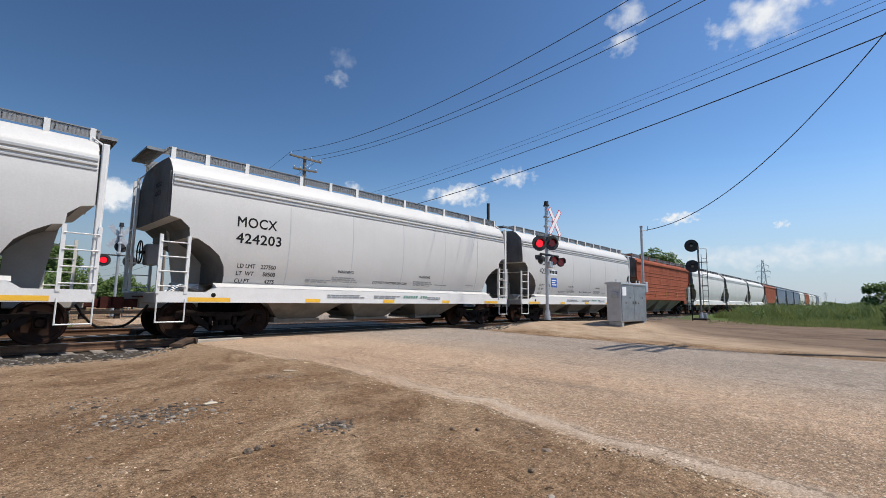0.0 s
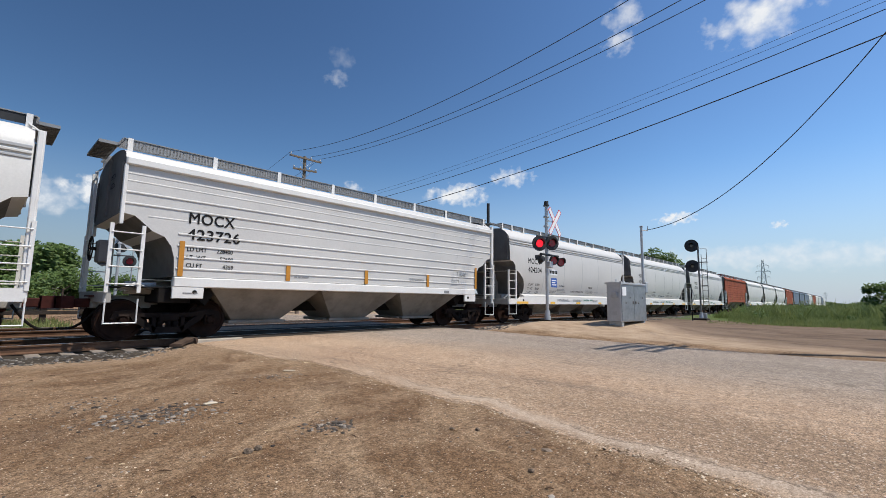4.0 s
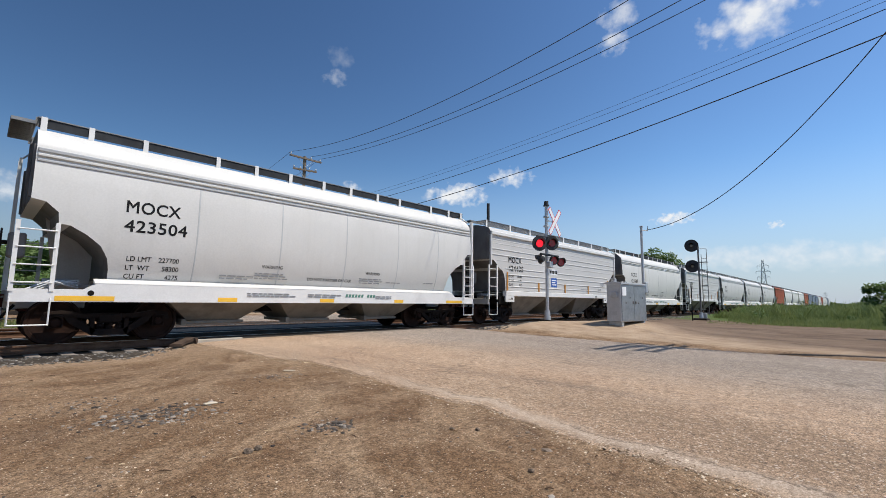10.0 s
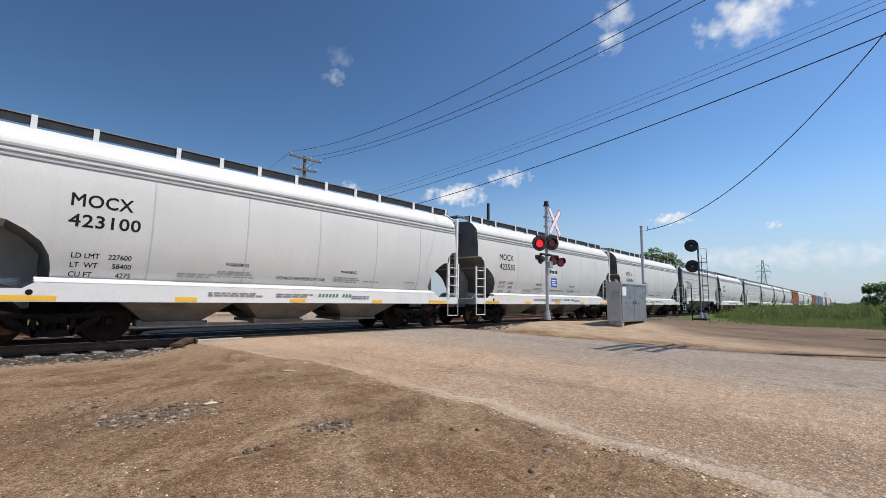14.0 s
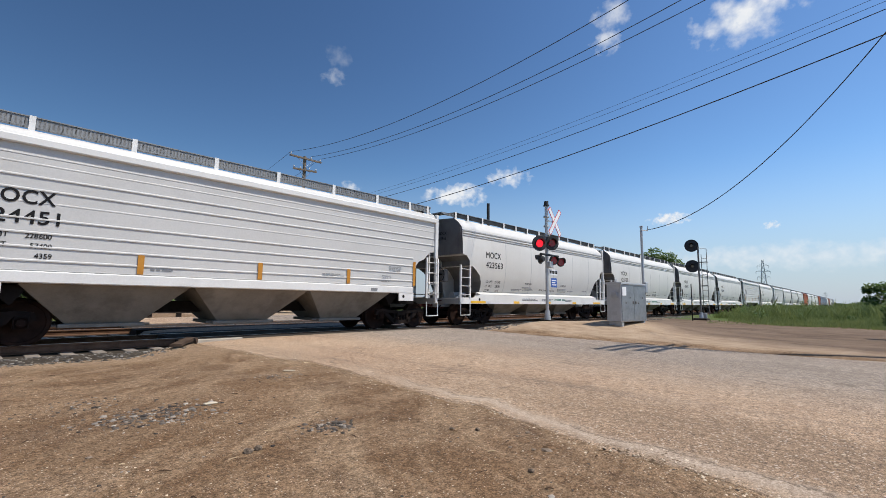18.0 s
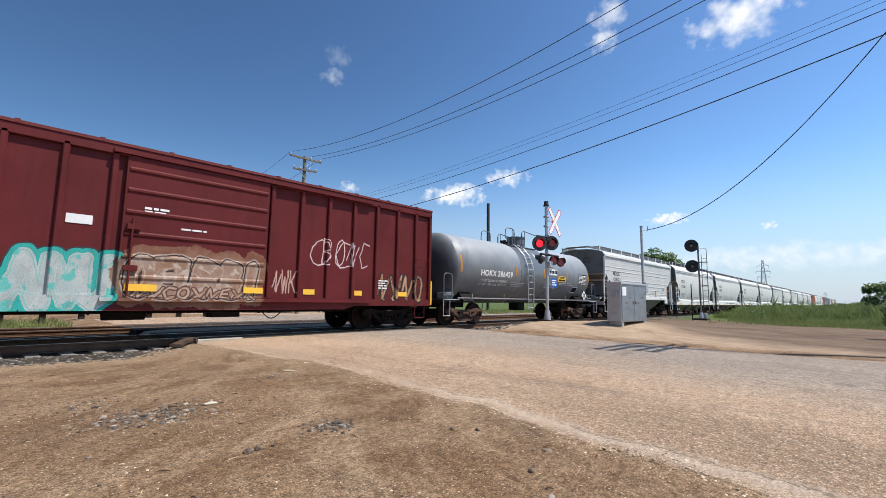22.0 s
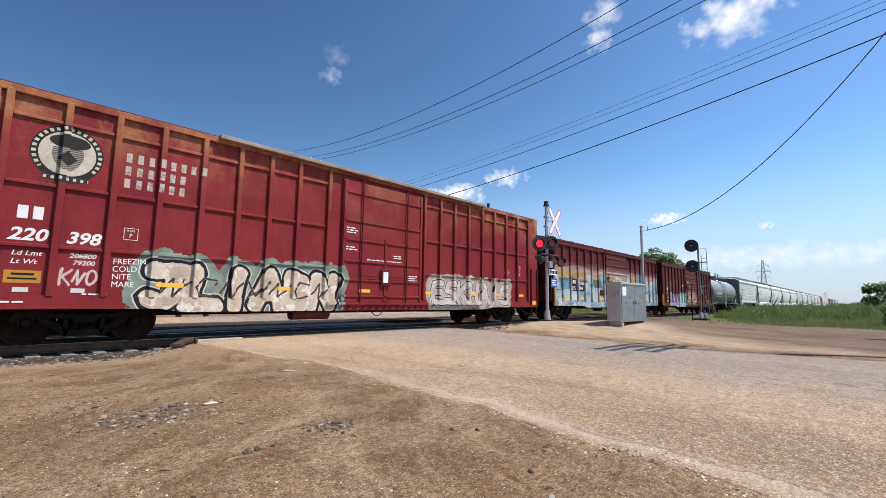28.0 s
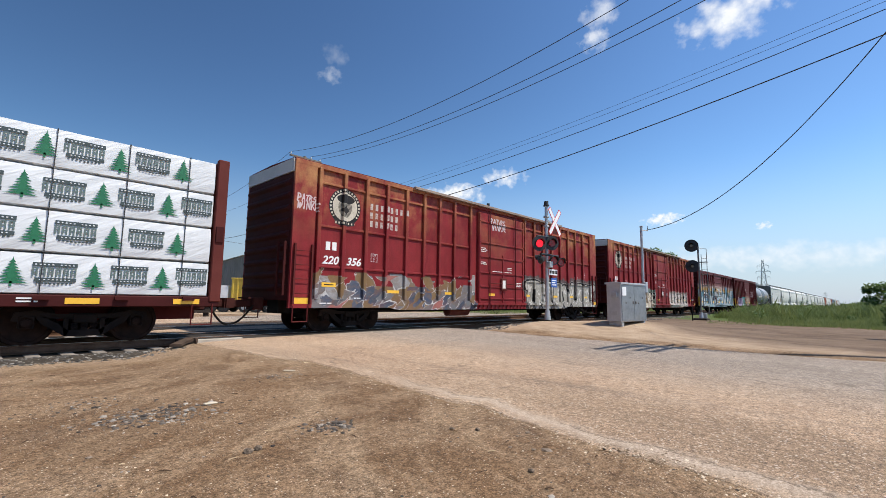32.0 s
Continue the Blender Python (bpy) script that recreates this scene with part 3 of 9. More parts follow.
for yc in (TRACK, SECOND):
    track = thing("track", "railway track with rusty rails on dark wooden ties in grey ballast", "track", "tracks", kind="structure")
    g = sheet(list(np.linspace(-60, 120, 260)) + [130, 160, 220, 400, 900], list(np.linspace(yc - 2.25 if yc == SECOND else yc - 3.0, yc + 2.24, 26)), lambda x, y: ballast_z(x, y - yc))
    part("ballast", g, MAT_BALLAST, track, smooth=True)
    for side in (-1, 1):
        y = yc + side * 0.7525
        g = Geo().loft([[(x, a, b) for a, b in rail_profile(y)] for x in (-300, 1500)])
        rail = part("rail", g, MAT_RAIL, track)
        part("running_surface", Geo().box(-300, 1500, y - 0.024, y + 0.024, -0.004, 0.003), MAT_RAILTOP, rail, "shiny worn top of the rail")
    tie_mesh = Geo().box(-0.115, 0.115, -1.3, 1.3, -0.09, 0.09, 0.012).mesh("tie", MAT_TIE)
    rnd = random.Random(7 + int(yc))
    x = -14.0
    while x < 95:
        if not ROAD_L - 0.1 < x < ROAD_R + 0.3:
            part("tie", tie_mesh, None, track, at=pose(x + rnd.uniform(-0.03, 0.03), yc + rnd.uniform(-0.05, 0.05), -0.26 + rnd.uniform(-0.012, 0.005), 0, 0, rnd.uniform(-1.2, 1.2)))
        x += 0.53
    # crossing panels between and beside the rails
    for y0, y1 in ((yc - 1.52, yc - 0.80), (yc - 0.68, yc + 0.68), (yc + 0.80, yc + 1.50)):
        n = 4
        for i in range(n):
            a = ROAD_L - 0.05 + (ROAD_R + 0.2 - ROAD_L) * i / n
            b = ROAD_L - 0.05 + (ROAD_R + 0.2 - ROAD_L) * (i + 1) / n - 0.015
            part("crossing_panel", Geo().box(a, b, y0, y1, -0.2, -0.012, 0.015), MAT_PANEL, track)


def stones(name, n, area, size, mat, label, seed, zoff=0.0, flat=0.6):
    """Many loose stones lying on the ground, as one mass."""
    rnd = random.Random(seed)
    g = Geo()
    for _ in range(n):
        x, y, z = area(rnd)
        s = size * rnd.uniform(0.5, 1.5) * (1 + 1.2 * (rnd.random() ** 6))
        top = [(x + s * rnd.uniform(0.3, 0.7) * math.cos(a), y + s * rnd.uniform(0.3, 0.7) * math.sin(a), z + s * flat * rnd.uniform(0.3, 0.6)) for a in (0.5, 2.4, 4.4)]
        bot = [(x + s * rnd.uniform(0.7, 1.1) * math.cos(a + 0.4), y + s * rnd.uniform(0.7, 1.1) * math.sin(a + 0.4), z - s * 0.15) for a in (0.2, 1.8, 3.4, 5.0)]
        g.add(bot + top, [(0, 1, 4), (1, 5, 4), (1, 2, 5), (2, 6, 5), (2, 3, 6), (3, 4, 6), (3, 0, 4), (4, 5, 6)])
    return solid(name, g, mat, label, "stones", kind="stuff")


def heap(cx, cy, sx, sy):
    def f(r):
        x, y = r.gauss(cx, sx), r.gauss(cy, sy)
        return x, y, ground_z(x, y)
    return f


def ballast_edge(x0, x1, yc=TRACK, lo=-3.0, hi=-1.3):
    def f(r):
        x, d = r.uniform(x0, x1), r.uniform(lo, hi)
        return x, yc + d, max(ballast_z(x, d), ground_z(x, yc + d))
    return f


def near_dirt(r):
    while True:
        x, y = r.uniform(-2.5, 4.0), 0.4 + 8.5 * r.random() ** 1.6
        if -0.6 * y - 0.5 < x < edge_x(y) + 0.1:
            return x, y, ground_z(x, y)


def edge_band(r):
    y = -1 + 11 * r.random() ** 1.3
    x = edge_x(y) + r.gauss(0.06, 0.17)
    return x, y, max(ground_z(x, y), road_top(x, y) - 0.004 if x > edge_x(y) + 0.05 else -1)


def on_road(r):
    x, y = r.uniform(ROAD_L, ROAD_R), -1 + 11 * r.random() ** 1.4
    return x, y, road_top(x, y) - 0.004


stones("gravel", 15000, near_dirt, 0.0046, MAT_GRIT, "small pale pebbles strewn over the dirt", 1)
stones("gravel", 420, near_dirt, 0.011, MAT_SHARDS, "grey stone chips strewn over the dirt", 2)
stones("gravel", 5200, edge_band, 0.0075, MAT_GRIT, "line of pale gravel along the edge of the road", 3)
stones("gravel", 11000, on_road, 0.0078, MAT_GRIT, "loose chippings on the road", 4)
stones("stone_patch", 340, heap(1.22, 4.78, 0.28, 0.20), 0.0195, MAT_SHARDS, "patch of broken grey stones trodden into the dirt", 5, flat=0.45)
stones("stone_patch", 130, heap(2.24, 3.46, 0.11, 0.09), 0.017, MAT_SHARDS, "small patch of broken grey stones in the dirt", 6)
stones("stone_patch", 90, heap(0.80, 5.75, 0.22, 0.22), 0.014, MAT_SHARDS, "thin scatter of broken stones in the dirt", 10)
stones("stone_patch", 60, heap(2.93, 5.95, 0.16, 0.12), 0.014, MAT_SHARDS, "small scatter of stones near the edge of the road", 11)


def litter(n, seed):
    """Straws, bark and twigs lying flat on the dirt."""
    rnd = random.Random(seed)
    g = Geo()
    for _ in range(n):
        x, y, z = near_dirt(rnd)
        a, l, w = rnd.uniform(0, 6.28), rnd.uniform(0.012, 0.045), rnd.uniform(0.0015, 0.004)
        c, s = math.cos(a), math.sin(a)
        z += 0.006
        g.loft([[(x + c * u - s * v, y + s * u + c * v, z + h + bend) for v, h in ((-w, 0), (w, 0), (0, w * 1.6))] for u, bend in ((-l, -0.002), (0, 0.003), (l, -0.001))])
    return solid("litter", g, MAT_STRAW, "straws and dark twigs strewn over the dirt", "litter", kind="stuff")


litter(260, 77)
stones("ballast_stones", 1900, ballast_edge(-5, 3.3, lo=-2.3), 0.026, MAT_GREYROCK, "grey crushed stone along the near edge of the track", 8)
stones("ballast_stones", 3600, ballast_edge(13.2, 40, lo=-3.4), 0.045, MAT_GREYROCK, "grey crushed stone beside the track past the crossing", 9)
for x, y, s, rz, pale in ((1.44, 3.25, 0.042, 20, 0), (1.51, 3.27, 0.036, 70, 0), (3.01, 1.76, 0.042, 40, 1), (2.95, 1.84, 0.022, 15, 1), (3.28, 2.10, 0.022, 80, 1), (3.05, 2.46, 0.028, 10, 0),
                         (2.90, 2.62, 0.030, 33, 0), (2.57, 1.62, 0.026, 5, 0), (3.14, 2.11, 0.020, 61, 1), (2.88, 2.00, 0.020, 47, 1), (0.62, 3.85, 0.026, 12, 1)):
    b = bmesh.new()
    bmesh.ops.create_icosphere(b, subdivisions=1, radius=s * 0.85)
    for v in b.verts:
        v.co *= 1 + 0.7 * noise.noise(v.co * (14 + rz) + Vector((rz, 0, 0)))
        v.co.z *= 0.6 if not pale else 0.35
    me = bpy.data.meshes.new("stone")
    b.to_mesh(me)
    b.free()
    me.materials.append(MAT_RUBBLE if not pale else MAT_STONE)
    ob = new("stone", me)
    ob.matrix_basis = pose(x, y, ground_z(x, y) + s * (0.3 if not pale else 0.14), 0, 0, rz)
    tagged(ob, "flat pale stone lying on the dirt" if pale else "fist-sized grey stone lying on the dirt", "stone", "loose stones")
for x, y, l, rz, ry in ((1.73, 4.87, 0.13, 10, 3), (3.30, 6.25, 0.17, -30, 2)):
    solid("wood_scrap", Geo().box(-l / 2, l / 2, -0.022, 0.022, 0, 0.015, 0.004), surface("bleached_wood", (0.50, 0.42, 0.31), (0.62, 0.53, 0.41), 8, 0.8), "pale splinter of wood on the dirt", "wood scrap", m=pose(x, y, ground_z(x, y) + 0.005, 0, ry, rz))
# broken plank at the road's corner by the rail
plank = thing("crossing_plank", "broken timber plank slanting up to the corner of the road", "plank", m=pose(3.40, 11.40, 0.035))
tilt = [Vector((0.05, 0.10, 0.04)), Vector((0.20, -0.06, 0.04)), Vector((-0.22, -0.52, -0.05)), Vector((-0.42, -0.40, -0.06))]
part("board", Geo().loft([tilt, [p - Vector((0, 0, 0.055)) for p in tilt]]), MAT_PLANK, plank)
part("splinter", Geo().prism([(0.16, -0.16, 0.03), (0.24, -0.10, 0.03), (0.22, -0.13, -0.16)], (-0.05, 0.03, 0)), MAT_PLANK, plank, "torn sliver under the board")
solid("road_edging", Geo().box(3.62, 4.7, 11.36, 11.50, -0.15, 0.012, 0.012), MAT_KERB, "worn pale edging strip between road and rail", "edging", kind="structure")


# ---- rolling stock: local x from the rear end of the body to the front, y = -1.6 the side towards the road, z = 0 the rail ----
WHEEL_R = 0.457


def wheelset_mesh():
    g = Geo()
    for s in (-1, 1):
        prof = [(0.0, 0.10), (0.02, 0.16), (0.028, 0.20), (0.012, 0.30), (0.0, 0.38), (-0.02, 0.40), (-0.02, 0.455), (0.085, 0.462), (0.095, 0.487), (0.115, 0.487), (0.12, 0.40), (0.09, 0.36), (0.07, 0.2), (0.075, 0.10)]
        n = 32
        rings = []
        for a in range(n):
            t = 2 * math.pi * a / n
            rings.append([(r * math.sin(t), s * (0.80 - d), r * math.cos(t)) for d, r in prof])
        rings.append(rings[0])
        g.loft(rings, caps=False)
    g.cyl((0, -1.0, 0), (0, 1.0, 0), 0.085, 14)
    for s in (-1, 1):
        g.cyl((0, s * 0.99, 0), (0, s * 1.15, 0), 0.115, 16)
        g.cyl((0, s * 1.15, 0), (0, s * 1.17, 0), 0.085, 6)
        for k in range(3):
            a = 2 * math.pi * k / 3
            g.cyl((0.055 * math.sin(a), s * 1.15, 0.055 * math.cos(a)), (0.055 * math.sin(a), s * 1.185, 0.055 * math.cos(a)), 0.02, 6)
    return g.mesh("wheelset", MAT_WHEEL, True)


def bogie_meshes(cast):
    side = Geo()
    for s in (-1, 1):
        y0, y1 = (s * 1.00, s * 1.12)
        # the cast side frame: an arch over the journals with a spring window in the middle
        band = [((-1.12, 0.50), (-1.08, 0.66), (-0.80, 0.70), (-0.78, 0.58), (-0.90, 0.58), (-0.98, 0.48)), ((1.12, 0.50), (1.08, 0.66), (0.80, 0.70), (0.78, 0.58), (0.90, 0.58), (0.98, 0.48)),
                ((-0.80, 0.70), (-0.45, 0.63), (-0.45, 0.53), (-0.78, 0.58)), ((0.80, 0.70), (0.45, 0.63), (0.45, 0.53), (0.78, 0.58)), ((-0.45, 0.63), (0.45, 0.63), (0.45, 0.53), (-0.45, 0.53)),
                ((-0.78, 0.58), (-0.62, 0.57), (-0.24, 0.28), (-0.30, 0.17), (-0.70, 0.45)), ((0.78, 0.58), (0.62, 0.57), (0.24, 0.28), (0.30, 0.17), (0.70, 0.45)),
                ((-0.34, 0.30), (0.34, 0.30), (0.30, 0.17), (-0.30, 0.17)), ((-0.34, 0.55), (-0.26, 0.55), (-0.26, 0.28), (-0.34, 0.30)), ((0.34, 0.55), (0.26, 0.55), (0.26, 0.28), (0.34, 0.30))]
        for poly in band:
            side.prism([(x, y0, z) for x, z in poly], (0, y1 - y0, 0))
        side.box(-1.02, -0.78, min(s * 0.97, s * 1.15), max(s * 0.97, s * 1.15), 0.34, 0.60, 0.02)
        side.box(0.78, 1.02, min(s * 0.97, s * 1.15), max(s * 0.97, s * 1.15), 0.34, 0.60, 0.02)
    side.box(-0.2, 0.2, -1.14, 1.14, 0.44, 0.62, 0.02)
    side.cyl((0, 0, 0.55), (0, 0, 0.80), 0.35, 16)
    springs = Geo()
    coil = [(0.045, 0.30)]
    for k in range(5):
        coil += [(0.068, 0.31 + 0.028 * k), (0.068, 0.325 + 0.028 * k), (0.045, 0.328 + 0.028 * k)]
    springs.loft([[(r * math.cos(a * math.pi / 5), r * math.sin(a * math.pi / 5), z) for a in range(10)] for r, z in coil])
    beam = Geo()
    for x in (-0.42, 0.42):
        beam.box(x - 0.05, x + 0.05, -0.86, 0.86, 0.36, 0.46, 0.01)
        for s in (-1, 1):
            beam.box(x + (0.05 if x > 0 else -0.13), x + (0.13 if x > 0 else -0.05), s * 0.76 - 0.06, s * 0.76 + 0.06, 0.28, 0.56)
    return side.mesh("bogie", cast, True), springs.mesh("spring", cast, True), beam.mesh("brake_beam", MAT_BLACK)


WHEELSET = wheelset_mesh()
# Lighter copy for the tank car's bogies: sunlight and rust in one colour.
MAT_RUSTLIT = surface("sunlit_rusty_steel", (0.040, 0.024, 0.018), (0.115, 0.066, 0.048), 3, 0.85, 0.0, 30, 0.3, dirt=(0.16, 0.095, 0.065))
SHADED_KIT = bogie_meshes(MAT_TRUCK)
RUSTY_SUNLIT_KIT = bogie_meshes(MAT_RUSTLIT)
rolling = []  # wheelsets that turn


def bogie(car, x, turns=True, kit=SHADED_KIT):
    frame_mesh, spring_mesh, beam_mesh = kit
    b = part("bogie", frame_mesh, None, car, "brown cast-steel bogie frame", at=pose(x, 0, 0))
    for dx in (-0.16, 0.0, 0.16):
        for s in (-1, 1):
            part("spring", spring_mesh, None, b, at=pose(dx, s * 1.06, 0))
    part("brake_beam", beam_mesh, None, b)
    for dx in (-0.9, 0.9):
        w = part("wheelset", WHEELSET, None, b, "rusty steel wheels on an axle", at=pose(dx, 0, WHEEL_R))
        if turns:
            rolling.append(w)


def coupler_mesh():
    g = Geo()
    g.box(-0.50, 0.30, -0.10, 0.10, 0.74, 0.94, 0.02)
    g.box(0.0, 0.32, -0.25, 0.25, 0.66, 1.02, 0.03)
    g.prism([(-0.50, -0.20, 0.72), (-0.72, -0.22, 0.72), (-0.80, -0.08, 0.72), (-0.70, 0.02, 0.72), (-0.72, 0.20, 0.72), (-0.52, 0.18, 0.72)], (0, 0, 0.27))
    g.box(-0.30, -0.22, -0.62, 0.10, 0.98, 1.02)
    return g.mesh("coupler", MAT_COUPLER)


MAT_COUPLER = surface("rusty_red_coupler", (0.035, 0.011, 0.009), (0.075, 0.022, 0.017), 5, 0.8, 0.1, 30, 0.3)
COUPLER = coupler_mesh()


def couplers(car, length, reach=0.0, red=False):
    for x, s in ((0, 1), (length, -1)):
        part("coupler", COUPLER, None, car, "rusty dark red coupler with its knuckle", at=pose(x + s * 0.05 - s * reach, 0, 0, 0, 0, 0 if s > 0 else 180))
        pts = [(x + s * (0.0 - reach - 0.70 * u), (-0.40 + 0.25 * u) * 1, 0.80 - 0.52 * math.sin(math.pi * 0.5 * min(1, u * 1.3))) for u in [i / 8 for i in range(9)]]
        part("air_hose", Geo().path(pts, 0.028, 8), MAT_BLACK, car, "black rubber brake hose hanging in a loop")


def bars(geo, x0, x1, y, z, rows, h=0.035, gap=0.045, seed=0, t=0.004):
    """Plain bars in place of small print."""
    rnd = random.Random(seed)
    for r in range(rows):
        zz = z - r * (h + gap)
        xx = x0
        end = x0 + (x1 - x0) * rnd.uniform(0.75, 1.0)
        while xx < end - 0.03:
            w = min(rnd.uniform(0.07, 0.24), end - xx)
            geo.box(xx, xx + w, y - t, y + t, zz, zz + h)
            xx += w + 0.035


def ladder(x0, x1, y, z0, z1, rungs, r=0.014, stile=0.035):
    g = Geo()
    for x in (x0, x1):
        g.box(x - stile, x + stile, y - 0.012, y + 0.05, z0, z1)
    for i in range(rungs):
        z = z0 + (z1 - z0) * (i + 0.5) / rungs
        g.cyl((x0, y - 0.02, z), (x1, y - 0.02, z), r, 6)
    return g


def step(x0, x1, y, top, low):
    return Geo().path([(x0, y, top), (x0, y, low), (x1, y, low), (x1, y, top)], 0.016, 6)


def hang_parts(car, L, near_rear, ladder_top=2.42):
    """Ladders, steps and brake gear that every hopper has at its ends."""
    for s in (-1, 1):
        for rear in (True, False):
            f = (lambda x: x) if rear else (lambda x: L - x)
            y = s * 1.62
            a, b = sorted((f(-0.13), f(0.44)))
            part("ladder", ladder(a, b, y, 1.08, ladder_top, 4), MAT_BRIGHT, car, "white steel ladder")
            part("step", step(a, b, y, 0.95, 0.44), MAT_BRIGHT, car, "white sill step")


# -- covered hopper with rounded sides --
ROUND_PROFILE = [(1.33, 1.34), (1.43, 1.55), (1.505, 1.80), (1.558, 2.10), (1.592, 2.45), (1.60, 2.85), (1.592, 3.20), (1.57, 3.50), (1.545, 3.62), (1.53, 3.92), (1.50, 4.00), (1.30, 4.21), (1.08, 4.36), (0.5, 4.40), (0.0, 4.41)]


def profile_y(z, prof):
    for (y0, z0), (y1, z1) in zip(prof, prof[1:]):
        if z0 <= z <= z1:
            return y0 + (y1 - y0) * (z - z0) / (z1 - z0)
    return prof[0][0]


def clipped(prof, zb):
    """The half outline above zb with a fixed count of points."""
    pts = []
    k = len(prof)
    for i in range(k):
        z = prof[i][1]
        pts.append((profile_y(max(z, zb), prof) if z < zb else prof[i][0], max(z, zb + 0.0005 * i)))
    return pts


def hopper_shell(L, prof, ends):
    """ends: (x, lowest z) from the end inwards; the sloping floor closes the body below."""
    st = [(x, z) for x, z in ends] + [(L / 2, ends[-1][1])] + [(L - x, z) for x, z in reversed(ends)]
    rings = []
    for x, zb in st:
        half = clipped(prof, zb)
        rings.append([(x, -y, z) for y, z in half] + [(x, y, z) for y, z in reversed(half[:-1])])
    return Geo().loft(rings)


HL = 13.1


def shaded_ends(body):
    """Puts the shade of the end sheets and bogie slopes into a darker, grimy paint."""
    body.data.materials.append(MAT_ENDSHADE)
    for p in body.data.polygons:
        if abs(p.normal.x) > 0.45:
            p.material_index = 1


def roof_walk(car, L, y0, y1, z, brackets, mat_edge, over=0.40, fascia=None):
    g = Geo()
    n = int((y1 - y0) / 0.075)
    for s in (-1, 1):
        for k in range(n + 1):
            y = s * (y0 + (y1 - y0) * k / n)
            g.box(-0.05, L + 0.05, y - 0.006, y + 0.006, z - 0.045, z)
    x = 0.0
    while x < L:
        for s in (-1, 1):
            a, b = sorted((s * y0, s * y1))
            g.box(x - 0.006, x + 0.006, a, b, z - 0.03, z)
        x += 0.20
    part("running_board", g, MAT_GRATE, car, "galvanised grating walkway along the roof")
    for s in (-1, 1):
        a, b = sorted((s * (y1 + 0.008), s * (y1 + 0.03)))
        part("walkway_edge", Geo().box(-0.02, L + 0.02, a, b, z - 0.010, z + 0.012), MAT_GRATE, car)
        if fascia:
            part("walkway_fascia", Geo().box(0.0, L, *sorted((s * (y1 + 0.002), s * (y1 + 0.012))), z - 0.20, z - 0.012), fascia, car, "dark toe board along the walkway")
        else:
            g = Geo()
            xx = 0.0
            while xx < L:
                g.box(xx, xx + 0.035, *sorted((s * (y1 + 0.002), s * (y1 + 0.012))), z - 0.19, z - 0.012)
                xx += 0.07
            g.box(0, L, *sorted((s * (y1 + 0.002), s * (y1 + 0.012))), z - 0.20, z - 0.185)
            tagged(part("walkway_mesh", g, MAT_GRATE, car, "open mesh toe board"), kind="stuff")
    for x in brackets:
        for s in (-1, 1):
            g = Geo()
            g.box(x - 0.05, x + 0.05, *sorted((s * (y1 + 0.03), s * (y1 + 0.045))), z - 0.30, z + 0.02)
            g.prism([(x - 0.012, s * (y1 + 0.03), z - 0.06), (x - 0.012, s * (y1 - 0.35), z - 0.06), (x - 0.012, s * (y1 + 0.0), z - 0.26)], (0.024, 0, 0))
            part("bracket", g, mat_edge, car)
    # end platforms that stick out over the couplers
    for x, s in ((0, -1), (L, 1)):
        g = Geo()
        x0, x1 = sorted((x + s * 0.02, x + s * over))
        for k in range(8):
            xx = x0 + (x1 - x0) * k / 7
            g.box(xx - 0.006, xx + 0.006, -0.75, 0.75, z - 0.045, z)
        for k in range(11):
            yy = -0.75 + 0.15 * k
            g.box(x0, x1, yy - 0.006, yy + 0.006, z - 0.045, z)
        g.box(x0, x1, -0.78, -0.755, z - 0.06, z + 0.01).box(x0, x1, 0.755, 0.78, z - 0.06, z + 0.01)
        g.box(x0, x1, -0.74, 0.74, z - 0.034, z - 0.028)
        part("end_platform", g, MAT_GRATE, car, "grating platform over the car's end")


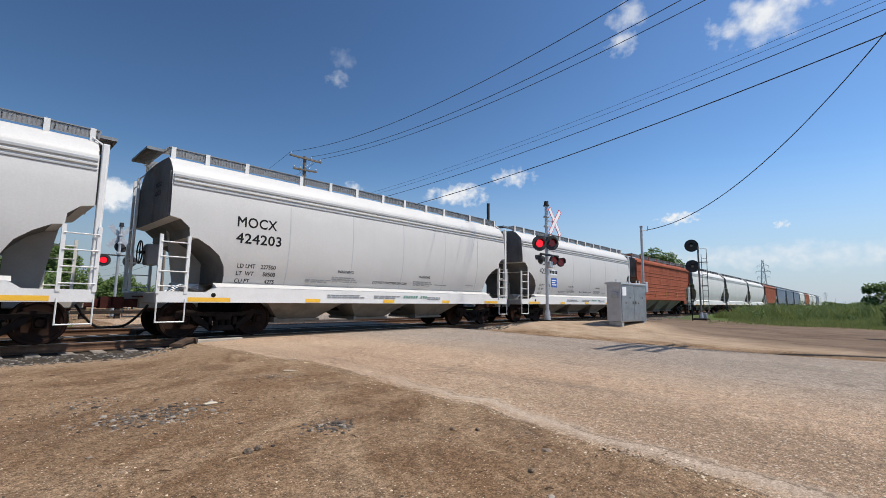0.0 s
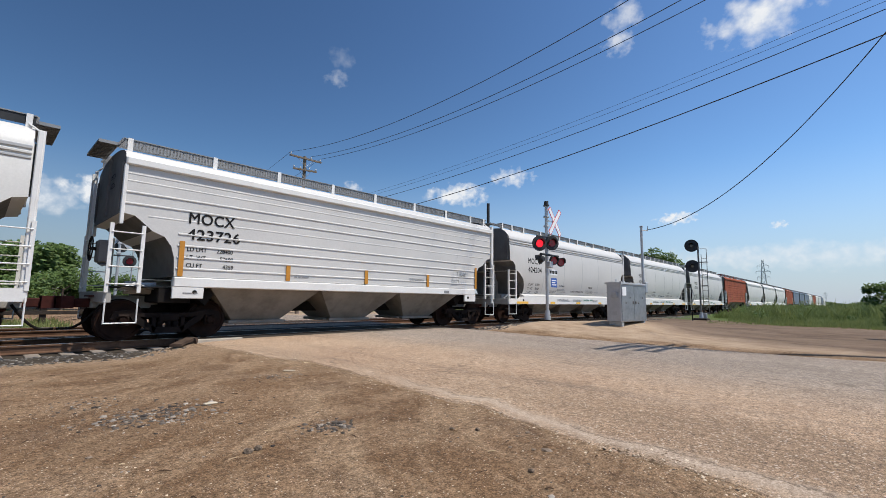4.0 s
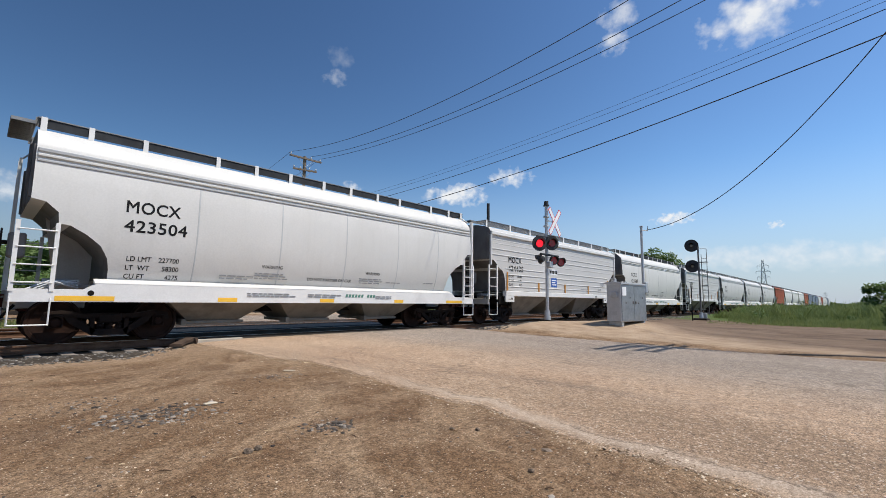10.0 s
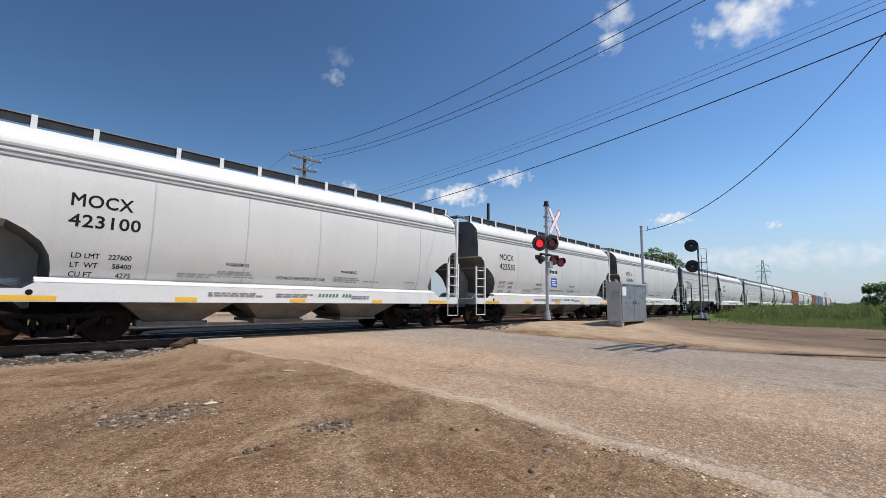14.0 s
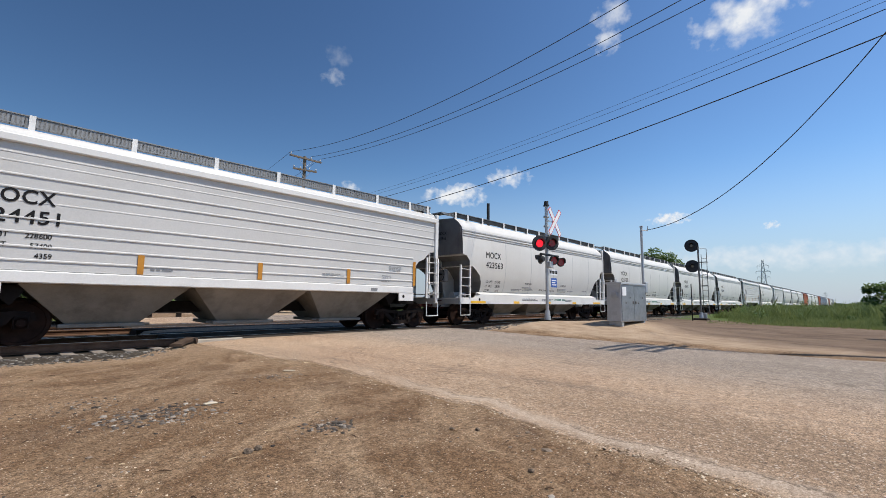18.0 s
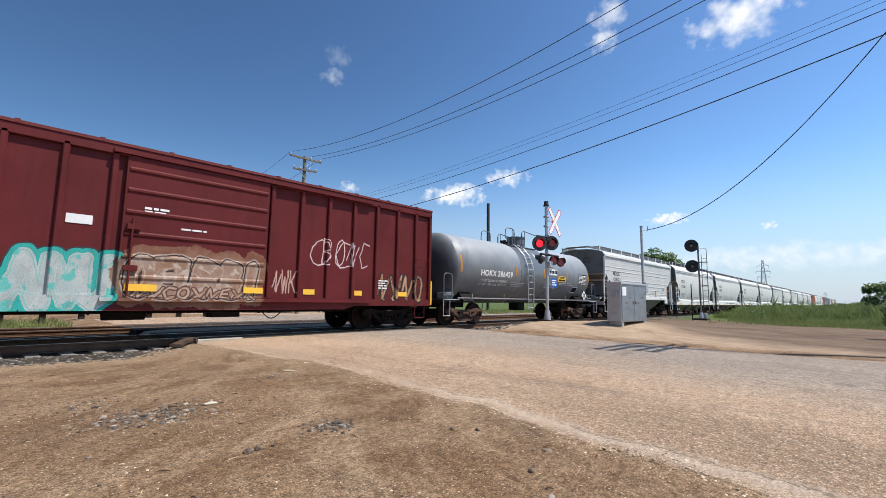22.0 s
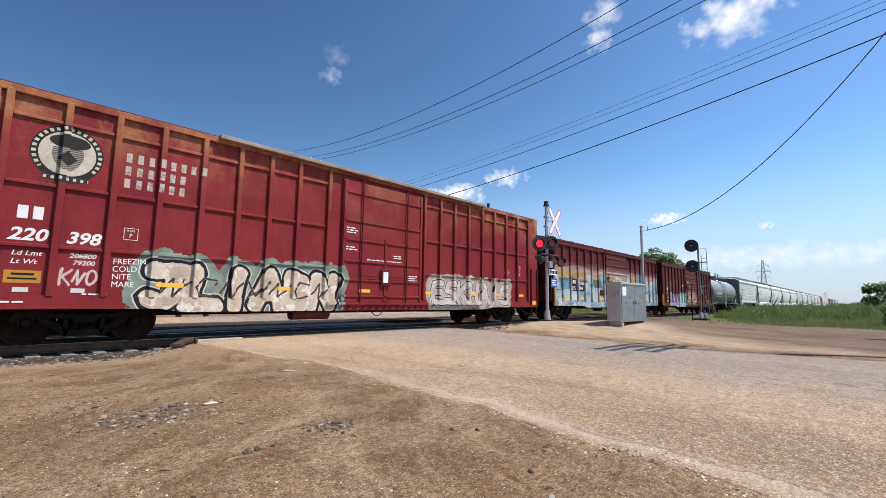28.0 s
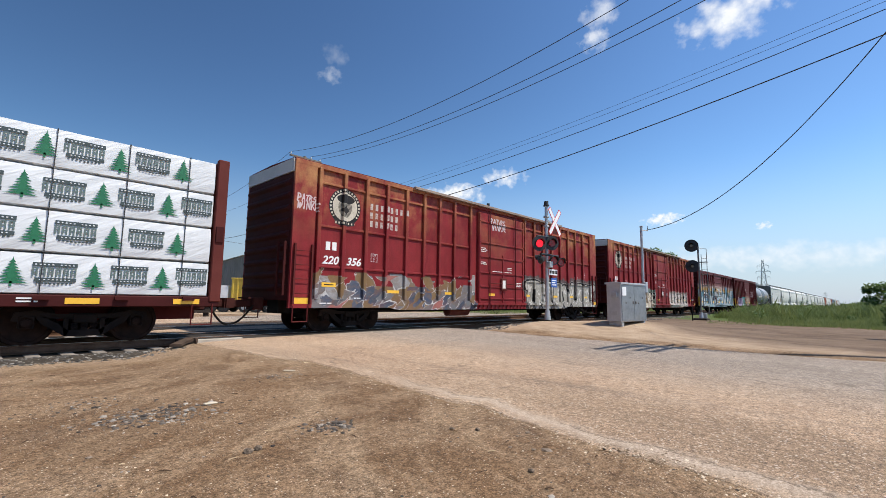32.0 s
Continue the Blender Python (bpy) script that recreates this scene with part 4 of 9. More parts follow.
def end_frame(car, L, mat, web=True, tall=4.2):
    """End sill, corner posts, slope-sheet supports and tall ladders."""
    for x, s in ((0, 1), (L, -1)):
        g = Geo()
        a, b = sorted((x - s * 0.16, x + s * 1.15))
        g.box(a, b, -0.28, 0.28, 0.72, 1.02, 0.02)
        a, b = sorted((x - s * 0.16, x - s * 0.02))
        g.box(a, b, -1.56, 1.56, 0.86, 1.10, 0.015)
        part("end_sill", g, mat, car)
        if web:
            g = Geo()
            g.prism([(x + s * 0.62, -0.03, 1.04), (x + s * 1.22, -0.03, 1.04), (x + s * 1.22, -0.03, 1.9), (x + s * 0.44, -0.03, 2.75), (x + s * 0.34, -0.03, 2.75)], (0, 0.06, 0))
            part("end_post", g, mat, car)
        # End ribs take the same tone with the end's shade in it.
        part("end_rib", Geo().box(*sorted((x - s * 0.05, x + s * 0.01)), -0.04, 0.04, 2.88, 4.30, 0.01), MAT_ENDSHADE, car)
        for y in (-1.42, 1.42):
            part("end_rib", Geo().box(*sorted((x - s * 0.04, x + s * 0.01)), y - 0.05, y + 0.05, 2.90, 3.95, 0.01), MAT_ENDSHADE, car)
        # tall ladder on one corner of the end
        yl = 1.35 * s
        g = Geo()
        for y in (yl - 0.21, yl + 0.21):
            g.box(*sorted((x - s * 0.15, x - s * 0.09)), y - 0.03, y + 0.03, 0.9, tall)
        z = 1.2
        while z < tall:
            g.cyl((x - s * 0.13, yl - 0.21, z), (x - s * 0.13, yl + 0.21, z), 0.014, 6)
            z += 0.40
        g.path([(x - s * 0.12, yl, tall), (x + s * 0.1, yl * 0.82, tall + 0.22)], 0.02, 6)
        part("end_ladder", g, MAT_BRIGHT, car, "tall white end ladder")
        # white corner post on the road side of the front end
    g = Geo()
    g.box(L + 0.03, L + 0.13, -1.60, -1.48, 0.9, tall, 0.015)
    part("corner_post", g, MAT_BRIGHT, car, "white corner post")
    # brake wheel and gear at the rear end
    b = Geo()
    c = Vector((-0.32, -0.62, 2.05))
    n = 20
    ring = [c + Vector((0, 0.27 * math.cos(2 * math.pi * i / n), 0.27 * math.sin(2 * math.pi * i / n))) for i in range(n + 1)]
    b.path(ring, 0.016, 6)
    for i in range(0, n, 5):
        b.cyl(c, ring[i], 0.012, 6)
    b.cyl(c + Vector((0, 0, 0)), c + Vector((0.3, 0, 0)), 0.04, 8)
    part("brake_wheel", b, MAT_BLACK, car, "black hand-brake wheel")
    part("brake_box", Geo().box(-0.22, 0.05, -0.80, -0.45, 1.75, 2.25, 0.03), MAT_ENDSHADE, car)
    part("brake_cylinder", Geo().cyl((0.35, -0.7, 1.2), (0.95, -0.7, 1.2), 0.15, 14).cyl((0.95, -0.7, 1.2), (1.1, -0.7, 1.2), 0.06, 10), MAT_SHADE, car)
    for k in range(4):
        pipes = Geo().path([(0.1 + 0.1 * k, -1.2 + 0.1 * k, 1.12), (0.45 + 0.1 * k, -1.15 + 0.08 * k, 1.3), (0.9, -1.0, 1.16 + 0.05 * k)], 0.02, 6)
        part("brake_pipe", pipes, MAT_GALV, car)


def stencils_round(car, number, data, seed=0):
    side_of = lambda z: profile_y(z, ROUND_PROFILE)
    part("car_number", wrapped(lettering("MOCX", 0.37, MAT_INK, 0.92, 0.006, 1.06), 1.49, 2.815, side_of), None, car, "black reporting mark MOCX")
    part("car_number", wrapped(lettering(number, 0.36, MAT_INK, 1.08, 0.006, 1.06), 1.50, 2.40, side_of), None, car, "black car number " + number)
    ld, lt, cf = data
    for i, (a, b) in enumerate((("LD LMT", ld), ("LT  WT", lt), ("CU FT", cf))):
        z = 1.77 - 0.19 * i
        part("stencil", wrapped(lettering(a, 0.15, MAT_INK, 0.92, 0.002), 1.60, z, side_of), None, car)
        part("stencil", wrapped(lettering(b, 0.15, MAT_INK, 0.92, 0.002), 2.72 - 0.085 * len(b), z, side_of), None, car)
    for x, size, text in ((4.58, 0.12, "WARNING"), (7.95, 0.12, "WARNING"), (5.95, 0.12, "DO NOT HAMMER ON CAR")):
        z = 1.79 if text == "WARNING" else 1.52
        part("stencil", wrapped(lettering(text, size, MAT_INK, 1.0, 0.002), x, z, side_of), None, car)
    part("end_number", lettering("MOCX", 0.17, MAT_INK, 0.95, 0.002), None, car, at=pose(-0.012, -0.20, 3.72, 0, 0, -90))
    part("end_number", lettering(number, 0.17, MAT_INK, 0.95, 0.002), None, car, at=pose(-0.012, -0.20, 3.50, 0, 0, -90))
    g = Geo()
    for x, w, z, rows in ((4.42, 1.0, 1.70, 4), (7.75, 0.95, 1.70, 4), (3.55, 0.85, 1.60, 3), (8.85, 0.7, 1.62, 2), (10.6, 0.5, 1.66, 2)):
        yy = -(profile_y(z - 0.05, ROUND_PROFILE) + 0.008)
        bars(g, x, x + w, yy, z, rows, 0.03, 0.035, seed + int(x * 10))
    bars(g, 4.2, 5.6, -1.625, 1.10, 2, 0.03, 0.03, 4)
    bars(g, 5.9, 7.1, -1.625, 1.10, 2, 0.03, 0.03, 5)
    bars(g, 8.3, 9.0, -1.625, 1.08, 2, 0.03, 0.03, 6)
    tagged(part("small_print", g, MAT_FAINT, car, "rows of small black stencilling"), kind="stuff")
    for k in range(10):
        if k != 6:
            x = 7.15 + 0.115 * k
            part("maker_mark", Geo().prism([(x, -1.620, 1.06), (x + 0.075, -1.620, 1.06), (x + 0.105, -1.620, 1.15), (x + 0.03, -1.620, 1.15)], (0, -0.006, 0)), MAT_GREENINK, car)


def hopper_round(paint, detail=True, turns=True, toe=True):
    car = thing("covered_hopper", "pale grey covered hopper car with rounded sides and white sill", "hopper car", "train cars")
    ends = [(0.0, 2.86), (0.22, 2.82), (0.42, 2.64), (0.44, 2.42), (0.62, 2.40), (0.90, 2.24), (1.14, 2.04), (1.28, 1.78), (1.32, 1.55), (1.33, 1.35)]
    shaded_ends(part("body", hopper_shell(HL, ROUND_PROFILE, ends), paint, car, smooth=True))
    for s in (-1, 1):
        for x in (2.95, 5.05, 7.15, 9.25, 11.2):
            ring = [[(x + a, s * (profile_y(z, ROUND_PROFILE) + d), z) for a, d in ((-0.022, -0.002), (-0.01, 0.004), (0.01, 0.004), (0.022, -0.002))] for z in (1.36, 1.55, 1.8, 2.1, 2.45, 2.85, 3.2, 3.5, 3.6)]
            part("weld_seam", Geo().loft(ring, caps=False, closed=False), MAT_SEAM, car, "dull grey weld seam")
        for z0, z1, out, m in ((3.60, 3.655, 0.022, MAT_BAND), (3.70, 3.76, 0.03, paint), (3.80, 3.875, 0.022, MAT_BAND)):
            part("top_chord", Geo().box(0.02, HL - 0.02, *sorted((s * 1.50, s * (1.55 + out))), z0, z1, 0.012), m, car)
        # side sill: a deep white channel that narrows under the ladders
        y0, y1 = sorted((s * 1.36, s * 1.615))
        poly = [(-0.14, 0.88), (HL + 0.14, 0.88), (HL + 0.14, 1.13), (HL - 0.95, 1.13), (HL - 1.15, 1.27), (1.15, 1.27), (0.95, 1.13), (-0.14, 1.13)]
        g = Geo().prism([(x, y0, z) for x, z in poly], (0, y1 - y0, 0))
        part("side_sill", g, MAT_BRIGHT, car, "white side sill")
        part("sill_flange", Geo().prism([(1.1, s * 1.62, 1.26), (1.1, s * 1.37, 1.36), (1.1, s * 1.36, 1.26)], (HL - 2.2, 0, 0)), paint, car)
        for x, w in ((0.50, 0.95), (3.50, 0.46), (6.30, 0.46), (9.10, 0.40), (11.65, 0.90)):
            part("reflective_strip", Geo().box(x, x + w, *sorted((s * 1.612, s * 1.621)), 0.90, 1.0), MAT_YELLOW, car, "yellow reflective strip")
        part("sill_hole", Geo().disc((1.05, s * 1.616, 1.06), (0, 1, 0), 0.055, 0.008, 14), MAT_BLACK, car)
    for x in (3.75, 6.45, 9.2):
        rings = [[(x + a * 1.28, b * 1.36, 1.36) for a, b in ((-1, -1), (1, -1), (1, 1), (-1, 1))], [(x + a * 1.22, b * 1.30, 0.90) for a, b in ((-1, -1), (1, -1), (1, 1), (-1, 1))],
                 [(x + a * 0.62, b * 0.72, 0.42) for a, b in ((-1, -1), (1, -1), (1, 1), (-1, 1))]]
        bay = part("hopper_bay", Geo().loft(rings), MAT_BAY, car, "dusty hopper bay, its shade put in the colour")
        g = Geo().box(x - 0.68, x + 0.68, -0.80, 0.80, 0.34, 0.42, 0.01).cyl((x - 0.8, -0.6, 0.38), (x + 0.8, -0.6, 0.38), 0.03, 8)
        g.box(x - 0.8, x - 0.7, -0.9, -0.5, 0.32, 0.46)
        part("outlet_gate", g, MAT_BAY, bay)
    part("center_sill", Geo().box(0.1, HL - 0.1, -0.2, 0.2, 0.62, 0.9), MAT_BLACK, car)
    if detail:
        hang_parts(car, HL, True)
    end_frame(car, HL, MAT_SHADE)
    roof_walk(car, HL, 0.55, 1.08, 4.60, (0.08, 0.85, 1.85, 3.45, 4.45, 5.45, 6.55, 7.55, 8.65, 9.65, 11.25, 12.25, 13.0), MAT_BRIGHT, fascia=MAT_TOE if toe else None)
    for k in range(4):
        part("hatch", Geo().box(0.9 + 2.9 * k, 3.5 + 2.9 * k, -0.32, 0.32, 4.36, 4.50, 0.04), paint, car)
    couplers(car, HL)
    bogie(car, 1.5, turns)
    bogie(car, HL - 1.5, turns)
    return car


# -- covered hopper with flat ribbed sides --
FLAT_PROFILE = [(1.585, 1.46), (1.585, 1.75), (1.585, 2.1), (1.585, 2.45), (1.585, 2.85), (1.585, 3.2), (1.585, 3.5), (1.585, 3.7), (1.585, 3.86), (1.58, 4.02), (1.50, 4.16), (1.30, 4.24), (0.9, 4.33), (0.4, 4.38), (0, 4.39)]


def hopper_ribbed(paint, detail=True, turns=True, trim=None):
    trim = trim or MAT_BRIGHT
    L = 13.05
    car = thing("covered_hopper", "pale grey covered hopper car with flat horizontally ribbed sides", "hopper car", "train cars")
    ends = [(0.0, 2.80), (0.25, 2.76), (0.46, 2.59), (0.60, 2.46), (0.85, 2.36), (1.0, 2.15), (1.07, 1.9), (1.09, 1.6), (1.10, 1.47)]
    shaded_ends(part("body", hopper_shell(L, FLAT_PROFILE, ends), paint, car, smooth=True))
    for s in (-1, 1):
        part("top_chord", Geo().box(0, L, *sorted((s * 1.55, s * 1.665)), 3.86, 4.03, 0.025), trim, car, "white rolled top chord")
        part("top_chord", Geo().box(0, L, *sorted((s * 1.55, s * 1.592)), 3.66, 3.70, 0.01), paint, car)
        for k, z in enumerate((3.52, 3.27, 3.02, 2.78, 2.46, 2.19, 1.92, 1.66)):
            x0 = 0.02 if z > 2.8 else (0.5 if z > 2.5 else 1.12)
            r = 0.024 if k in (1, 2, 4, 5, 6, 7) else 0.010
            g = Geo().prism([(x0, s * 1.575, z - 0.030), (x0, s * (1.580 + r), z - 0.014), (x0, s * (1.580 + r), z + 0.010), (x0, s * 1.575, z + 0.034)], (L - 2 * x0, 0, 0))
            part("rib", g, paint, car)
        part("side_sill", Geo().box(1.1, L - 1.1, *sorted((s * 1.42, s * 1.625)), 1.23, 1.46, 0.02), trim, car, "white side sill")
        for a, b in ((1.08, 1.75), (L - 1.75, L - 1.08)):
            part("gusset_plate", Geo().box(a, b, *sorted((s * 1.55, s * 1.615)), 0.97, 1.24, 0.01), trim, car)
        for x, z1, w in ((1.16, 2.30, 0.11), (3.80, 1.90, 0.12), (6.44, 1.92, 0.12), (9.19, 1.92, 0.12), (11.93, 2.34, 0.11)):
            part("reflective_strip", Geo().box(x, x + w, *sorted((s * 1.604, s * 1.613)), 1.48, z1), MAT_ORANGE, car, "amber reflective strip")
        part("corner_post", Geo().box(-0.02, 0.05, *sorted((s * 1.54, s * 1.64)), 2.55, 3.86, 0.01), trim, car)
        part("corner_post", Geo().box(L - 0.05, L + 0.02, *sorted((s * 1.54, s * 1.64)), 2.55, 3.86, 0.01), trim, car)
    for x in (3.45, 6.5, 9.55):
        rings = [[(x + a * 1.54, b * 1.50, 1.40) for a, b in ((-1, -1), (1, -1), (1, 1), (-1, 1))], [(x + a * 1.46, b * 1.42, 1.2) for a, b in ((-1, -1), (1, -1), (1, 1), (-1, 1))],
                 [(x + a * 0.66, b * 0.70, 0.40) for a, b in ((-1, -1), (1, -1), (1, 1), (-1, 1))]]
        bay = part("hopper_bay", Geo().loft(rings), MAT_BAY, car, "dusty hopper bay, its shade put in the colour")
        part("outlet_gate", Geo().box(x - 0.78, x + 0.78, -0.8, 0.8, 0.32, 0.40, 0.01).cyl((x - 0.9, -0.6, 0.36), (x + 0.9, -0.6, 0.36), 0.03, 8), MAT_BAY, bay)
    part("center_sill", Geo().box(0.1, L - 0.1, -0.2, 0.2, 0.62, 0.9), MAT_BLACK, car)
    for x, s in ((1.2, 1), (L - 1.2, -1)):
        part("body_bolster", Geo().box(x - 0.34, x + 0.34, -1.40, 1.40, 0.86, 1.20, 0.02), MAT_BLACK, car)
        part("shear_plate", Geo().box(*sorted((x - s * 1.1, x + s * 0.95)), -1.40, 1.40, 1.202, 1.226), MAT_BLACK, car)
        part("slope_sheet", Geo().prism([(x + s * 0.30, -1.30, 1.19), (x + s * 0.95, -1.30, 1.19), (x + s * 0.70, -1.30, 0.80)], (0, 2.6, 0)), MAT_BLACK, car)
    if detail:
        hang_parts(car, L, True, 2.55)
    end_frame(car, L, MAT_SHADE, web=False)
    roof_walk(car, L, 0.55, 1.25, 4.52, (0.1, 1.9, 3.6, 5.35, 7.0, 8.8, 10.5, 12.0, 12.9), trim)
    for k in range(4):
        part("hatch", Geo().box(0.9 + 2.9 * k, 3.5 + 2.9 * k, -0.32, 0.32, 4.34, 4.46, 0.04), paint, car)
    couplers(car, L)
    bogie(car, 1.2, turns)
    bogie(car, L - 1.2, turns)
    return car


def stencils_ribbed(car, number, data):
    y = -1.596
    part("car_number", lettering("MOCX", 0.37, MAT_INK, 0.92, 0.006, 1.06), None, car, "black reporting mark MOCX", at=pose(1.30, y, 2.74))
    part("car_number", lettering(number, 0.36, MAT_INK, 1.08, 0.006, 1.06), None, car, "black car number " + number, at=pose(1.30, y, 2.36))
    for i, (a, b) in enumerate(zip(("LD LMT", "LT  WT", "CU FT"), data)):
        z = 2.08 - 0.19 * i
        part("stencil", lettering(a, 0.14, MAT_INK, 0.92, 0.002), None, car, at=pose(1.32, y, z))
        part("stencil", lettering(b, 0.14, MAT_INK, 0.92, 0.002), None, car, at=pose(2.46 - 0.08 * len(b), y, z))
    part("end_number", lettering("MOCX", 0.17, MAT_INK, 0.95, 0.002), None, car, at=pose(-0.012, -0.20, 3.72, 0, 0, -90))
    part("end_number", lettering(number, 0.17, MAT_INK, 0.95, 0.002), None, car, at=pose(-0.012, -0.20, 3.50, 0, 0, -90))
    g = Geo()
    bars(g, 4.05, 4.6, -1.596, 1.64, 2, 0.025, 0.03, 3)
    bars(g, 8.35, 9.1, -1.596, 1.74, 3, 0.014, 0.034, 4)
    bars(g, 10.85, 11.5, -1.596, 2.10, 4, 0.012, 0.036, 7)
    bars(g, 10.55, 10.95, -1.596, 1.60, 1, 0.016, 0.026, 8)
    for a, b, z0, z1 in ((10.56, 10.94, 1.66, 1.668), (10.56, 10.94, 1.79, 1.798), (10.56, 10.568, 1.66, 1.79), (10.932, 10.94, 1.66, 1.79)):
        g.box(a, b, -1.600, -1.592, z0, z1)
    bars(g, 10.62, 10.86, -1.596, 1.715, 1, 0.018, 0.02, 9)
    bars(g, 1.30, 1.65, -1.618, 1.08, 1, 0.03, 0.03, 5)
    tagged(part("small_print", g, MAT_FAINT, car), kind="stuff")
    for x in (1.55, 11.50):
        part("sill_hole", Geo().disc((x, -1.617, 1.12), (0, 1, 0), 0.05, 0.008, 14), MAT_BLACK, car)
    part("data_tag", Geo().box(10.10, 10.36, -1.632, -1.622, 1.28, 1.37), MAT_FAINT, car, "small grey tag on the sill")


# -- tank car --
MAT_TANKDARK = surface("dark_grey_fitting_paint", (0.085, 0.092, 0.10), (0.13, 0.14, 0.15), 3, 0.5, 0.1, 30, 0.1)


def arc_points(cx, y, cz, r, a0, a1, n=8):
    return [(cx + r * math.cos(radians(a0 + (a1 - a0) * i / n)), y, cz + r * math.sin(radians(a0 + (a1 - a0) * i / n))) for i in range(n + 1)]


def tank_car():
    L, R, zc = 11.5, 1.47, 2.38
    car = thing("tank_car", "grey tank car with a manway platform and darker middle band", "tank car", "train cars")
    m, nt, b = shader("grey_tank_paint")
    tc = nt.nodes.new("ShaderNodeTexCoord").outputs["Object"]
    sep = nt.nodes.new("ShaderNodeSeparateXYZ")
    nt.links.new(tc, sep.inputs[0])
    x = sep.outputs[0]
    n1 = noise_of(nt, 0.9, 5, 0.6, tc)
    col = mix(nt, ramp(nt, n1, 0.3, 0.7), (0.125, 0.132, 0.140), (0.160, 0.168, 0.177))
    # the paint grows paler up the upper half, except in the repainted middle
    pale_top = calc(nt, "MULTIPLY", calc(nt, "SUBTRACT", calc(nt, "ADD", sep.outputs[2], calc(nt, "MULTIPLY", n1, 0.7)), 2.75), 0.70, True)
    col = mix(nt, calc(nt, "MULTIPLY", pale_top, 0.8), col, (0.40, 0.425, 0.44))
    wob = calc(nt, "MULTIPLY", calc(nt, "SUBTRACT", noise_of(nt, 1.5, 4, 0.6, tc), 0.5), 0.25)
    d = calc(nt, "ABSOLUTE", calc(nt, "SUBTRACT", calc(nt, "ADD", x, wob), 5.74))
    band = calc(nt, "LESS_THAN", d, 1.29)
    col = mix(nt, band, col, (0.125, 0.138, 0.148))
    st = ramp(nt, noise_of(nt, 2.2, 5, 0.6, tc, (3.0, 1.0, 0.25)), 0.55, 0.8)
    col = mix(nt, calc(nt, "MULTIPLY", st, 0.25), col, (0.20, 0.20, 0.20))
    # soot and grease over both ends
    ends = calc(nt, "MULTIPLY", calc(nt, "SUBTRACT", calc(nt, "ADD", calc(nt, "ABSOLUTE", calc(nt, "SUBTRACT", x, 5.75)), calc(nt, "MULTIPLY", n1, 0.5)), 5.85), 2.5, True)
    col = mix(nt, calc(nt, "MULTIPLY", ends, 0.8), col, (0.028, 0.027, 0.027))
    nt.links.new(col, b.inputs["Base Color"])
    nt.links.new(mix(nt, band, (0.46, 0.46, 0.46), (0.27, 0.27, 0.27)), b.inputs["Roughness"])
    b.inputs["Specular IOR Level"].default_value = 0.45
    rings = []
    prof = [(-0.52, 0.02), (-0.50, 0.35), (-0.43, 0.75), (-0.32, 1.08), (-0.17, 1.32), (-0.05, 1.44), (0.0, R), (L * 0.25, R), (L * 0.5, R), (L * 0.75, R), (L, R), (L + 0.05, 1.44), (L + 0.17, 1.32), (L + 0.32, 1.08), (L + 0.43, 0.75), (L + 0.50, 0.35), (L + 0.52, 0.02)]
    for px, r in prof:
        rings.append([(px, r * math.sin(2 * math.pi * k / 48), zc + r * math.cos(2 * math.pi * k / 48)) for k in range(48)])
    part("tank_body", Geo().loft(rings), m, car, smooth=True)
    for px in (0.05, 2.35, 4.45, 6.04, 7.03, 9.62, 11.45):
        rr = [[(px + a, (R + c) * math.sin(2 * math.pi * k / 48), zc + (R + c) * math.cos(2 * math.pi * k / 48)) for k in range(48)] for a, c in ((-0.012, 0.0), (0, 0.006), (0.012, 0.0))]
        part("weld_seam", Geo().loft(rr, caps=False), m, car, smooth=True)
    for x0, s in ((0, -1), (L, 1)):
        g = Geo().box(*sorted((x0 - s * 1.6, x0 + s * 1.0)), -0.35, 0.35, 0.72, 0.98, 0.02)
        g.box(*sorted((x0 + s * 0.72, x0 + s * 0.95)), -1.5, 1.5, 0.90, 1.05, 0.02)
        part("end_sill", g, MAT_BLACK, car)
        part("end_deck", Geo().box(*sorted((x0 - s * 0.05, x0 + s * 0.85)), -1.5, 1.5, 1.02, 1.06), MAT_GALV, car)
        for y in (-1.45, 1.45):
            a = x0 + s * 0.85
            g = Geo().path([(a, y, 1.05), (a, y, 1.93), (a - s * 0.04, y, 2.01), (a - s * 0.12, y, 2.05), (a - s * 0.36, y, 2.05), (a - s * 0.44, y, 2.01), (a - s * 0.48, y, 1.93), (a - s * 0.48, y, 1.05)], 0.022, 8)
            part("hand_rail", g, MAT_TANKDARK, car, "dark grey end handrail")
        part("saddle", Geo().prism([(x0 - s * 1.15, -1.35, 0.98), (x0 - s * 1.15, 1.35, 0.98), (x0 - s * 1.15, 1.05, 1.35), (x0 - s * 1.15, -1.05, 1.35)], (s * 0.7, 0, 0)), MAT_BLACK, car)
        part("brake_gear", Geo().box(*sorted((x0 + s * 0.05, x0 + s * 0.45)), -1.2, -0.7, 1.06, 1.34, 0.03).cyl((x0 + s * 0.10, -1.25, 1.22), (x0 + s * 0.70, -1.25, 1.22), 0.05, 10), MAT_TANKDARK, car)
        for y in (-1.5, 1.5):
            part("step", step(x0 + s * 0.55, x0 + s * 0.9, y, 1.03, 0.42), MAT_GALV, car)
    for y in (-1.5, 1.5):
        part("side_rail", Geo().cyl((-0.1, y, 1.10), (L + 0.1, y, 1.10), 0.03, 8), MAT_GRATE, car, "long grey handrail")
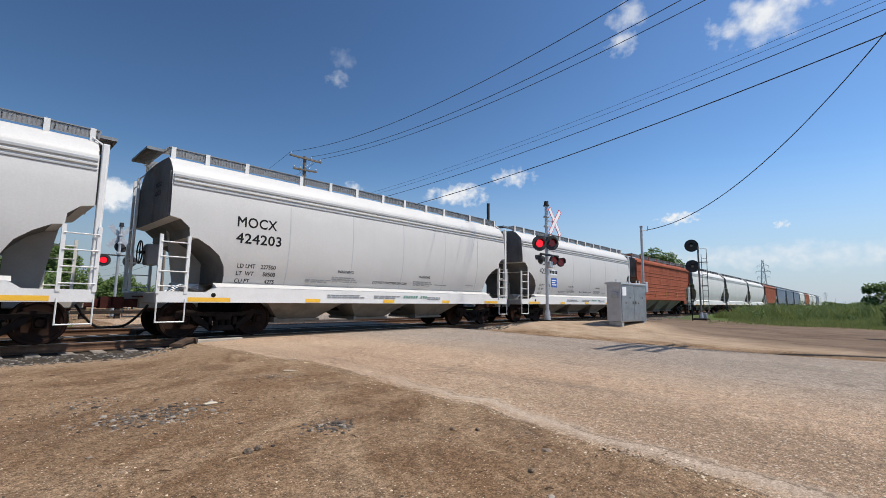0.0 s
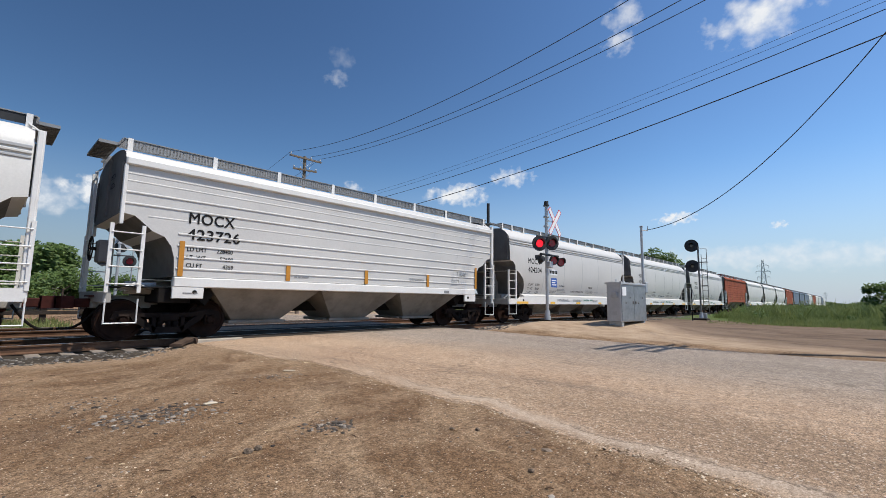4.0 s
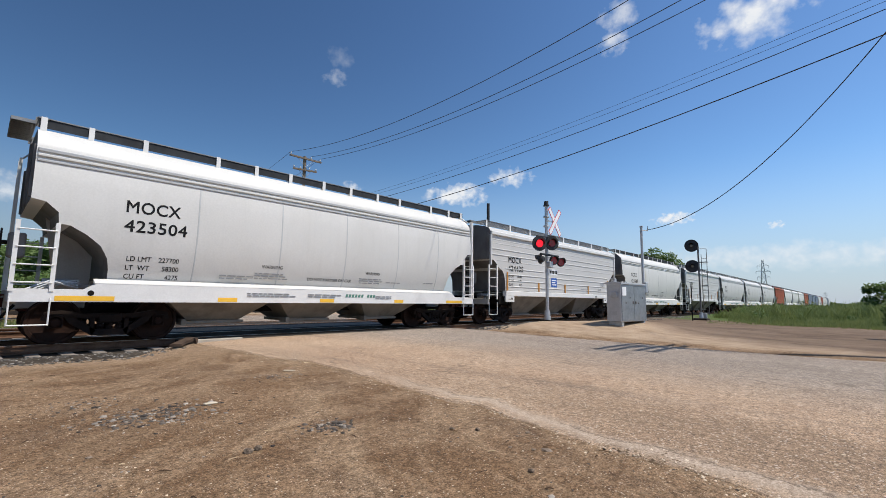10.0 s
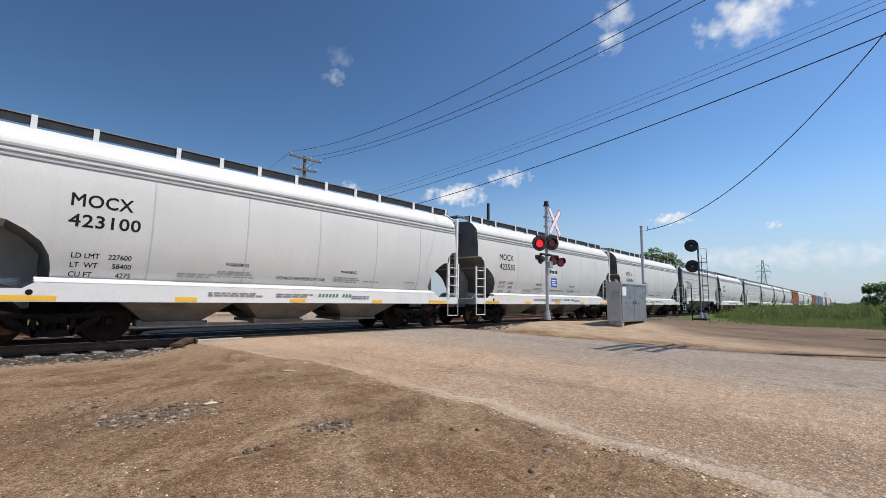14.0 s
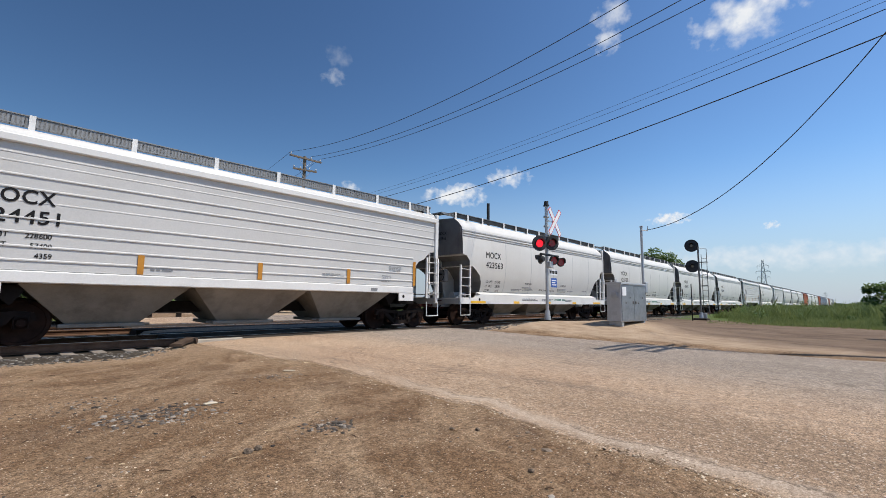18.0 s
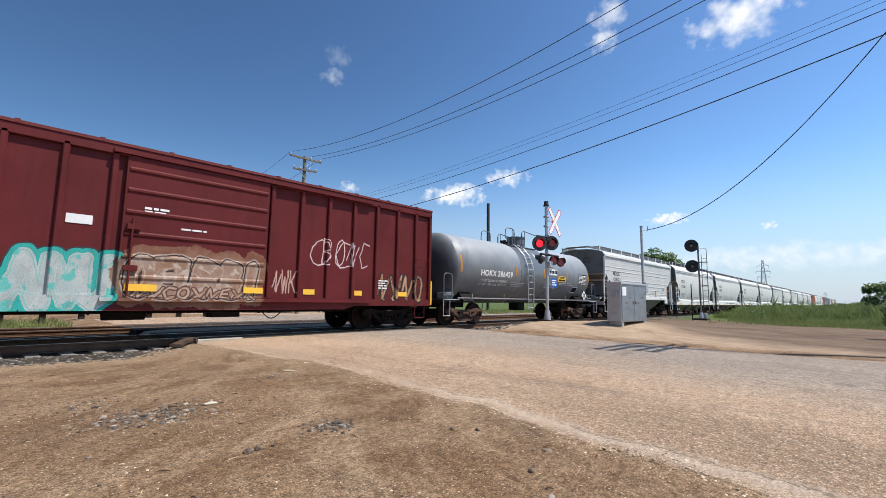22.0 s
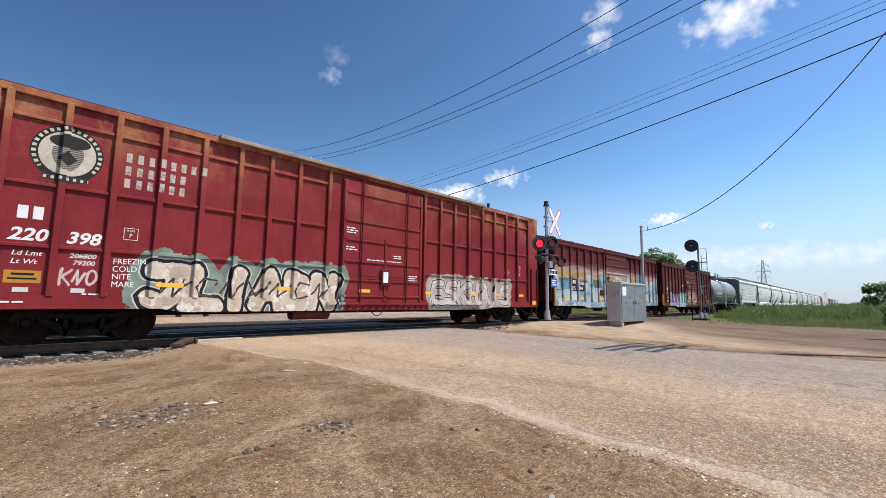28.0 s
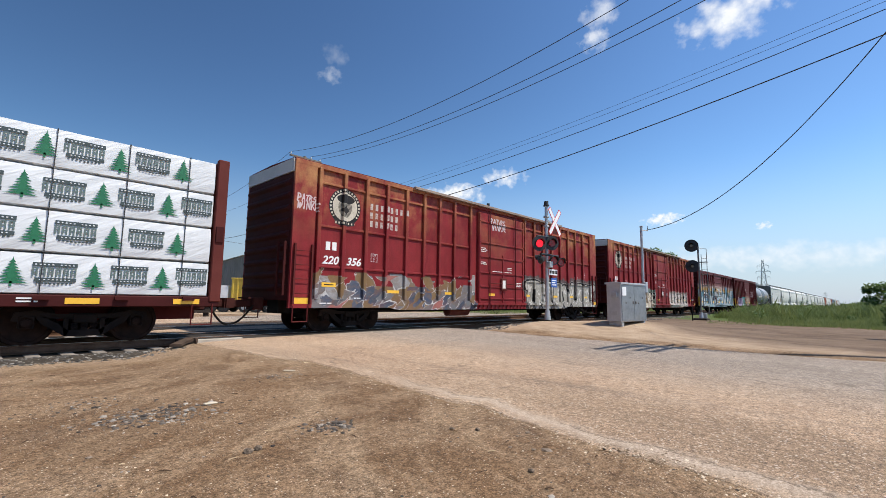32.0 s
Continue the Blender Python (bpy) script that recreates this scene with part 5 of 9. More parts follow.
        for px in (0.8, 3.0, 8.6, 10.8):
            part("rail_bracket", Geo().box(px - 0.02, px + 0.02, *sorted((y * 0.86, y)), 1.09, 1.14).box(px - 0.02, px + 0.02, y - 0.01, y + 0.01, 1.1, 1.3), MAT_GRATE, car)
    # platform, dome and ladders at mid length
    for s in (-1, 1):
        g = Geo()
        for px in (4.89, 5.36):
            pts = [(px, s * 1.56, 0.62)] + [(px, s * (R + 0.09) * math.cos(a), zc + (R + 0.09) * math.sin(a)) for a in [radians(v) for v in (-40, -15, 10, 35, 55, 68)]]
            pts = [(px, s * 1.56, 0.62), (px, s * 1.58, 2.3)] + [(px, s * (R + 0.10) * math.cos(a), zc + (R + 0.10) * math.sin(a)) for a in [radians(v) for v in (12, 32, 50, 66)]]
            g.path(pts, 0.026, 6)
        for k in range(11):
            z = 0.72 + 0.30 * k
            yy = 1.57 if z < 2.5 else (R + 0.10) * math.cos(math.asin(min(0.93, (z - zc) / (R + 0.10))))
            g.cyl((4.89, s * yy, z), (5.36, s * yy, z), 0.015, 6)
        part("ladder", g, MAT_GALV, car, "galvanised ladder up the tank")
        part("platform", Geo().box(4.42, 7.02, *sorted((s * 0.42, s * 0.72)), zc + R - 0.14, zc + R - 0.11), MAT_TANKDARK, car)
        yy = s * 0.74
        z = zc + R - 0.10
        rail = [(5.59, yy, z), (5.59, yy, z + 0.62)] + arc_points(5.77, yy, z + 0.62, 0.18, 180, 95, 5) + [(6.9, yy, z + 0.70)] + arc_points(6.88, yy, z + 0.58, 0.12, 80, 0, 4) + [(7, yy, z)]
        part("guard_rail", Geo().path(rail, 0.022, 6).cyl((5.85, yy, z), (5.85, yy, z + 0.78), 0.018, 6), MAT_TANKDARK, car, "bent platform guard rail")
        hoop = [(4.92, yy, z), (4.92, yy, z + 0.62)] + arc_points(4.74, yy, z + 0.62, 0.18, 0, 90, 5) + arc_points(4.38, yy, z + 0.62, 0.18, 90, 180, 5) + arc_points(4.28, yy, z + 0.40, 0.12, 180, 270, 4) + arc_points(4.36, yy, z + 0.18, 0.10, 90, 0, 4) + [(4.46, yy, z)]
        part("guard_rail", Geo().path(hoop, 0.022, 6).cyl((4.76, yy, z), (4.76, yy, z + 0.78), 0.018, 6), MAT_TANKDARK, car, "bent platform guard rail")
    part("manway", Geo().cyl((6.12, 0, zc + R - 0.05), (6.12, 0, zc + R + 0.42), 0.46, 20).cyl((6.12, 0, zc + R + 0.42), (6.12, 0, zc + R + 0.47), 0.50, 20).box(6.52, 6.82, -0.15, 0.15, zc + R + 0.30, zc + R + 0.45), MAT_TANKDARK, car, "dark grey steel manway with a lid")
    for px, h in ((5.05, 0.22), (5.3, 0.26), (5.45, 0.2)):
        part("valve", Geo().cyl((px, 0.1, zc + R - 0.02), (px, 0.1, zc + R + h), 0.08, 10), MAT_BLACK, car)
    part("bottom_outlet", Geo().box(5.9, 6.5, -0.3, 0.3, 0.55, 0.98, 0.03), MAT_BLACK, car)

    def on_side(x0, x1, z0, z1, off=0.006, mat=None, name="", label="", rows=5):
        g = Geo()
        ring = []
        for k in range(rows + 1):
            z = z0 + (z1 - z0) * k / rows
            y = -math.sqrt(max(0, R * R - (z - zc) ** 2)) - off
            ring.append([(x0, y, z), (x1, y, z)])
        g.loft(ring, caps=False, closed=False)
        return part(name, g, mat, car, label)

    for px, z0, z1 in ((0.10, 2.15, 2.85), (3.97, 2.16, 2.59), (6.50, 2.18, 2.65), (8.89, 2.20, 2.62), (11.38, 1.85, 2.72)):
        on_side(px, px + 0.12, z0, z1, 0.007, MAT_ORANGE, "reflective_strip", "amber reflective strip")
    on_side(7.95, 8.76, 2.05, 2.36, 0.007, MAT_YELLOW, "notice", "yellow notice plate with black bars")
    for z0, z1, a, b in ((2.29, 2.325, 8.04, 8.62), (2.235, 2.255, 8.1, 8.6), (2.105, 2.185, 8.02, 8.26), (2.105, 2.185, 8.29, 8.67)):
        on_side(a, b, z0, z1, 0.010, MAT_INK, "notice_bar", "", 2)
    on_side(10.25, 11.2, 1.98, 2.56, 0.006, MAT_INK, "data_panel", "black data panel with white bars")
    rnd = random.Random(3)
    for k in range(7):
        z = 2.50 - 0.075 * k
        px = 10.28
        while px < 11.1:
            w = rnd.uniform(0.1, 0.3)
            on_side(px, min(px + w, 11.17), z - 0.04, z, 0.010, MAT_STENCIL, "panel_bar", "", 1)
            px += w + 0.04
    on_side(9.65, 10.25, 1.52, 1.84, 0.006, MAT_STENCIL, "placard", "black plate with a white frame")
    on_side(9.68, 10.22, 1.55, 1.81, 0.010, MAT_INK, "placard_face", "", 2)
    # diamond placard holder
    part("placard_holder", Geo().box(10.62, 10.82, -1.52, -1.48, 1.06, 1.62), MAT_BLACK, car)
    part("hazard_placard", Geo().prism([(10.72, -1.53, 1.10), (11.0, -1.53, 1.38), (10.72, -1.53, 1.66), (10.44, -1.53, 1.38)], (0, -0.01, 0)), MAT_STENCIL, car, "white diamond hazard placard")
    part("hazard_placard", Geo().prism([(10.72, -1.542, 1.22), (10.89, -1.542, 1.38), (10.72, -1.542, 1.54), (10.55, -1.542, 1.38)], (0, -0.004, 0)), MAT_INK, car)
    part("placard_number", lettering("1824", 0.15, MAT_STENCIL, 1.0, 0.002), None, car, at=pose(10.54, -1.550, 1.33))
    half = lambda z: math.sqrt(max(0.01, R * R - (z - zc) ** 2))
    part("car_number", wrapped(lettering("HOKX 286429", 0.345, MAT_STENCIL, 1.04, 0.009, 1.06), 1.42, 2.08, half), None, car, "white reporting mark HOKX 286429")
    part("stencil", wrapped(lettering("LD LMT 220400 LB  99950 KG", 0.14, MAT_STENCIL, 1.1), 1.42, 1.83, half), None, car)
    part("stencil", wrapped(lettering("LT  WT   65600 LB  29750 KG", 0.14, MAT_STENCIL, 1.1), 1.42, 1.67, half), None, car)
    g = Geo()
    for x0, x1, z, rows in ((3.75, 4.9, 1.84, 3), (6.7, 7.8, 1.95, 4), (8.1, 8.9, 1.98, 2), (9.0, 9.7, 1.98, 2)):
        for r in range(rows):
            zz = z - 0.08 * r
            yy = -math.sqrt(R * R - (zz - zc) ** 2) - 0.005
            bars(g, x0, x1, yy, zz, 1, 0.022, 0.03, int(x0 * 10) + r, 0.006)
    tagged(part("small_print", g, MAT_DIMSTENCIL, car), kind="stuff")
    couplers(car, L, 0.75)
    bogie(car, 0.85, kit=RUSTY_SUNLIT_KIT)
    bogie(car, L - 0.80, kit=RUSTY_SUNLIT_KIT)
    return car


# -- boxcars --
GLYPHS = {  # strokes in a unit square, letter-like shapes
    "z": ((0.0, 0.25, 0.28, 0.95), (0.28, 0.95, 0.42, 0.05), (0.42, 0.05, 0.9, 0.8), (0.9, 0.8, 0.62, 0.35)),
    "x": ((0.05, 0.9, 0.5, 0.1), (0.5, 0.1, 0.95, 0.95), (0.2, 0.05, 0.8, 0.55)),
    "l": ((0.12, 1, 0.05, 0.02), (0.05, 0.02, 0.8, 0.0)),
    "j": ((0.05, 1, 0.85, 1), (0.6, 1, 0.62, 0.25), (0.62, 0.25, 0.38, 0.02), (0.38, 0.02, 0.05, 0.2)),
    "u": ((0.02, 1, 0.06, 0.2), (0.06, 0.2, 0.4, 0), (0.4, 0, 0.74, 0.2), (0.74, 0.2, 0.8, 1)),
    "a": ((0, 0, 0.4, 1), (0.4, 1, 0.85, 0), (0.22, 0.38, 0.66, 0.38)),
    "k": ((0.05, 0, 0.1, 1), (0.1, 0.42, 0.8, 1), (0.3, 0.56, 0.85, 0)),
    "n": ((0, 0, 0.1, 1), (0.1, 1, 0.72, 0), (0.72, 0, 0.82, 1)),
    "s": ((0.78, 0.95, 0.2, 0.95), (0.2, 0.95, 0.14, 0.6), (0.14, 0.6, 0.72, 0.42), (0.72, 0.42, 0.66, 0.05), (0.66, 0.05, 0.02, 0.08)),
    "h": ((0.1, 0, 0.08, 1), (0.7, 0, 0.78, 1), (0.1, 0.5, 0.72, 0.5)),
    "i": ((0.35, 0, 0.4, 1),),
    "e": ((0.75, 1, 0.1, 0.95), (0.1, 0.95, 0.1, 0.05), (0.1, 0.05, 0.8, 0.02), (0.1, 0.5, 0.6, 0.5)),
    "o": tuple((0.42 + 0.38 * math.sin(k * 0.628), 0.5 + 0.5 * math.cos(k * 0.628), 0.42 + 0.38 * math.sin((k + 1) * 0.628), 0.5 + 0.5 * math.cos((k + 1) * 0.628)) for k in range(10)),
    "r": ((0.08, 0, 0.05, 1), (0.05, 1, 0.7, 0.8), (0.7, 0.8, 0.12, 0.48), (0.3, 0.5, 0.85, 0)),
    "t": ((0.0, 0.95, 0.95, 1.0), (0.48, 0.97, 0.42, 0.0)),
    "b": ((0.1, 0, 0.1, 1), (0.1, 1, 0.62, 0.88), (0.62, 0.88, 0.6, 0.6), (0.6, 0.6, 0.14, 0.5), (0.14, 0.5, 0.72, 0.36), (0.72, 0.36, 0.62, 0.02), (0.62, 0.02, 0.1, 0.0)),
    "w": ((0, 1, 0.18, 0), (0.18, 0, 0.42, 0.7), (0.42, 0.7, 0.62, 0), (0.62, 0, 0.85, 1)),
    "p": ((0.08, -0.1, 0.12, 1), (0.12, 1, 0.6, 0.95), (0.6, 0.95, 0.66, 0.6), (0.66, 0.6, 0.14, 0.45)),
    "c": ((0.8, 0.9, 0.3, 1), (0.3, 1, 0.05, 0.5), (0.05, 0.5, 0.3, 0), (0.3, 0, 0.82, 0.1)),
}


def stroke_distance(nt, p, word, x0, x1, z0, z1):
    """Distance to the strokes of sprayed letter shapes that fill a stretch of the side."""
    step = (x1 - x0) / len(word)
    best = None
    for i, ch in enumerate(word):
        for ax, az, bx, bz in GLYPHS[ch]:
            lean = 0.12 * step
            a = Vector((x0 + step * (i + 0.10 + 0.98 * ax) + lean * az, 0, z0 + (z1 - z0) * az))
            e = Vector((x0 + step * (i + 0.10 + 0.98 * bx) + lean * bz, 0, z0 + (z1 - z0) * bz)) - a
            d = nt.nodes.new("ShaderNodeVectorMath")
            d.operation = "SUBTRACT"
            if best is None:
                nt.links.new(p, d.inputs[0])
            else:
                # each stroke waits for the one before it, which keeps the shader small
                after = nt.nodes.new("ShaderNodeVectorMath")
                after.operation = "MULTIPLY_ADD"
                nt.links.new(best, after.inputs[0])
                after.inputs[1].default_value = (1e-7, 0, 0)
                nt.links.new(p, after.inputs[2])
                nt.links.new(after.outputs[0], d.inputs[0])
            d.inputs[1].default_value = a
            dot = nt.nodes.new("ShaderNodeVectorMath")
            dot.operation = "DOT_PRODUCT"
            nt.links.new(d.outputs[0], dot.inputs[0])
            dot.inputs[1].default_value = e / e.length_squared
            h = calc(nt, "ADD", dot.outputs["Value"], 0.0, True)
            foot = nt.nodes.new("ShaderNodeVectorMath")
            foot.operation = "SCALE"
            foot.inputs[0].default_value = e
            nt.links.new(h, foot.inputs["Scale"])
            far = nt.nodes.new("ShaderNodeVectorMath")
            far.operation = "DISTANCE"
            nt.links.new(d.outputs[0], far.inputs[0])
            nt.links.new(foot.outputs[0], far.inputs[1])
            best = far.outputs["Value"] if best is None else calc(nt, "MINIMUM", best, far.outputs["Value"])
    return best


def painted_emblem(nt, tc, col, cx, cz):
    """A round emblem in black and cream, as plain shapes: ring, dashes, shield, low hump and leaf."""
    sep = nt.nodes.new("ShaderNodeSeparateXYZ")
    nt.links.new(tc, sep.inputs[0])
    dx, dz = calc(nt, "SUBTRACT", sep.outputs[0], cx), calc(nt, "SUBTRACT", sep.outputs[2], cz)
    side = calc(nt, "LESS_THAN", sep.outputs[1], -1.35)
    r = calc(nt, "SQRT", calc(nt, "ADD", calc(nt, "MULTIPLY", dx, dx), calc(nt, "MULTIPLY", dz, dz)))
    ang = calc(nt, "ARCTAN2", dx, dz)

    def lay(col, mask, tone):
        return mix(nt, calc(nt, "MULTIPLY", mask, side), col, tone)

    def both(*masks):
        out = masks[0]
        for k in masks[1:]:
            out = calc(nt, "MULTIPLY", out, k)
        return out

    def within(v, a, b):
        return both(calc(nt, "GREATER_THAN", v, a), calc(nt, "LESS_THAN", v, b))

    cream = mix(nt, noise_of(nt, 6, 4, 0.6, tc), (0.46, 0.40, 0.31), (0.60, 0.55, 0.46))
    col = lay(col, calc(nt, "LESS_THAN", r, 0.575), (0.02, 0.02, 0.02))
    dash = both(within(r, 0.485, 0.55), calc(nt, "GREATER_THAN", calc(nt, "SINE", calc(nt, "MULTIPLY", ang, 30.0)), -0.1), calc(nt, "LESS_THAN", calc(nt, "ABSOLUTE", ang), 2.25))
    col = lay(col, dash, cream)
    col = lay(col, calc(nt, "LESS_THAN", r, 0.45), cream)
    edge = calc(nt, "SUBTRACT", 0.25, calc(nt, "MULTIPLY", calc(nt, "MULTIPLY", dz, dz), 1.5))
    shield = both(calc(nt, "LESS_THAN", calc(nt, "ABSOLUTE", dx), edge), within(dz, -0.34, 0.12))
    lines = calc(nt, "GREATER_THAN", calc(nt, "SINE", calc(nt, "MULTIPLY", dz, 160.0)), 0.0)
    col = lay(col, shield, (0.10, 0.09, 0.08))
    col = lay(col, both(shield, lines), (0.30, 0.27, 0.22))
    leaf = calc(nt, "LESS_THAN", calc(nt, "ADD", calc(nt, "ABSOLUTE", dx), calc(nt, "ABSOLUTE", calc(nt, "ADD", dz, 0.10))), 0.16)
    col = lay(col, leaf, (0.03, 0.028, 0.025))
    hump = calc(nt, "LESS_THAN", calc(nt, "ADD", calc(nt, "POWER", calc(nt, "MULTIPLY", calc(nt, "SUBTRACT", dx, 0.02), 3.1), 2.0), calc(nt, "POWER", calc(nt, "MULTIPLY", calc(nt, "SUBTRACT", dz, 0.25), 7.0), 2.0)), 1.0)
    col = lay(col, hump, (0.025, 0.025, 0.025))
    band = both(within(dx, -0.36, 0.36), within(calc(nt, "ADD", dz, calc(nt, "MULTIPLY", calc(nt, "MULTIPLY", dx, dx), -0.4)), -0.60, -0.47))
    col = lay(col, band, (0.03, 0.03, 0.03))
    return lay(col, both(band, calc(nt, "GREATER_THAN", calc(nt, "SINE", calc(nt, "MULTIPLY", dx, 55.0)), 0.2), within(dz, -0.54, -0.48)), cream)


def painted_bars(nt, tc, col, x0, z0, h, count, pitch=0.215, ink=0.105):
    """A row of plain chalky bars, one for each letter of a name."""
    sep = nt.nodes.new("ShaderNodeSeparateXYZ")
    nt.links.new(tc, sep.inputs[0])
    u = calc(nt, "DIVIDE", calc(nt, "SUBTRACT", sep.outputs[0], x0), pitch)
    mask = calc(nt, "MULTIPLY", calc(nt, "LESS_THAN", calc(nt, "FRACT", u), ink / pitch), calc(nt, "MULTIPLY", calc(nt, "GREATER_THAN", u, 0.0), calc(nt, "LESS_THAN", u, count - 0.3)))
    v = calc(nt, "SUBTRACT", sep.outputs[2], z0)
    mask = calc(nt, "MULTIPLY", mask, calc(nt, "MULTIPLY", calc(nt, "GREATER_THAN", v, 0.0), calc(nt, "LESS_THAN", v, h)))
    mask = calc(nt, "MULTIPLY", mask, calc(nt, "LESS_THAN", sep.outputs[1], -1.35))
    worn = ramp(nt, noise_of(nt, 9, 5, 0.7, tc), 0.30, 0.5)
    return mix(nt, calc(nt, "MULTIPLY", mask, calc(nt, "MULTIPLY", worn, 0.9)), col, (0.50, 0.46, 0.42))


def painted_dusk(nt, tc, col):
    """A sprayed evening sky over a dark tree line on the lower part of a side."""
    sep = nt.nodes.new("ShaderNodeSeparateXYZ")
    nt.links.new(tc, sep.inputs[0])
    x, y, z = sep.outputs
    side = calc(nt, "LESS_THAN", y, -1.35)
    bands = noise_of(nt, 1.3, 6, 0.7, tc, (0.55, 0.0, 4.5))
    zz = calc(nt, "ADD", z, calc(nt, "MULTIPLY", calc(nt, "SUBTRACT", bands, 0.5), 0.9))
    for a, b, tone, k in ((3.30, 2.90, (0.24, 0.11, 0.10), 0.8), (3.02, 2.70, (0.46, 0.35, 0.32), 0.9), (2.78, 2.55, (0.36, 0.21, 0.045), 0.95), (2.55, 2.40, (0.46, 0.35, 0.19), 0.8)):
        lay = calc(nt, "MULTIPLY", calc(nt, "SUBTRACT", a, zz), 1.0 / (a - b), True)
        col = mix(nt, calc(nt, "MULTIPLY", calc(nt, "MULTIPLY", lay, side), k), col, tone)
    spikes = calc(nt, "ADD", calc(nt, "MULTIPLY", noise_of(nt, 7.0, 3, 0.6, tc, (1.0, 0, 0.12)), 0.55), calc(nt, "MULTIPLY", noise_of(nt, 0.7, 3, 0.5, tc, (1.0, 0, 0)), 0.5))
    trees = calc(nt, "LESS_THAN", z, calc(nt, "ADD", spikes, 1.80))
    col = mix(nt, calc(nt, "MULTIPLY", calc(nt, "MULTIPLY", trees, side), 0.9), col, (0.10, 0.105, 0.10))
    wash = calc(nt, "LESS_THAN", calc(nt, "ADD", z, calc(nt, "MULTIPLY", calc(nt, "SUBTRACT", noise_of(nt, 1.5, 4, 0.6, tc), 0.5), 1.4)), 1.85)
    return mix(nt, calc(nt, "MULTIPLY", calc(nt, "MULTIPLY", wash, side), 0.9), col, mix(nt, ramp(nt, noise_of(nt, 2.4, 5, 0.6, tc), 0.42, 0.6), (0.20, 0.23, 0.255), (0.40, 0.41, 0.42)))


def painted_shards(nt, tc, col, x0, x1, top, jag, scale, skew, tones, line, width):
    """Sprayed wild lettering: interlocked angular pieces with thin outlines and a jagged top."""
    sep = nt.nodes.new("ShaderNodeSeparateXYZ")
    nt.links.new(tc, sep.inputs[0])
    x, y, z = sep.outputs
    flat = nt.nodes.new("ShaderNodeCombineXYZ")
    nt.links.new(calc(nt, "ADD", x, calc(nt, "MULTIPLY", z, skew)), flat.inputs[0])
    nt.links.new(calc(nt, "MULTIPLY", z, 0.8), flat.inputs[1])
    bent = warped(nt, flat.outputs[0], 2.2, 0.60)
    cell = node(nt, "ShaderNodeTexVoronoi", Scale=scale)
    rim = node(nt, "ShaderNodeTexVoronoi", Scale=scale)
    for v in (cell, rim):
        v.voronoi_dimensions = "2D"
        nt.links.new(bent, v.inputs["Vector"])
    rim.feature = "DISTANCE_TO_EDGE"
    rgb = nt.nodes.new("ShaderNodeSeparateColor")
    nt.links.new(cell.outputs["Color"], rgb.inputs[0])
    height = calc(nt, "ADD", calc(nt, "MULTIPLY", calc(nt, "SUBTRACT", rgb.outputs[1], 0.5), jag), top)
    mask = calc(nt, "MULTIPLY", calc(nt, "LESS_THAN", z, height), calc(nt, "LESS_THAN", y, -1.35))
    mask = calc(nt, "MULTIPLY", mask, calc(nt, "MULTIPLY", calc(nt, "GREATER_THAN", x, x0), calc(nt, "LESS_THAN", x, x1)))
    tone = tones[0][1]
    for limit, shade in tones[1:]:
        tone = mix(nt, calc(nt, "GREATER_THAN", rgb.outputs[0], limit), tone, shade)
    # each piece is sprayed darker along one side
    tone = mix(nt, calc(nt, "MULTIPLY", ramp(nt, cell.outputs["Distance"], 0.25, 0.75), 0.45), tone, tuple(0.55 * v for v in tones[-1][1]))
    tone = mix(nt, calc(nt, "MULTIPLY", ramp(nt, noise_of(nt, 3.2, 5, 0.6, tc, (1.0, 1.0, 1.6)), 0.48, 0.62), 0.35), tone, tones[0][1])
    drawn = calc(nt, "MULTIPLY", calc(nt, "LESS_THAN", rim.outputs["Distance"], width), ramp(nt, noise_of(nt, 1.9, 3, 0.5, tc), 0.44, 0.52))
    tone = mix(nt, calc(nt, "MULTIPLY", drawn, 0.9), tone, line)
    return mix(nt, calc(nt, "MULTIPLY", mask, 0.95), col, tone)


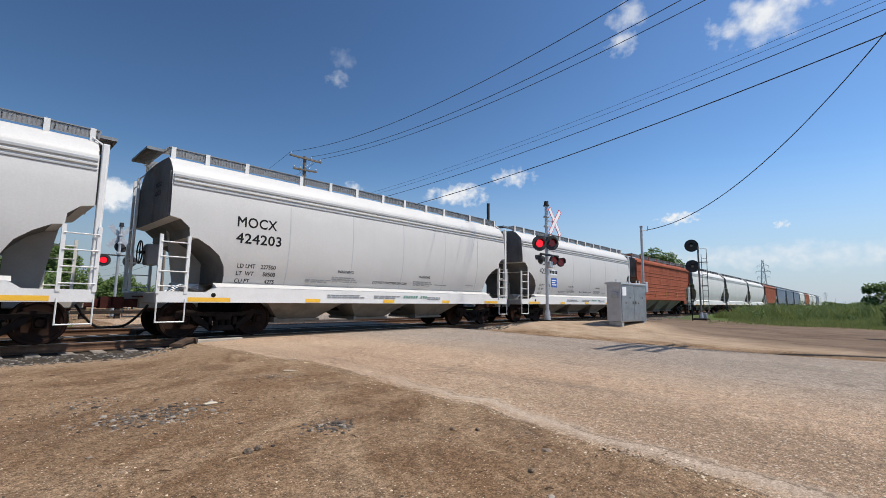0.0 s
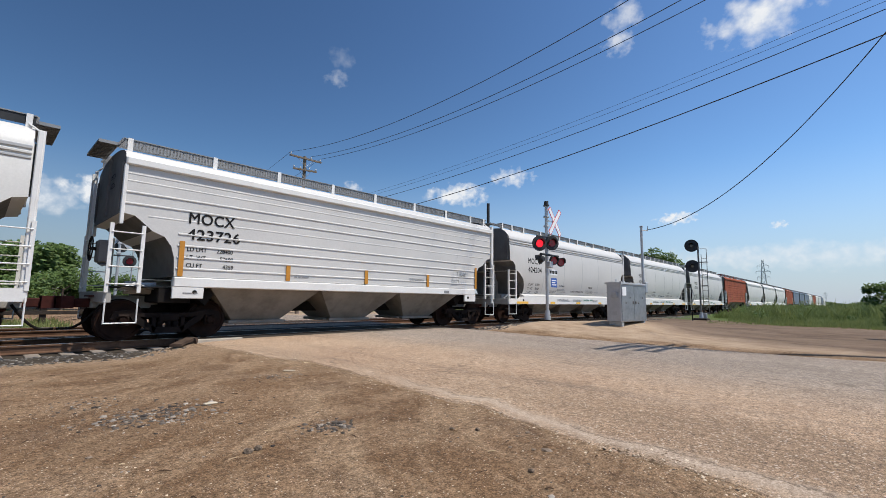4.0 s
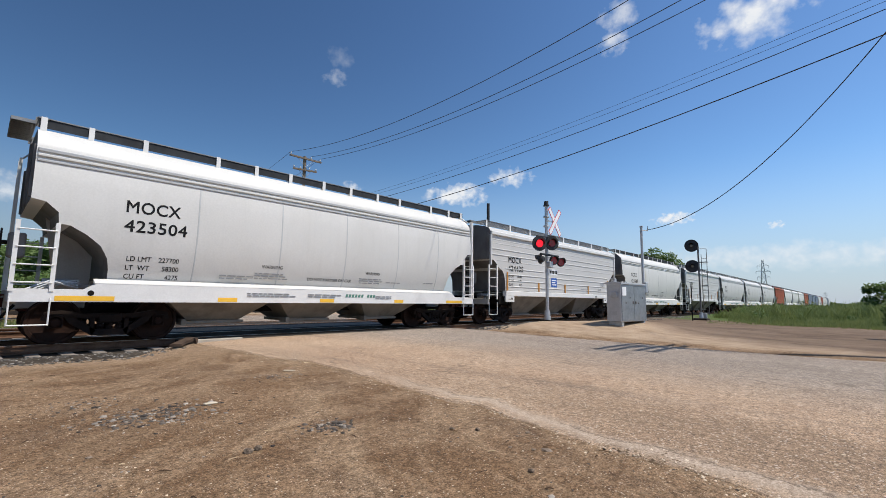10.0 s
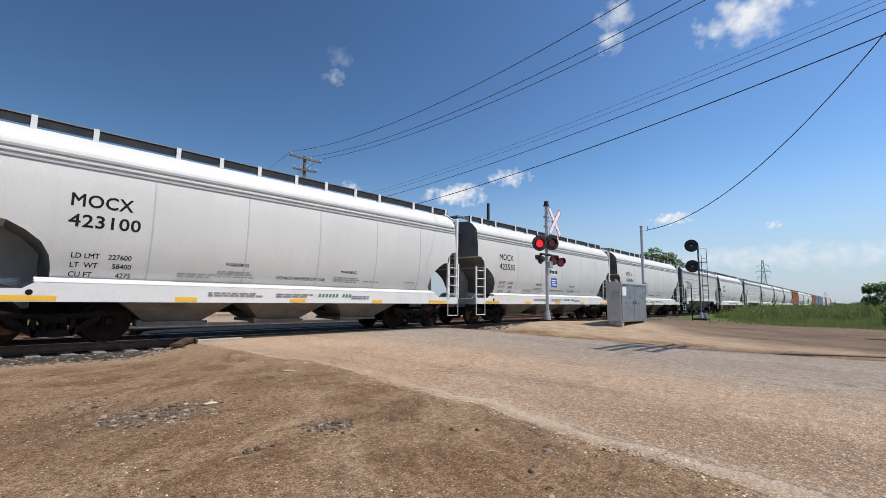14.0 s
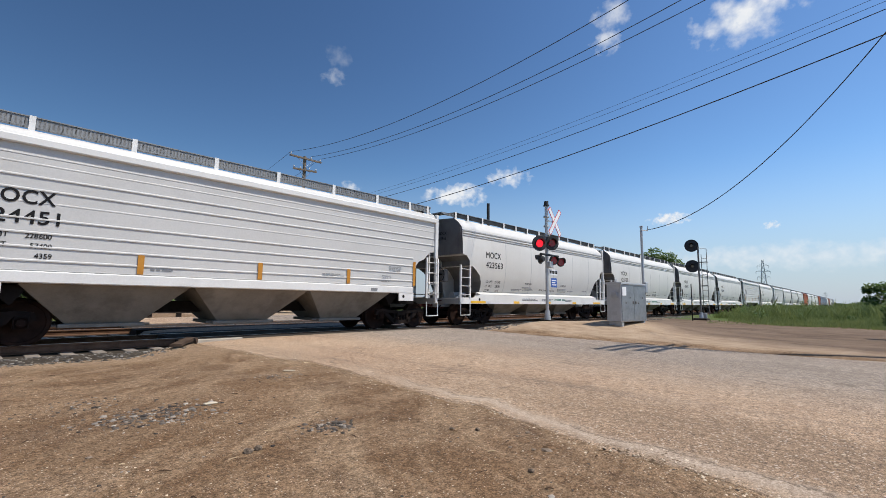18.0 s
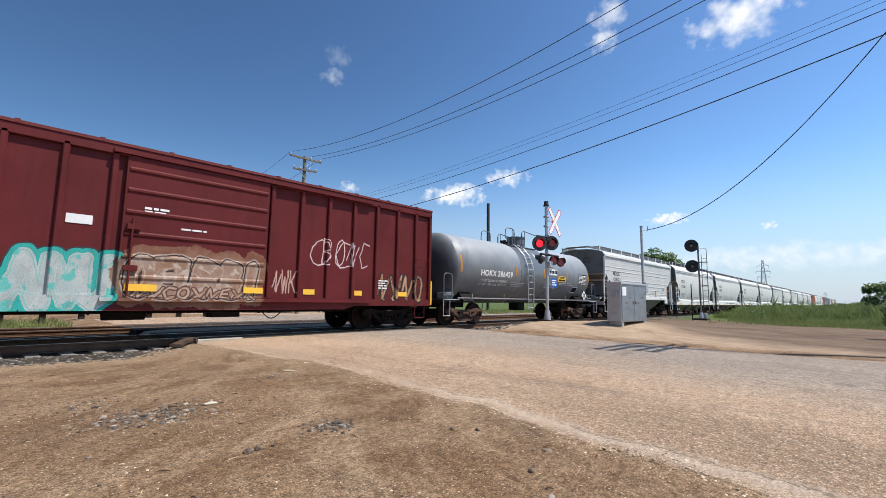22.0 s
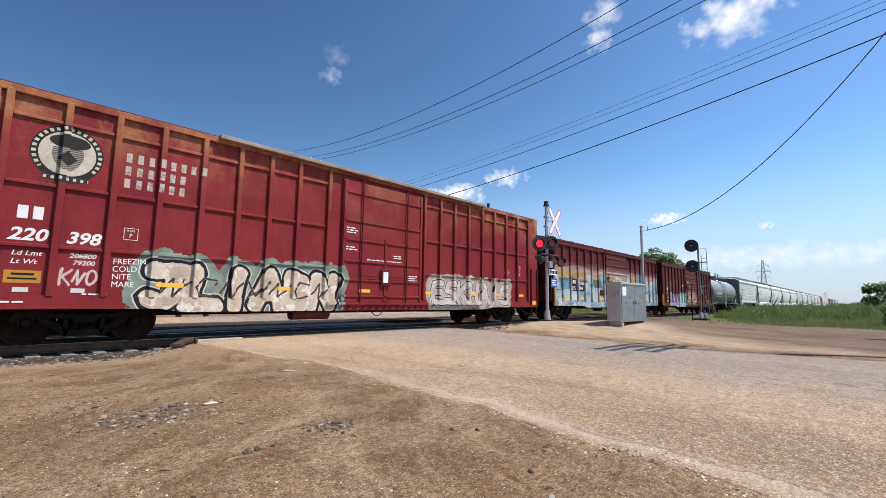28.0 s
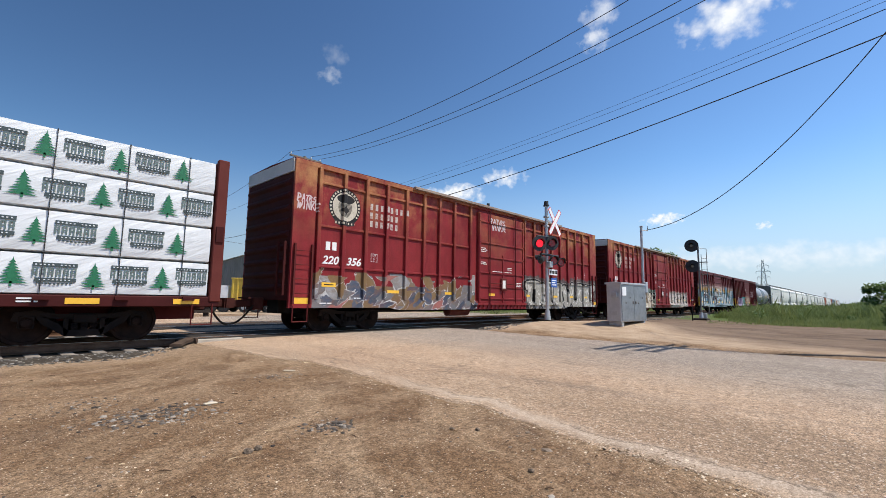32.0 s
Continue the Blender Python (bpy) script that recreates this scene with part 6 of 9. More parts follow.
def boxcar_paint(name, reds, fade, zones, fade_from=3.2, rough=0.55, dusk=False, crest_at=None, shards=()):
    """Red paint, bleached towards the roof; zones of spray paint: (x0, x1, z0, z1, letter shapes, half stroke, fill tones, outline, outline width, halo, ground tones)."""
    m, nt, b = shader(name)
    tc = nt.nodes.new("ShaderNodeTexCoord").outputs["Object"]
    sep = nt.nodes.new("ShaderNodeSeparateXYZ")
    nt.links.new(tc, sep.inputs[0])
    x, y, z = sep.outputs
    col = mix(nt, ramp(nt, noise_of(nt, 0.8, 5, 0.6, tc), 0.3, 0.7), reds[0], reds[1])
    run = ramp(nt, noise_of(nt, 2.4, 6, 0.65, tc, (2.5, 1.0, 0.22)), 0.5, 0.78)
    col = mix(nt, calc(nt, "MULTIPLY", run, 0.35), col, tuple(0.5 * v for v in reds[0]))
    if fade:
        hi = calc(nt, "MULTIPLY", calc(nt, "SUBTRACT", z, fade_from), 0.8, True)
        patch = ramp(nt, noise_of(nt, 1.3, 6, 0.65, tc, (1.0, 1.0, 0.7)), 0.45, 0.66)
        # bleached most towards the car's ends
        worn = calc(nt, "ADD", calc(nt, "MULTIPLY", calc(nt, "ABSOLUTE", calc(nt, "SUBTRACT", x, 9.0)), 0.085), 0.10, True)
        worn = calc(nt, "MULTIPLY", worn, calc(nt, "ADD", 1.0, calc(nt, "MULTIPLY", calc(nt, "MULTIPLY", calc(nt, "GREATER_THAN", x, 8.2), calc(nt, "LESS_THAN", x, 11.65)), -0.9)))
        col = mix(nt, calc(nt, "MULTIPLY", calc(nt, "MULTIPLY", patch, hi), worn), col, fade)
        proud = calc(nt, "LESS_THAN", y, -1.53)
        high = calc(nt, "MULTIPLY", calc(nt, "SUBTRACT", z, fade_from - 0.7), 0.45, True)
        col = mix(nt, calc(nt, "MULTIPLY", calc(nt, "MULTIPLY", proud, high), calc(nt, "MULTIPLY", ramp(nt, noise_of(nt, 0.7, 5, 0.6, tc), 0.42, 0.66), 0.5)), col, fade)
    if crest_at:
        col = painted_emblem(nt, tc, col, *crest_at)
        for z0, count in ((3.93, 8), (3.64, 6), (3.36, 6)):
            col = painted_bars(nt, tc, col, 2.72, z0, 0.20, count)
    if dusk:
        col = painted_dusk(nt, tc, col)
    side = calc(nt, "LESS_THAN", y, -1.35)
    tone = noise_of(nt, 1.9, 4, 0.6, tc)
    nz = node(nt, "ShaderNodeTexNoise", Scale=2.4, Detail=2.0)
    nt.links.new(tc, nz.inputs["Vector"])
    wave = nt.nodes.new("ShaderNodeVectorMath")
    wave.operation = "MULTIPLY_ADD"
    wave.inputs[1].default_value = (0.16, 0, 0.16)
    nt.links.new(nz.outputs["Color"], wave.inputs[0])
    shift = nt.nodes.new("ShaderNodeVectorMath")
    shift.operation = "MULTIPLY_ADD"
    shift.inputs[1].default_value, shift.inputs[2].default_value = (1, 0, 1), (-0.08, 0, -0.08)
    nt.links.new(tc, shift.inputs[0])
    nt.links.new(shift.outputs[0], wave.inputs[2])
    for row in shards:
        col = painted_shards(nt, tc, col, *row)
    for x0, x1, z0, z1, word, half, fills, outline, wide, halo, back in zones:
        d = stroke_distance(nt, wave.outputs[0], word, x0, x1, z0, z1)
        if back:
            wob = calc(nt, "MULTIPLY", calc(nt, "SUBTRACT", noise_of(nt, 2.2, 5, 0.6, tc), 0.5), 0.5)
            near = calc(nt, "LESS_THAN", calc(nt, "ADD", d, wob), half + wide + 0.20)
            col = mix(nt, calc(nt, "MULTIPLY", calc(nt, "MULTIPLY", near, side), 0.9), col, mix(nt, ramp(nt, tone, 0.42, 0.58), back[0], back[1]))
        if halo:
            col = mix(nt, calc(nt, "MULTIPLY", calc(nt, "MULTIPLY", calc(nt, "LESS_THAN", d, half + wide + 0.028), side), 0.9), col, halo)
        col = mix(nt, calc(nt, "MULTIPLY", calc(nt, "LESS_THAN", d, half + wide), side), col, outline)
        fill = mix(nt, ramp(nt, tone, 0.40, 0.62), fills[0], fills[1])
        fill = mix(nt, ramp(nt, noise_of(nt, 4.5, 3, 0.5, tc), 0.56, 0.60), fill, fills[2])
        col = mix(nt, calc(nt, "MULTIPLY", calc(nt, "LESS_THAN", d, half), side), col, fill)
        core = calc(nt, "LESS_THAN", calc(nt, "ABSOLUTE", calc(nt, "SUBTRACT", d, half * 0.72)), 0.012)
        col = mix(nt, calc(nt, "MULTIPLY", calc(nt, "MULTIPLY", core, side), 0.6), col, fills[2])
    if dusk:
        # the sliding door has scraped the spray paint off in bands
        door = calc(nt, "MULTIPLY", calc(nt, "MULTIPLY", calc(nt, "GREATER_THAN", x, 6.36), calc(nt, "LESS_THAN", x, 9.56)), calc(nt, "LESS_THAN", z, 2.75))
        bare = ramp(nt, noise_of(nt, 1.6, 6, 0.7, tc, (0.6, 1.0, 3.2)), 0.50, 0.58)
        col = mix(nt, calc(nt, "MULTIPLY", calc(nt, "MULTIPLY", door, bare), 0.85), col, mix(nt, tone, (0.085, 0.02, 0.017), (0.16, 0.06, 0.035)))
    # grime over paint and graffiti alike
    soil = ramp(nt, noise_of(nt, 3.1, 6, 0.7, tc, (1.0, 1.0, 0.45)), 0.48, 0.74)
    col = mix(nt, calc(nt, "MULTIPLY", soil, 0.28), col, (0.065, 0.024, 0.018))
    grain = noise_of(nt, 45, 3, 0.6, tc)
    col = grained(nt, col, ramp(nt, grain, 0.35, 0.65), 0.86, 1.14)
    nt.links.new(col, b.inputs["Base Color"])
    b.inputs["Roughness"].default_value = rough
    b.inputs["Specular IOR Level"].default_value = 0.16
    bump(nt, b, calc(nt, "ADD", grain, calc(nt, "MULTIPLY", noise_of(nt, 1.8, 4, 0.6, tc), 1.5)), 0.14, 0.008)
    return m


def box_ends(car, L, zb, zt, mat, dark, w=1.5):
    """Corrugated ends, roof hand holds and end ladders."""
    for x, s in ((0, -1), (L, 1)):
        # The end's shade is carried by the darker paint of this sheet.
        part("end_sheet", Geo().box(*sorted((x, x - s * 0.058)), -w + 0.01, w - 0.01, zb, zt), mat, car)
        g = Geo()
        z = zb + 0.25
        while z < zt - 0.3:
            g.prism([(x, -w + 0.12, z), (x + s * 0.07, -w + 0.16, z + 0.08), (x + s * 0.07, -w + 0.16, z + 0.13), (x, -w + 0.12, z + 0.21)], (0, 2 * w - 0.24, 0))
            z += 0.38
        part("end_corrugation", g, mat, car)
        g = ladder(-0.2, 0.2, 0, 0, 1.5, 4)
        part("end_ladder", g, mat, car, at=Matrix.Translation((x + s * 0.09, -s * -1.2 if s < 0 else -1.2, zb + 0.15)) @ Matrix.Rotation(radians(90), 4, "Z"))


def boxcar50(paint, label, strips, proud=0.0):
    L = 15.78
    car = thing("boxcar", label, "boxcar", "train cars")
    body = Geo().box(0.06, L - 0.06, -1.49, 1.49, 1.0, 4.22)
    part("body", body, paint, car)
    part("roof", Geo().loft([[(x, -1.60, 4.25), (x, -1.58, 4.32), (x, 0, 4.52), (x, 1.58, 4.32), (x, 1.60, 4.25)] for x in (0, L)]), MAT_BOXRED, car)
    for k in range(12):
        x = 0.7 + k * 1.3
        part("roof_rib", Geo().loft([[(x + a, -1.60, 4.27), (x + a, -1.58, 4.345), (x + a, 0, 4.545), (x + a, 1.58, 4.345), (x + a, 1.60, 4.27)] for a in (-0.04, 0.04)]), MAT_BOXRED, car)
    for s in (-1, 1):
        part("top_chord", Geo().box(0, L, *sorted((s * 1.48, s * 1.58)), 4.04, 4.26, 0.015), paint, car)
        part("bottom_chord", Geo().prism([(x, s * 1.47, z) for x, z in ((0.0, 1.02), (L, 1.02), (L, 0.80), (L - 3.3, 0.80), (L - 3.7, 0.70), (3.7, 0.70), (3.3, 0.80), (0, 0.80))], (0, s * 0.10, 0)), paint, car)
        for x in (0.0, 0.87, 1.74, 2.62, 3.50, 4.38, 5.28, 6.10, 9.62, 10.5, 11.4, 12.3, 13.2, 14.1, 14.95, L - 0.12):
            g = Geo().prism([(x, s * 1.47, 1.0), (x, s * 1.56, 1.0), (x + 0.02, s * 1.58, 1.0), (x + 0.10, s * 1.58, 1.0), (x + 0.12, s * 1.56, 1.0), (x + 0.12, s * 1.47, 1.0)], (0, 0, 3.1))
            part("side_post", g, paint, car)
        for x in (0.14, 14.98):
            w = 0.66
            for z in (1.25, 1.65, 2.05, 2.45):
                part("grab_iron", Geo().path([(x, s * 1.55, z), (x, s * 1.63, z), (x + w, s * 1.63, z), (x + w, s * 1.55, z)], 0.012, 6), MAT_BOXRED, car)
            part("step", step(x, x + 0.45, s * 1.58, 0.85, 0.38), MAT_BOXRED, car)
        # the sliding door
        door = part("door", Geo().box(6.36, 9.56, *sorted((s * 1.50, s * 1.60)), 0.98, 4.08, 0.012), paint, car, "sliding door with pressed panels")
        for z in (1.35, 1.80, 2.28, 2.76, 3.24, 3.70):
            part("door_rib", Geo().prism([(6.42, s * 1.59, z), (6.42, s * 1.63, z + 0.05), (6.42, s * 1.63, z + 0.09), (6.42, s * 1.59, z + 0.14)], (3.08, 0, 0)), paint, door)
        part("lock_rod", Geo().cyl((6.55, s * 1.66, 1.0), (6.55, s * 1.66, 2.7), 0.022, 8).box(6.45, 6.7, *sorted((s * 1.6, s * 1.68)), 1.55, 1.67).box(6.45, 6.7, *sorted((s * 1.6, s * 1.68)), 2.45, 2.57), MAT_BOXRED, door)
        part("door_track", Geo().box(6.1, 13.0, *sorted((s * 1.57, s * 1.66)), 0.90, 0.98), paint, car)
        part("door_rail", Geo().box(6.1, 13.0, *sorted((s * 1.57, s * 1.66)), 4.08, 4.16), paint, car)
        for x, w in strips:
            part("reflective_strip", Geo().box(x, x + w, *sorted((s * 1.595, s * 1.634) if 6.3 < x < 9.55 else (s * 1.494, s * (1.503 + proud))), 1.12, 1.27), MAT_YELLOW, car, "yellow reflective strip")
    part("corner_stripe", Geo().box(-0.01, 0.05, -1.60, -1.50, 0.84, 1.70), MAT_YELLOW, car, "yellow corner stripe")
    part("corner_stripe", Geo().box(L - 0.05, L + 0.01, -1.60, -1.50, 0.84, 1.70), MAT_YELLOW, car, "yellow corner stripe")
    part("underframe", Geo().box(0.3, L - 0.3, -0.3, 0.3, 0.62, 0.98).box(4.0, L - 4, -1.2, 1.2, 0.82, 0.98), MAT_BLACK, car)
    g = Geo().cyl((6.3, -0.8, 0.62), (7.1, -0.8, 0.62), 0.16, 12).box(8.5, 9.2, -1.0, -0.6, 0.5, 0.8)
    part("brake_gear", g, MAT_BLACK, car)
    for y in (-1.25, 1.25):
        part("brake_rod", Geo().cyl((3.0, y, 0.64), (L - 3.0, y, 0.64), 0.016, 6), MAT_BLACK, car)
        for x in (4.2, 6.0, 9.6, 11.4):
            part("rod_hanger", Geo().box(x - 0.02, x + 0.02, y - 0.02, y + 0.02, 0.60, 0.96), MAT_BLACK, car)
    sling = [(9.7 + 0.5 * u, -1.25, 0.62 - 0.16 * math.sin(math.pi * u)) for u in [i / 8 for i in range(9)]]
    part("hanging_chain", Geo().path(sling, 0.014, 5), MAT_BLACK, car)
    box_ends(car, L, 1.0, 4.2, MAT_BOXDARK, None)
    c = Vector((-0.30, -0.75, 2.5))
    ring = [c + Vector((0, 0.27 * math.cos(2 * math.pi * i / 20), 0.27 * math.sin(2 * math.pi * i / 20))) for i in range(21)]
    part("brake_wheel", Geo().path(ring, 0.016, 6).cyl(c, c + Vector((0.3, 0, 0)), 0.03, 8).cyl(ring[0], ring[10], 0.012, 6).cyl(ring[5], ring[15], 0.012, 6), MAT_BLACK, car, "black hand-brake wheel")
    couplers(car, L, 0.05)
    bogie(car, 1.55)
    bogie(car, L - 1.55)
    return car


def boxcar60(paint, label):
    L = 19.5
    car = thing("boxcar", label, "boxcar", "train cars")
    part("body", Geo().box(0.06, L - 0.06, -1.50, 1.50, 0.95, 4.98), paint, car)
    part("roof", Geo().loft([[(x, -1.56, 4.98), (x, -1.55, 5.03), (x, 0, 5.08), (x, 1.55, 5.03), (x, 1.56, 4.98)] for x in (0, L)]), MAT_BOXRED, car)
    for x in (0.0, L):
        part("end_cap", Geo().box(*((-0.03, 0.03) if x == 0 else (L - 0.03, L + 0.03)), -1.52, 1.52, 4.62, 5.0), MAT_CAPWHITE, car, "white painted strip across the top of the end")
    posts = (0.83, 1.70, 2.54, 3.40, 4.28, 5.14, 5.96, 6.80, 7.78, 11.80, 12.64, 13.45, 14.31, 15.19, 16.04, 16.92, 17.80, 18.72)
    for s in (-1, 1):
        part("top_chord", Geo().box(0, L, *sorted((s * 1.49, s * 1.575)), 4.86, 5.0, 0.01), paint, car)
        poly = ((0.0, 1.0), (L, 1.0), (L, 0.74), (L - 3.6, 0.74), (L - 4.0, 0.66), (4.0, 0.66), (3.6, 0.74), (0, 0.74))
        part("bottom_chord", Geo().prism([(x, s * 1.48, z) for x, z in poly], (0, s * 0.10, 0)), paint, car)
        part("corner_panel", Geo().box(0.0, 0.70, *sorted((s * 1.48, s * 1.572)), 0.95, 4.9, 0.01), paint, car)
        part("corner_panel", Geo().box(L - 0.70, L, *sorted((s * 1.48, s * 1.572)), 0.95, 4.9, 0.01), paint, car)
        for x in posts:
            part("side_post", Geo().box(x - 0.06, x + 0.06, *sorted((s * 1.49, s * 1.60)), 0.98, 4.9, 0.012), paint, car)
        spans = list(zip(posts, posts[1:]))
        for i, (a, b) in enumerate(spans):
            if b - a > 2:
                continue
            for z in (4.46, 3.16, 1.95):
                part("side_rail", Geo().box(a + 0.06, b - 0.06, *sorted((s * 1.49, s * 1.545)), z - 0.035, z + 0.035, 0.01), paint, car)
        door = part("door", Geo().box(8.25, 11.62, *sorted((s * 1.50, s * 1.60)), 0.92, 4.72, 0.01), paint, car, "plug door with locking rods")
        for z in (4.35, 3.45, 2.85, 2.18, 1.60, 1.10):
            part("door_rail", Geo().box(8.3, 11.57, *sorted((s * 1.595, s * 1.635)), z - 0.03, z + 0.03, 0.008), paint, door)
        for x in (8.32, 9.95, 11.55):
            part("door_stile", Geo().box(x - 0.05, x + 0.05, *sorted((s * 1.595, s * 1.635)), 0.95, 4.7 if x != 9.95 else 3.0, 0.008), paint, door)
        for x in (8.95, 10.85):
            part("lock_rod", Geo().cyl((x, s * 1.665, 0.9), (x, s * 1.665, 4.85), 0.024, 8), MAT_BOXRED, door)
        part("lock_gear", Geo().box(9.75, 10.15, *sorted((s * 1.63, s * 1.69)), 1.45, 2.0, 0.02).cyl((9.0, s * 1.67, 1.75), (10.85, s * 1.67, 1.75), 0.02, 8), MAT_BOXRED, door, "door lock with a white tag")
        part("lock_tag", Geo().box(9.82, 10.02, *sorted((s * 1.688, s * 1.697)), 1.55, 1.9), MAT_STENCIL, door)
        part("door_hood", Geo().box(4.55, 15.2, *sorted((s * 1.56, s * 1.70)), 4.95, 5.05, 0.01), MAT_HOOD, car, "pale edged door hood under the roof")
        part("door_track", Geo().box(7.8, 15.0, *sorted((s * 1.57, s * 1.66)), 0.84, 0.92), paint, car)
        for k in range(16):
            x = 8.0 + k * 0.28
            part("sill_tooth", Geo().prism([(x, s * 1.56, 0.68), (x + 0.13, s * 1.56, 0.68), (x + 0.20, s * 1.56, 0.84), (x + 0.07, s * 1.56, 0.84)], (0, s * 0.05, 0)), paint, car)
        for x in (0.12, L - 0.6):
            for z in (1.15, 1.55, 1.95, 2.35):
                part("grab_iron", Geo().path([(x, s * 1.56, z), (x, s * 1.64, z), (x + 0.48, s * 1.64, z), (x + 0.48, s * 1.56, z)], 0.014, 6), MAT_BOXRED, car)
            part("ladder_stile", Geo().box(x + 0.48, x + 0.53, *sorted((s * 1.57, s * 1.65)), 0.85, 2.55), MAT_BOXRED, car)
            part("ladder_stile", Geo().box(x - 0.05, x, *sorted((s * 1.57, s * 1.65)), 0.85, 2.55), MAT_BOXRED, car)
            part("step", step(x, x + 0.45, s * 1.58, 0.80, 0.36), MAT_BOXRED, car)
            part("end_stripe", Geo().box(x + 0.02, x + 0.46, *sorted((s * 1.575, s * 1.584)), 0.86, 1.03), MAT_YELLOW, car, "yellow reflective plate")
        for x, w in ((3.48, 0.56), (6.34, 0.48), (8.95, 0.42), (11.86, 0.42), (14.45, 0.48), (16.25, 0.42), (17.95, 0.42)):
            part("reflective_strip", Geo().box(x, x + w, *sorted((s * 1.494, s * 1.503) if not 8.2 < x < 11 else (s * 1.598, s * 1.606)), 1.22, 1.32), MAT_YELLOW, car, "yellow reflective strip")
    part("underframe", Geo().box(0.3, L - 0.3, -0.35, 0.35, 0.55, 0.95).box(4.2, L - 4.2, -1.2, 1.2, 0.80, 0.95), MAT_BLACK, car)
    part("brake_tank", Geo().cyl((7.0, -1.0, 0.58), (8.2, -1.0, 0.58), 0.19, 16), MAT_REDPART, car, "dark red air reservoir")
    for y in (-1.25, 1.25):
        part("brake_rod", Geo().cyl((3.0, y, 0.64), (L - 3.0, y, 0.64), 0.016, 6), MAT_BLACK, car)
        for x in (4.2, 6.0, 9.6, 11.4):
            part("rod_hanger", Geo().box(x - 0.02, x + 0.02, y - 0.02, y + 0.02, 0.60, 0.96), MAT_BLACK, car)
    sling = [(9.7 + 0.5 * u, -1.25, 0.62 - 0.16 * math.sin(math.pi * u)) for u in [i / 8 for i in range(9)]]
    part("hanging_chain", Geo().path(sling, 0.014, 5), MAT_BLACK, car)
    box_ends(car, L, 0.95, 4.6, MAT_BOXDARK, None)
    couplers(car, L, 0.45)
    hose = [(L - 0.1 + 2.4 * u, -0.55, 0.62 - 0.28 * math.sin(math.pi * u)) for u in [i / 12 for i in range(13)]]
    part("brake_hose", Geo().path(hose, 0.03, 8), MAT_BLACK, car)
    bogie(car, 2.35)
    bogie(car, L - 2.35)
    return car


MAT_DIMSTENCIL = surface("dim_white_stencil", (0.30, 0.30, 0.29), (0.42, 0.42, 0.41), 8, 0.6, 0, bumpy=0)
MAT_BOXRED = surface("oxide_red_paint", (0.080, 0.012, 0.0115), (0.125, 0.022, 0.020), 1.2, 0.72, 0, 30, 0.1)
# Dark oxide red; shade of boxcar ends and lumber deck is in its tone.
MAT_BOXDARK = surface("dark_shaded_oxide", (0.038, 0.0065, 0.006), (0.068, 0.012, 0.011), 1.2, 0.7, 0, 30, 0.15)
MAT_CAPWHITE = surface("chalky_white_paint", (0.50, 0.49, 0.47), (0.62, 0.61, 0.58), 2, 0.7, 0, 30, 0.1)
MAT_ALUPAINT = surface("pale_sprayed_plate", (0.38, 0.39, 0.40), (0.46, 0.47, 0.48), 2, 0.5, 0, 30, 0.1, dirt=(0.40, 0.38, 0.36))
MAT_SCRAPE = surface("scraped_rust", (0.16, 0.06, 0.035), (0.42, 0.36, 0.32), 3, 0.7, 0, 30, 0.2)
MAT_HOOD = surface("bleached_hood", (0.20, 0.125, 0.09), (0.36, 0.28, 0.22), 2, 0.6, 0, 30, 0.1)
RED50 = ((0.088, 0.0115, 0.012), (0.125, 0.019, 0.0195))
RED60 = ((0.172, 0.015, 0.0185), (0.245, 0.027, 0.030))
BLACK = (0.015, 0.015, 0.018)
CREAM = ((0.56, 0.48, 0.38), (0.44, 0.34, 0.25), (0.66, 0.61, 0.54))
PINK = ((0.56, 0.44, 0.44), (0.50, 0.36, 0.36), (0.60, 0.50, 0.50))
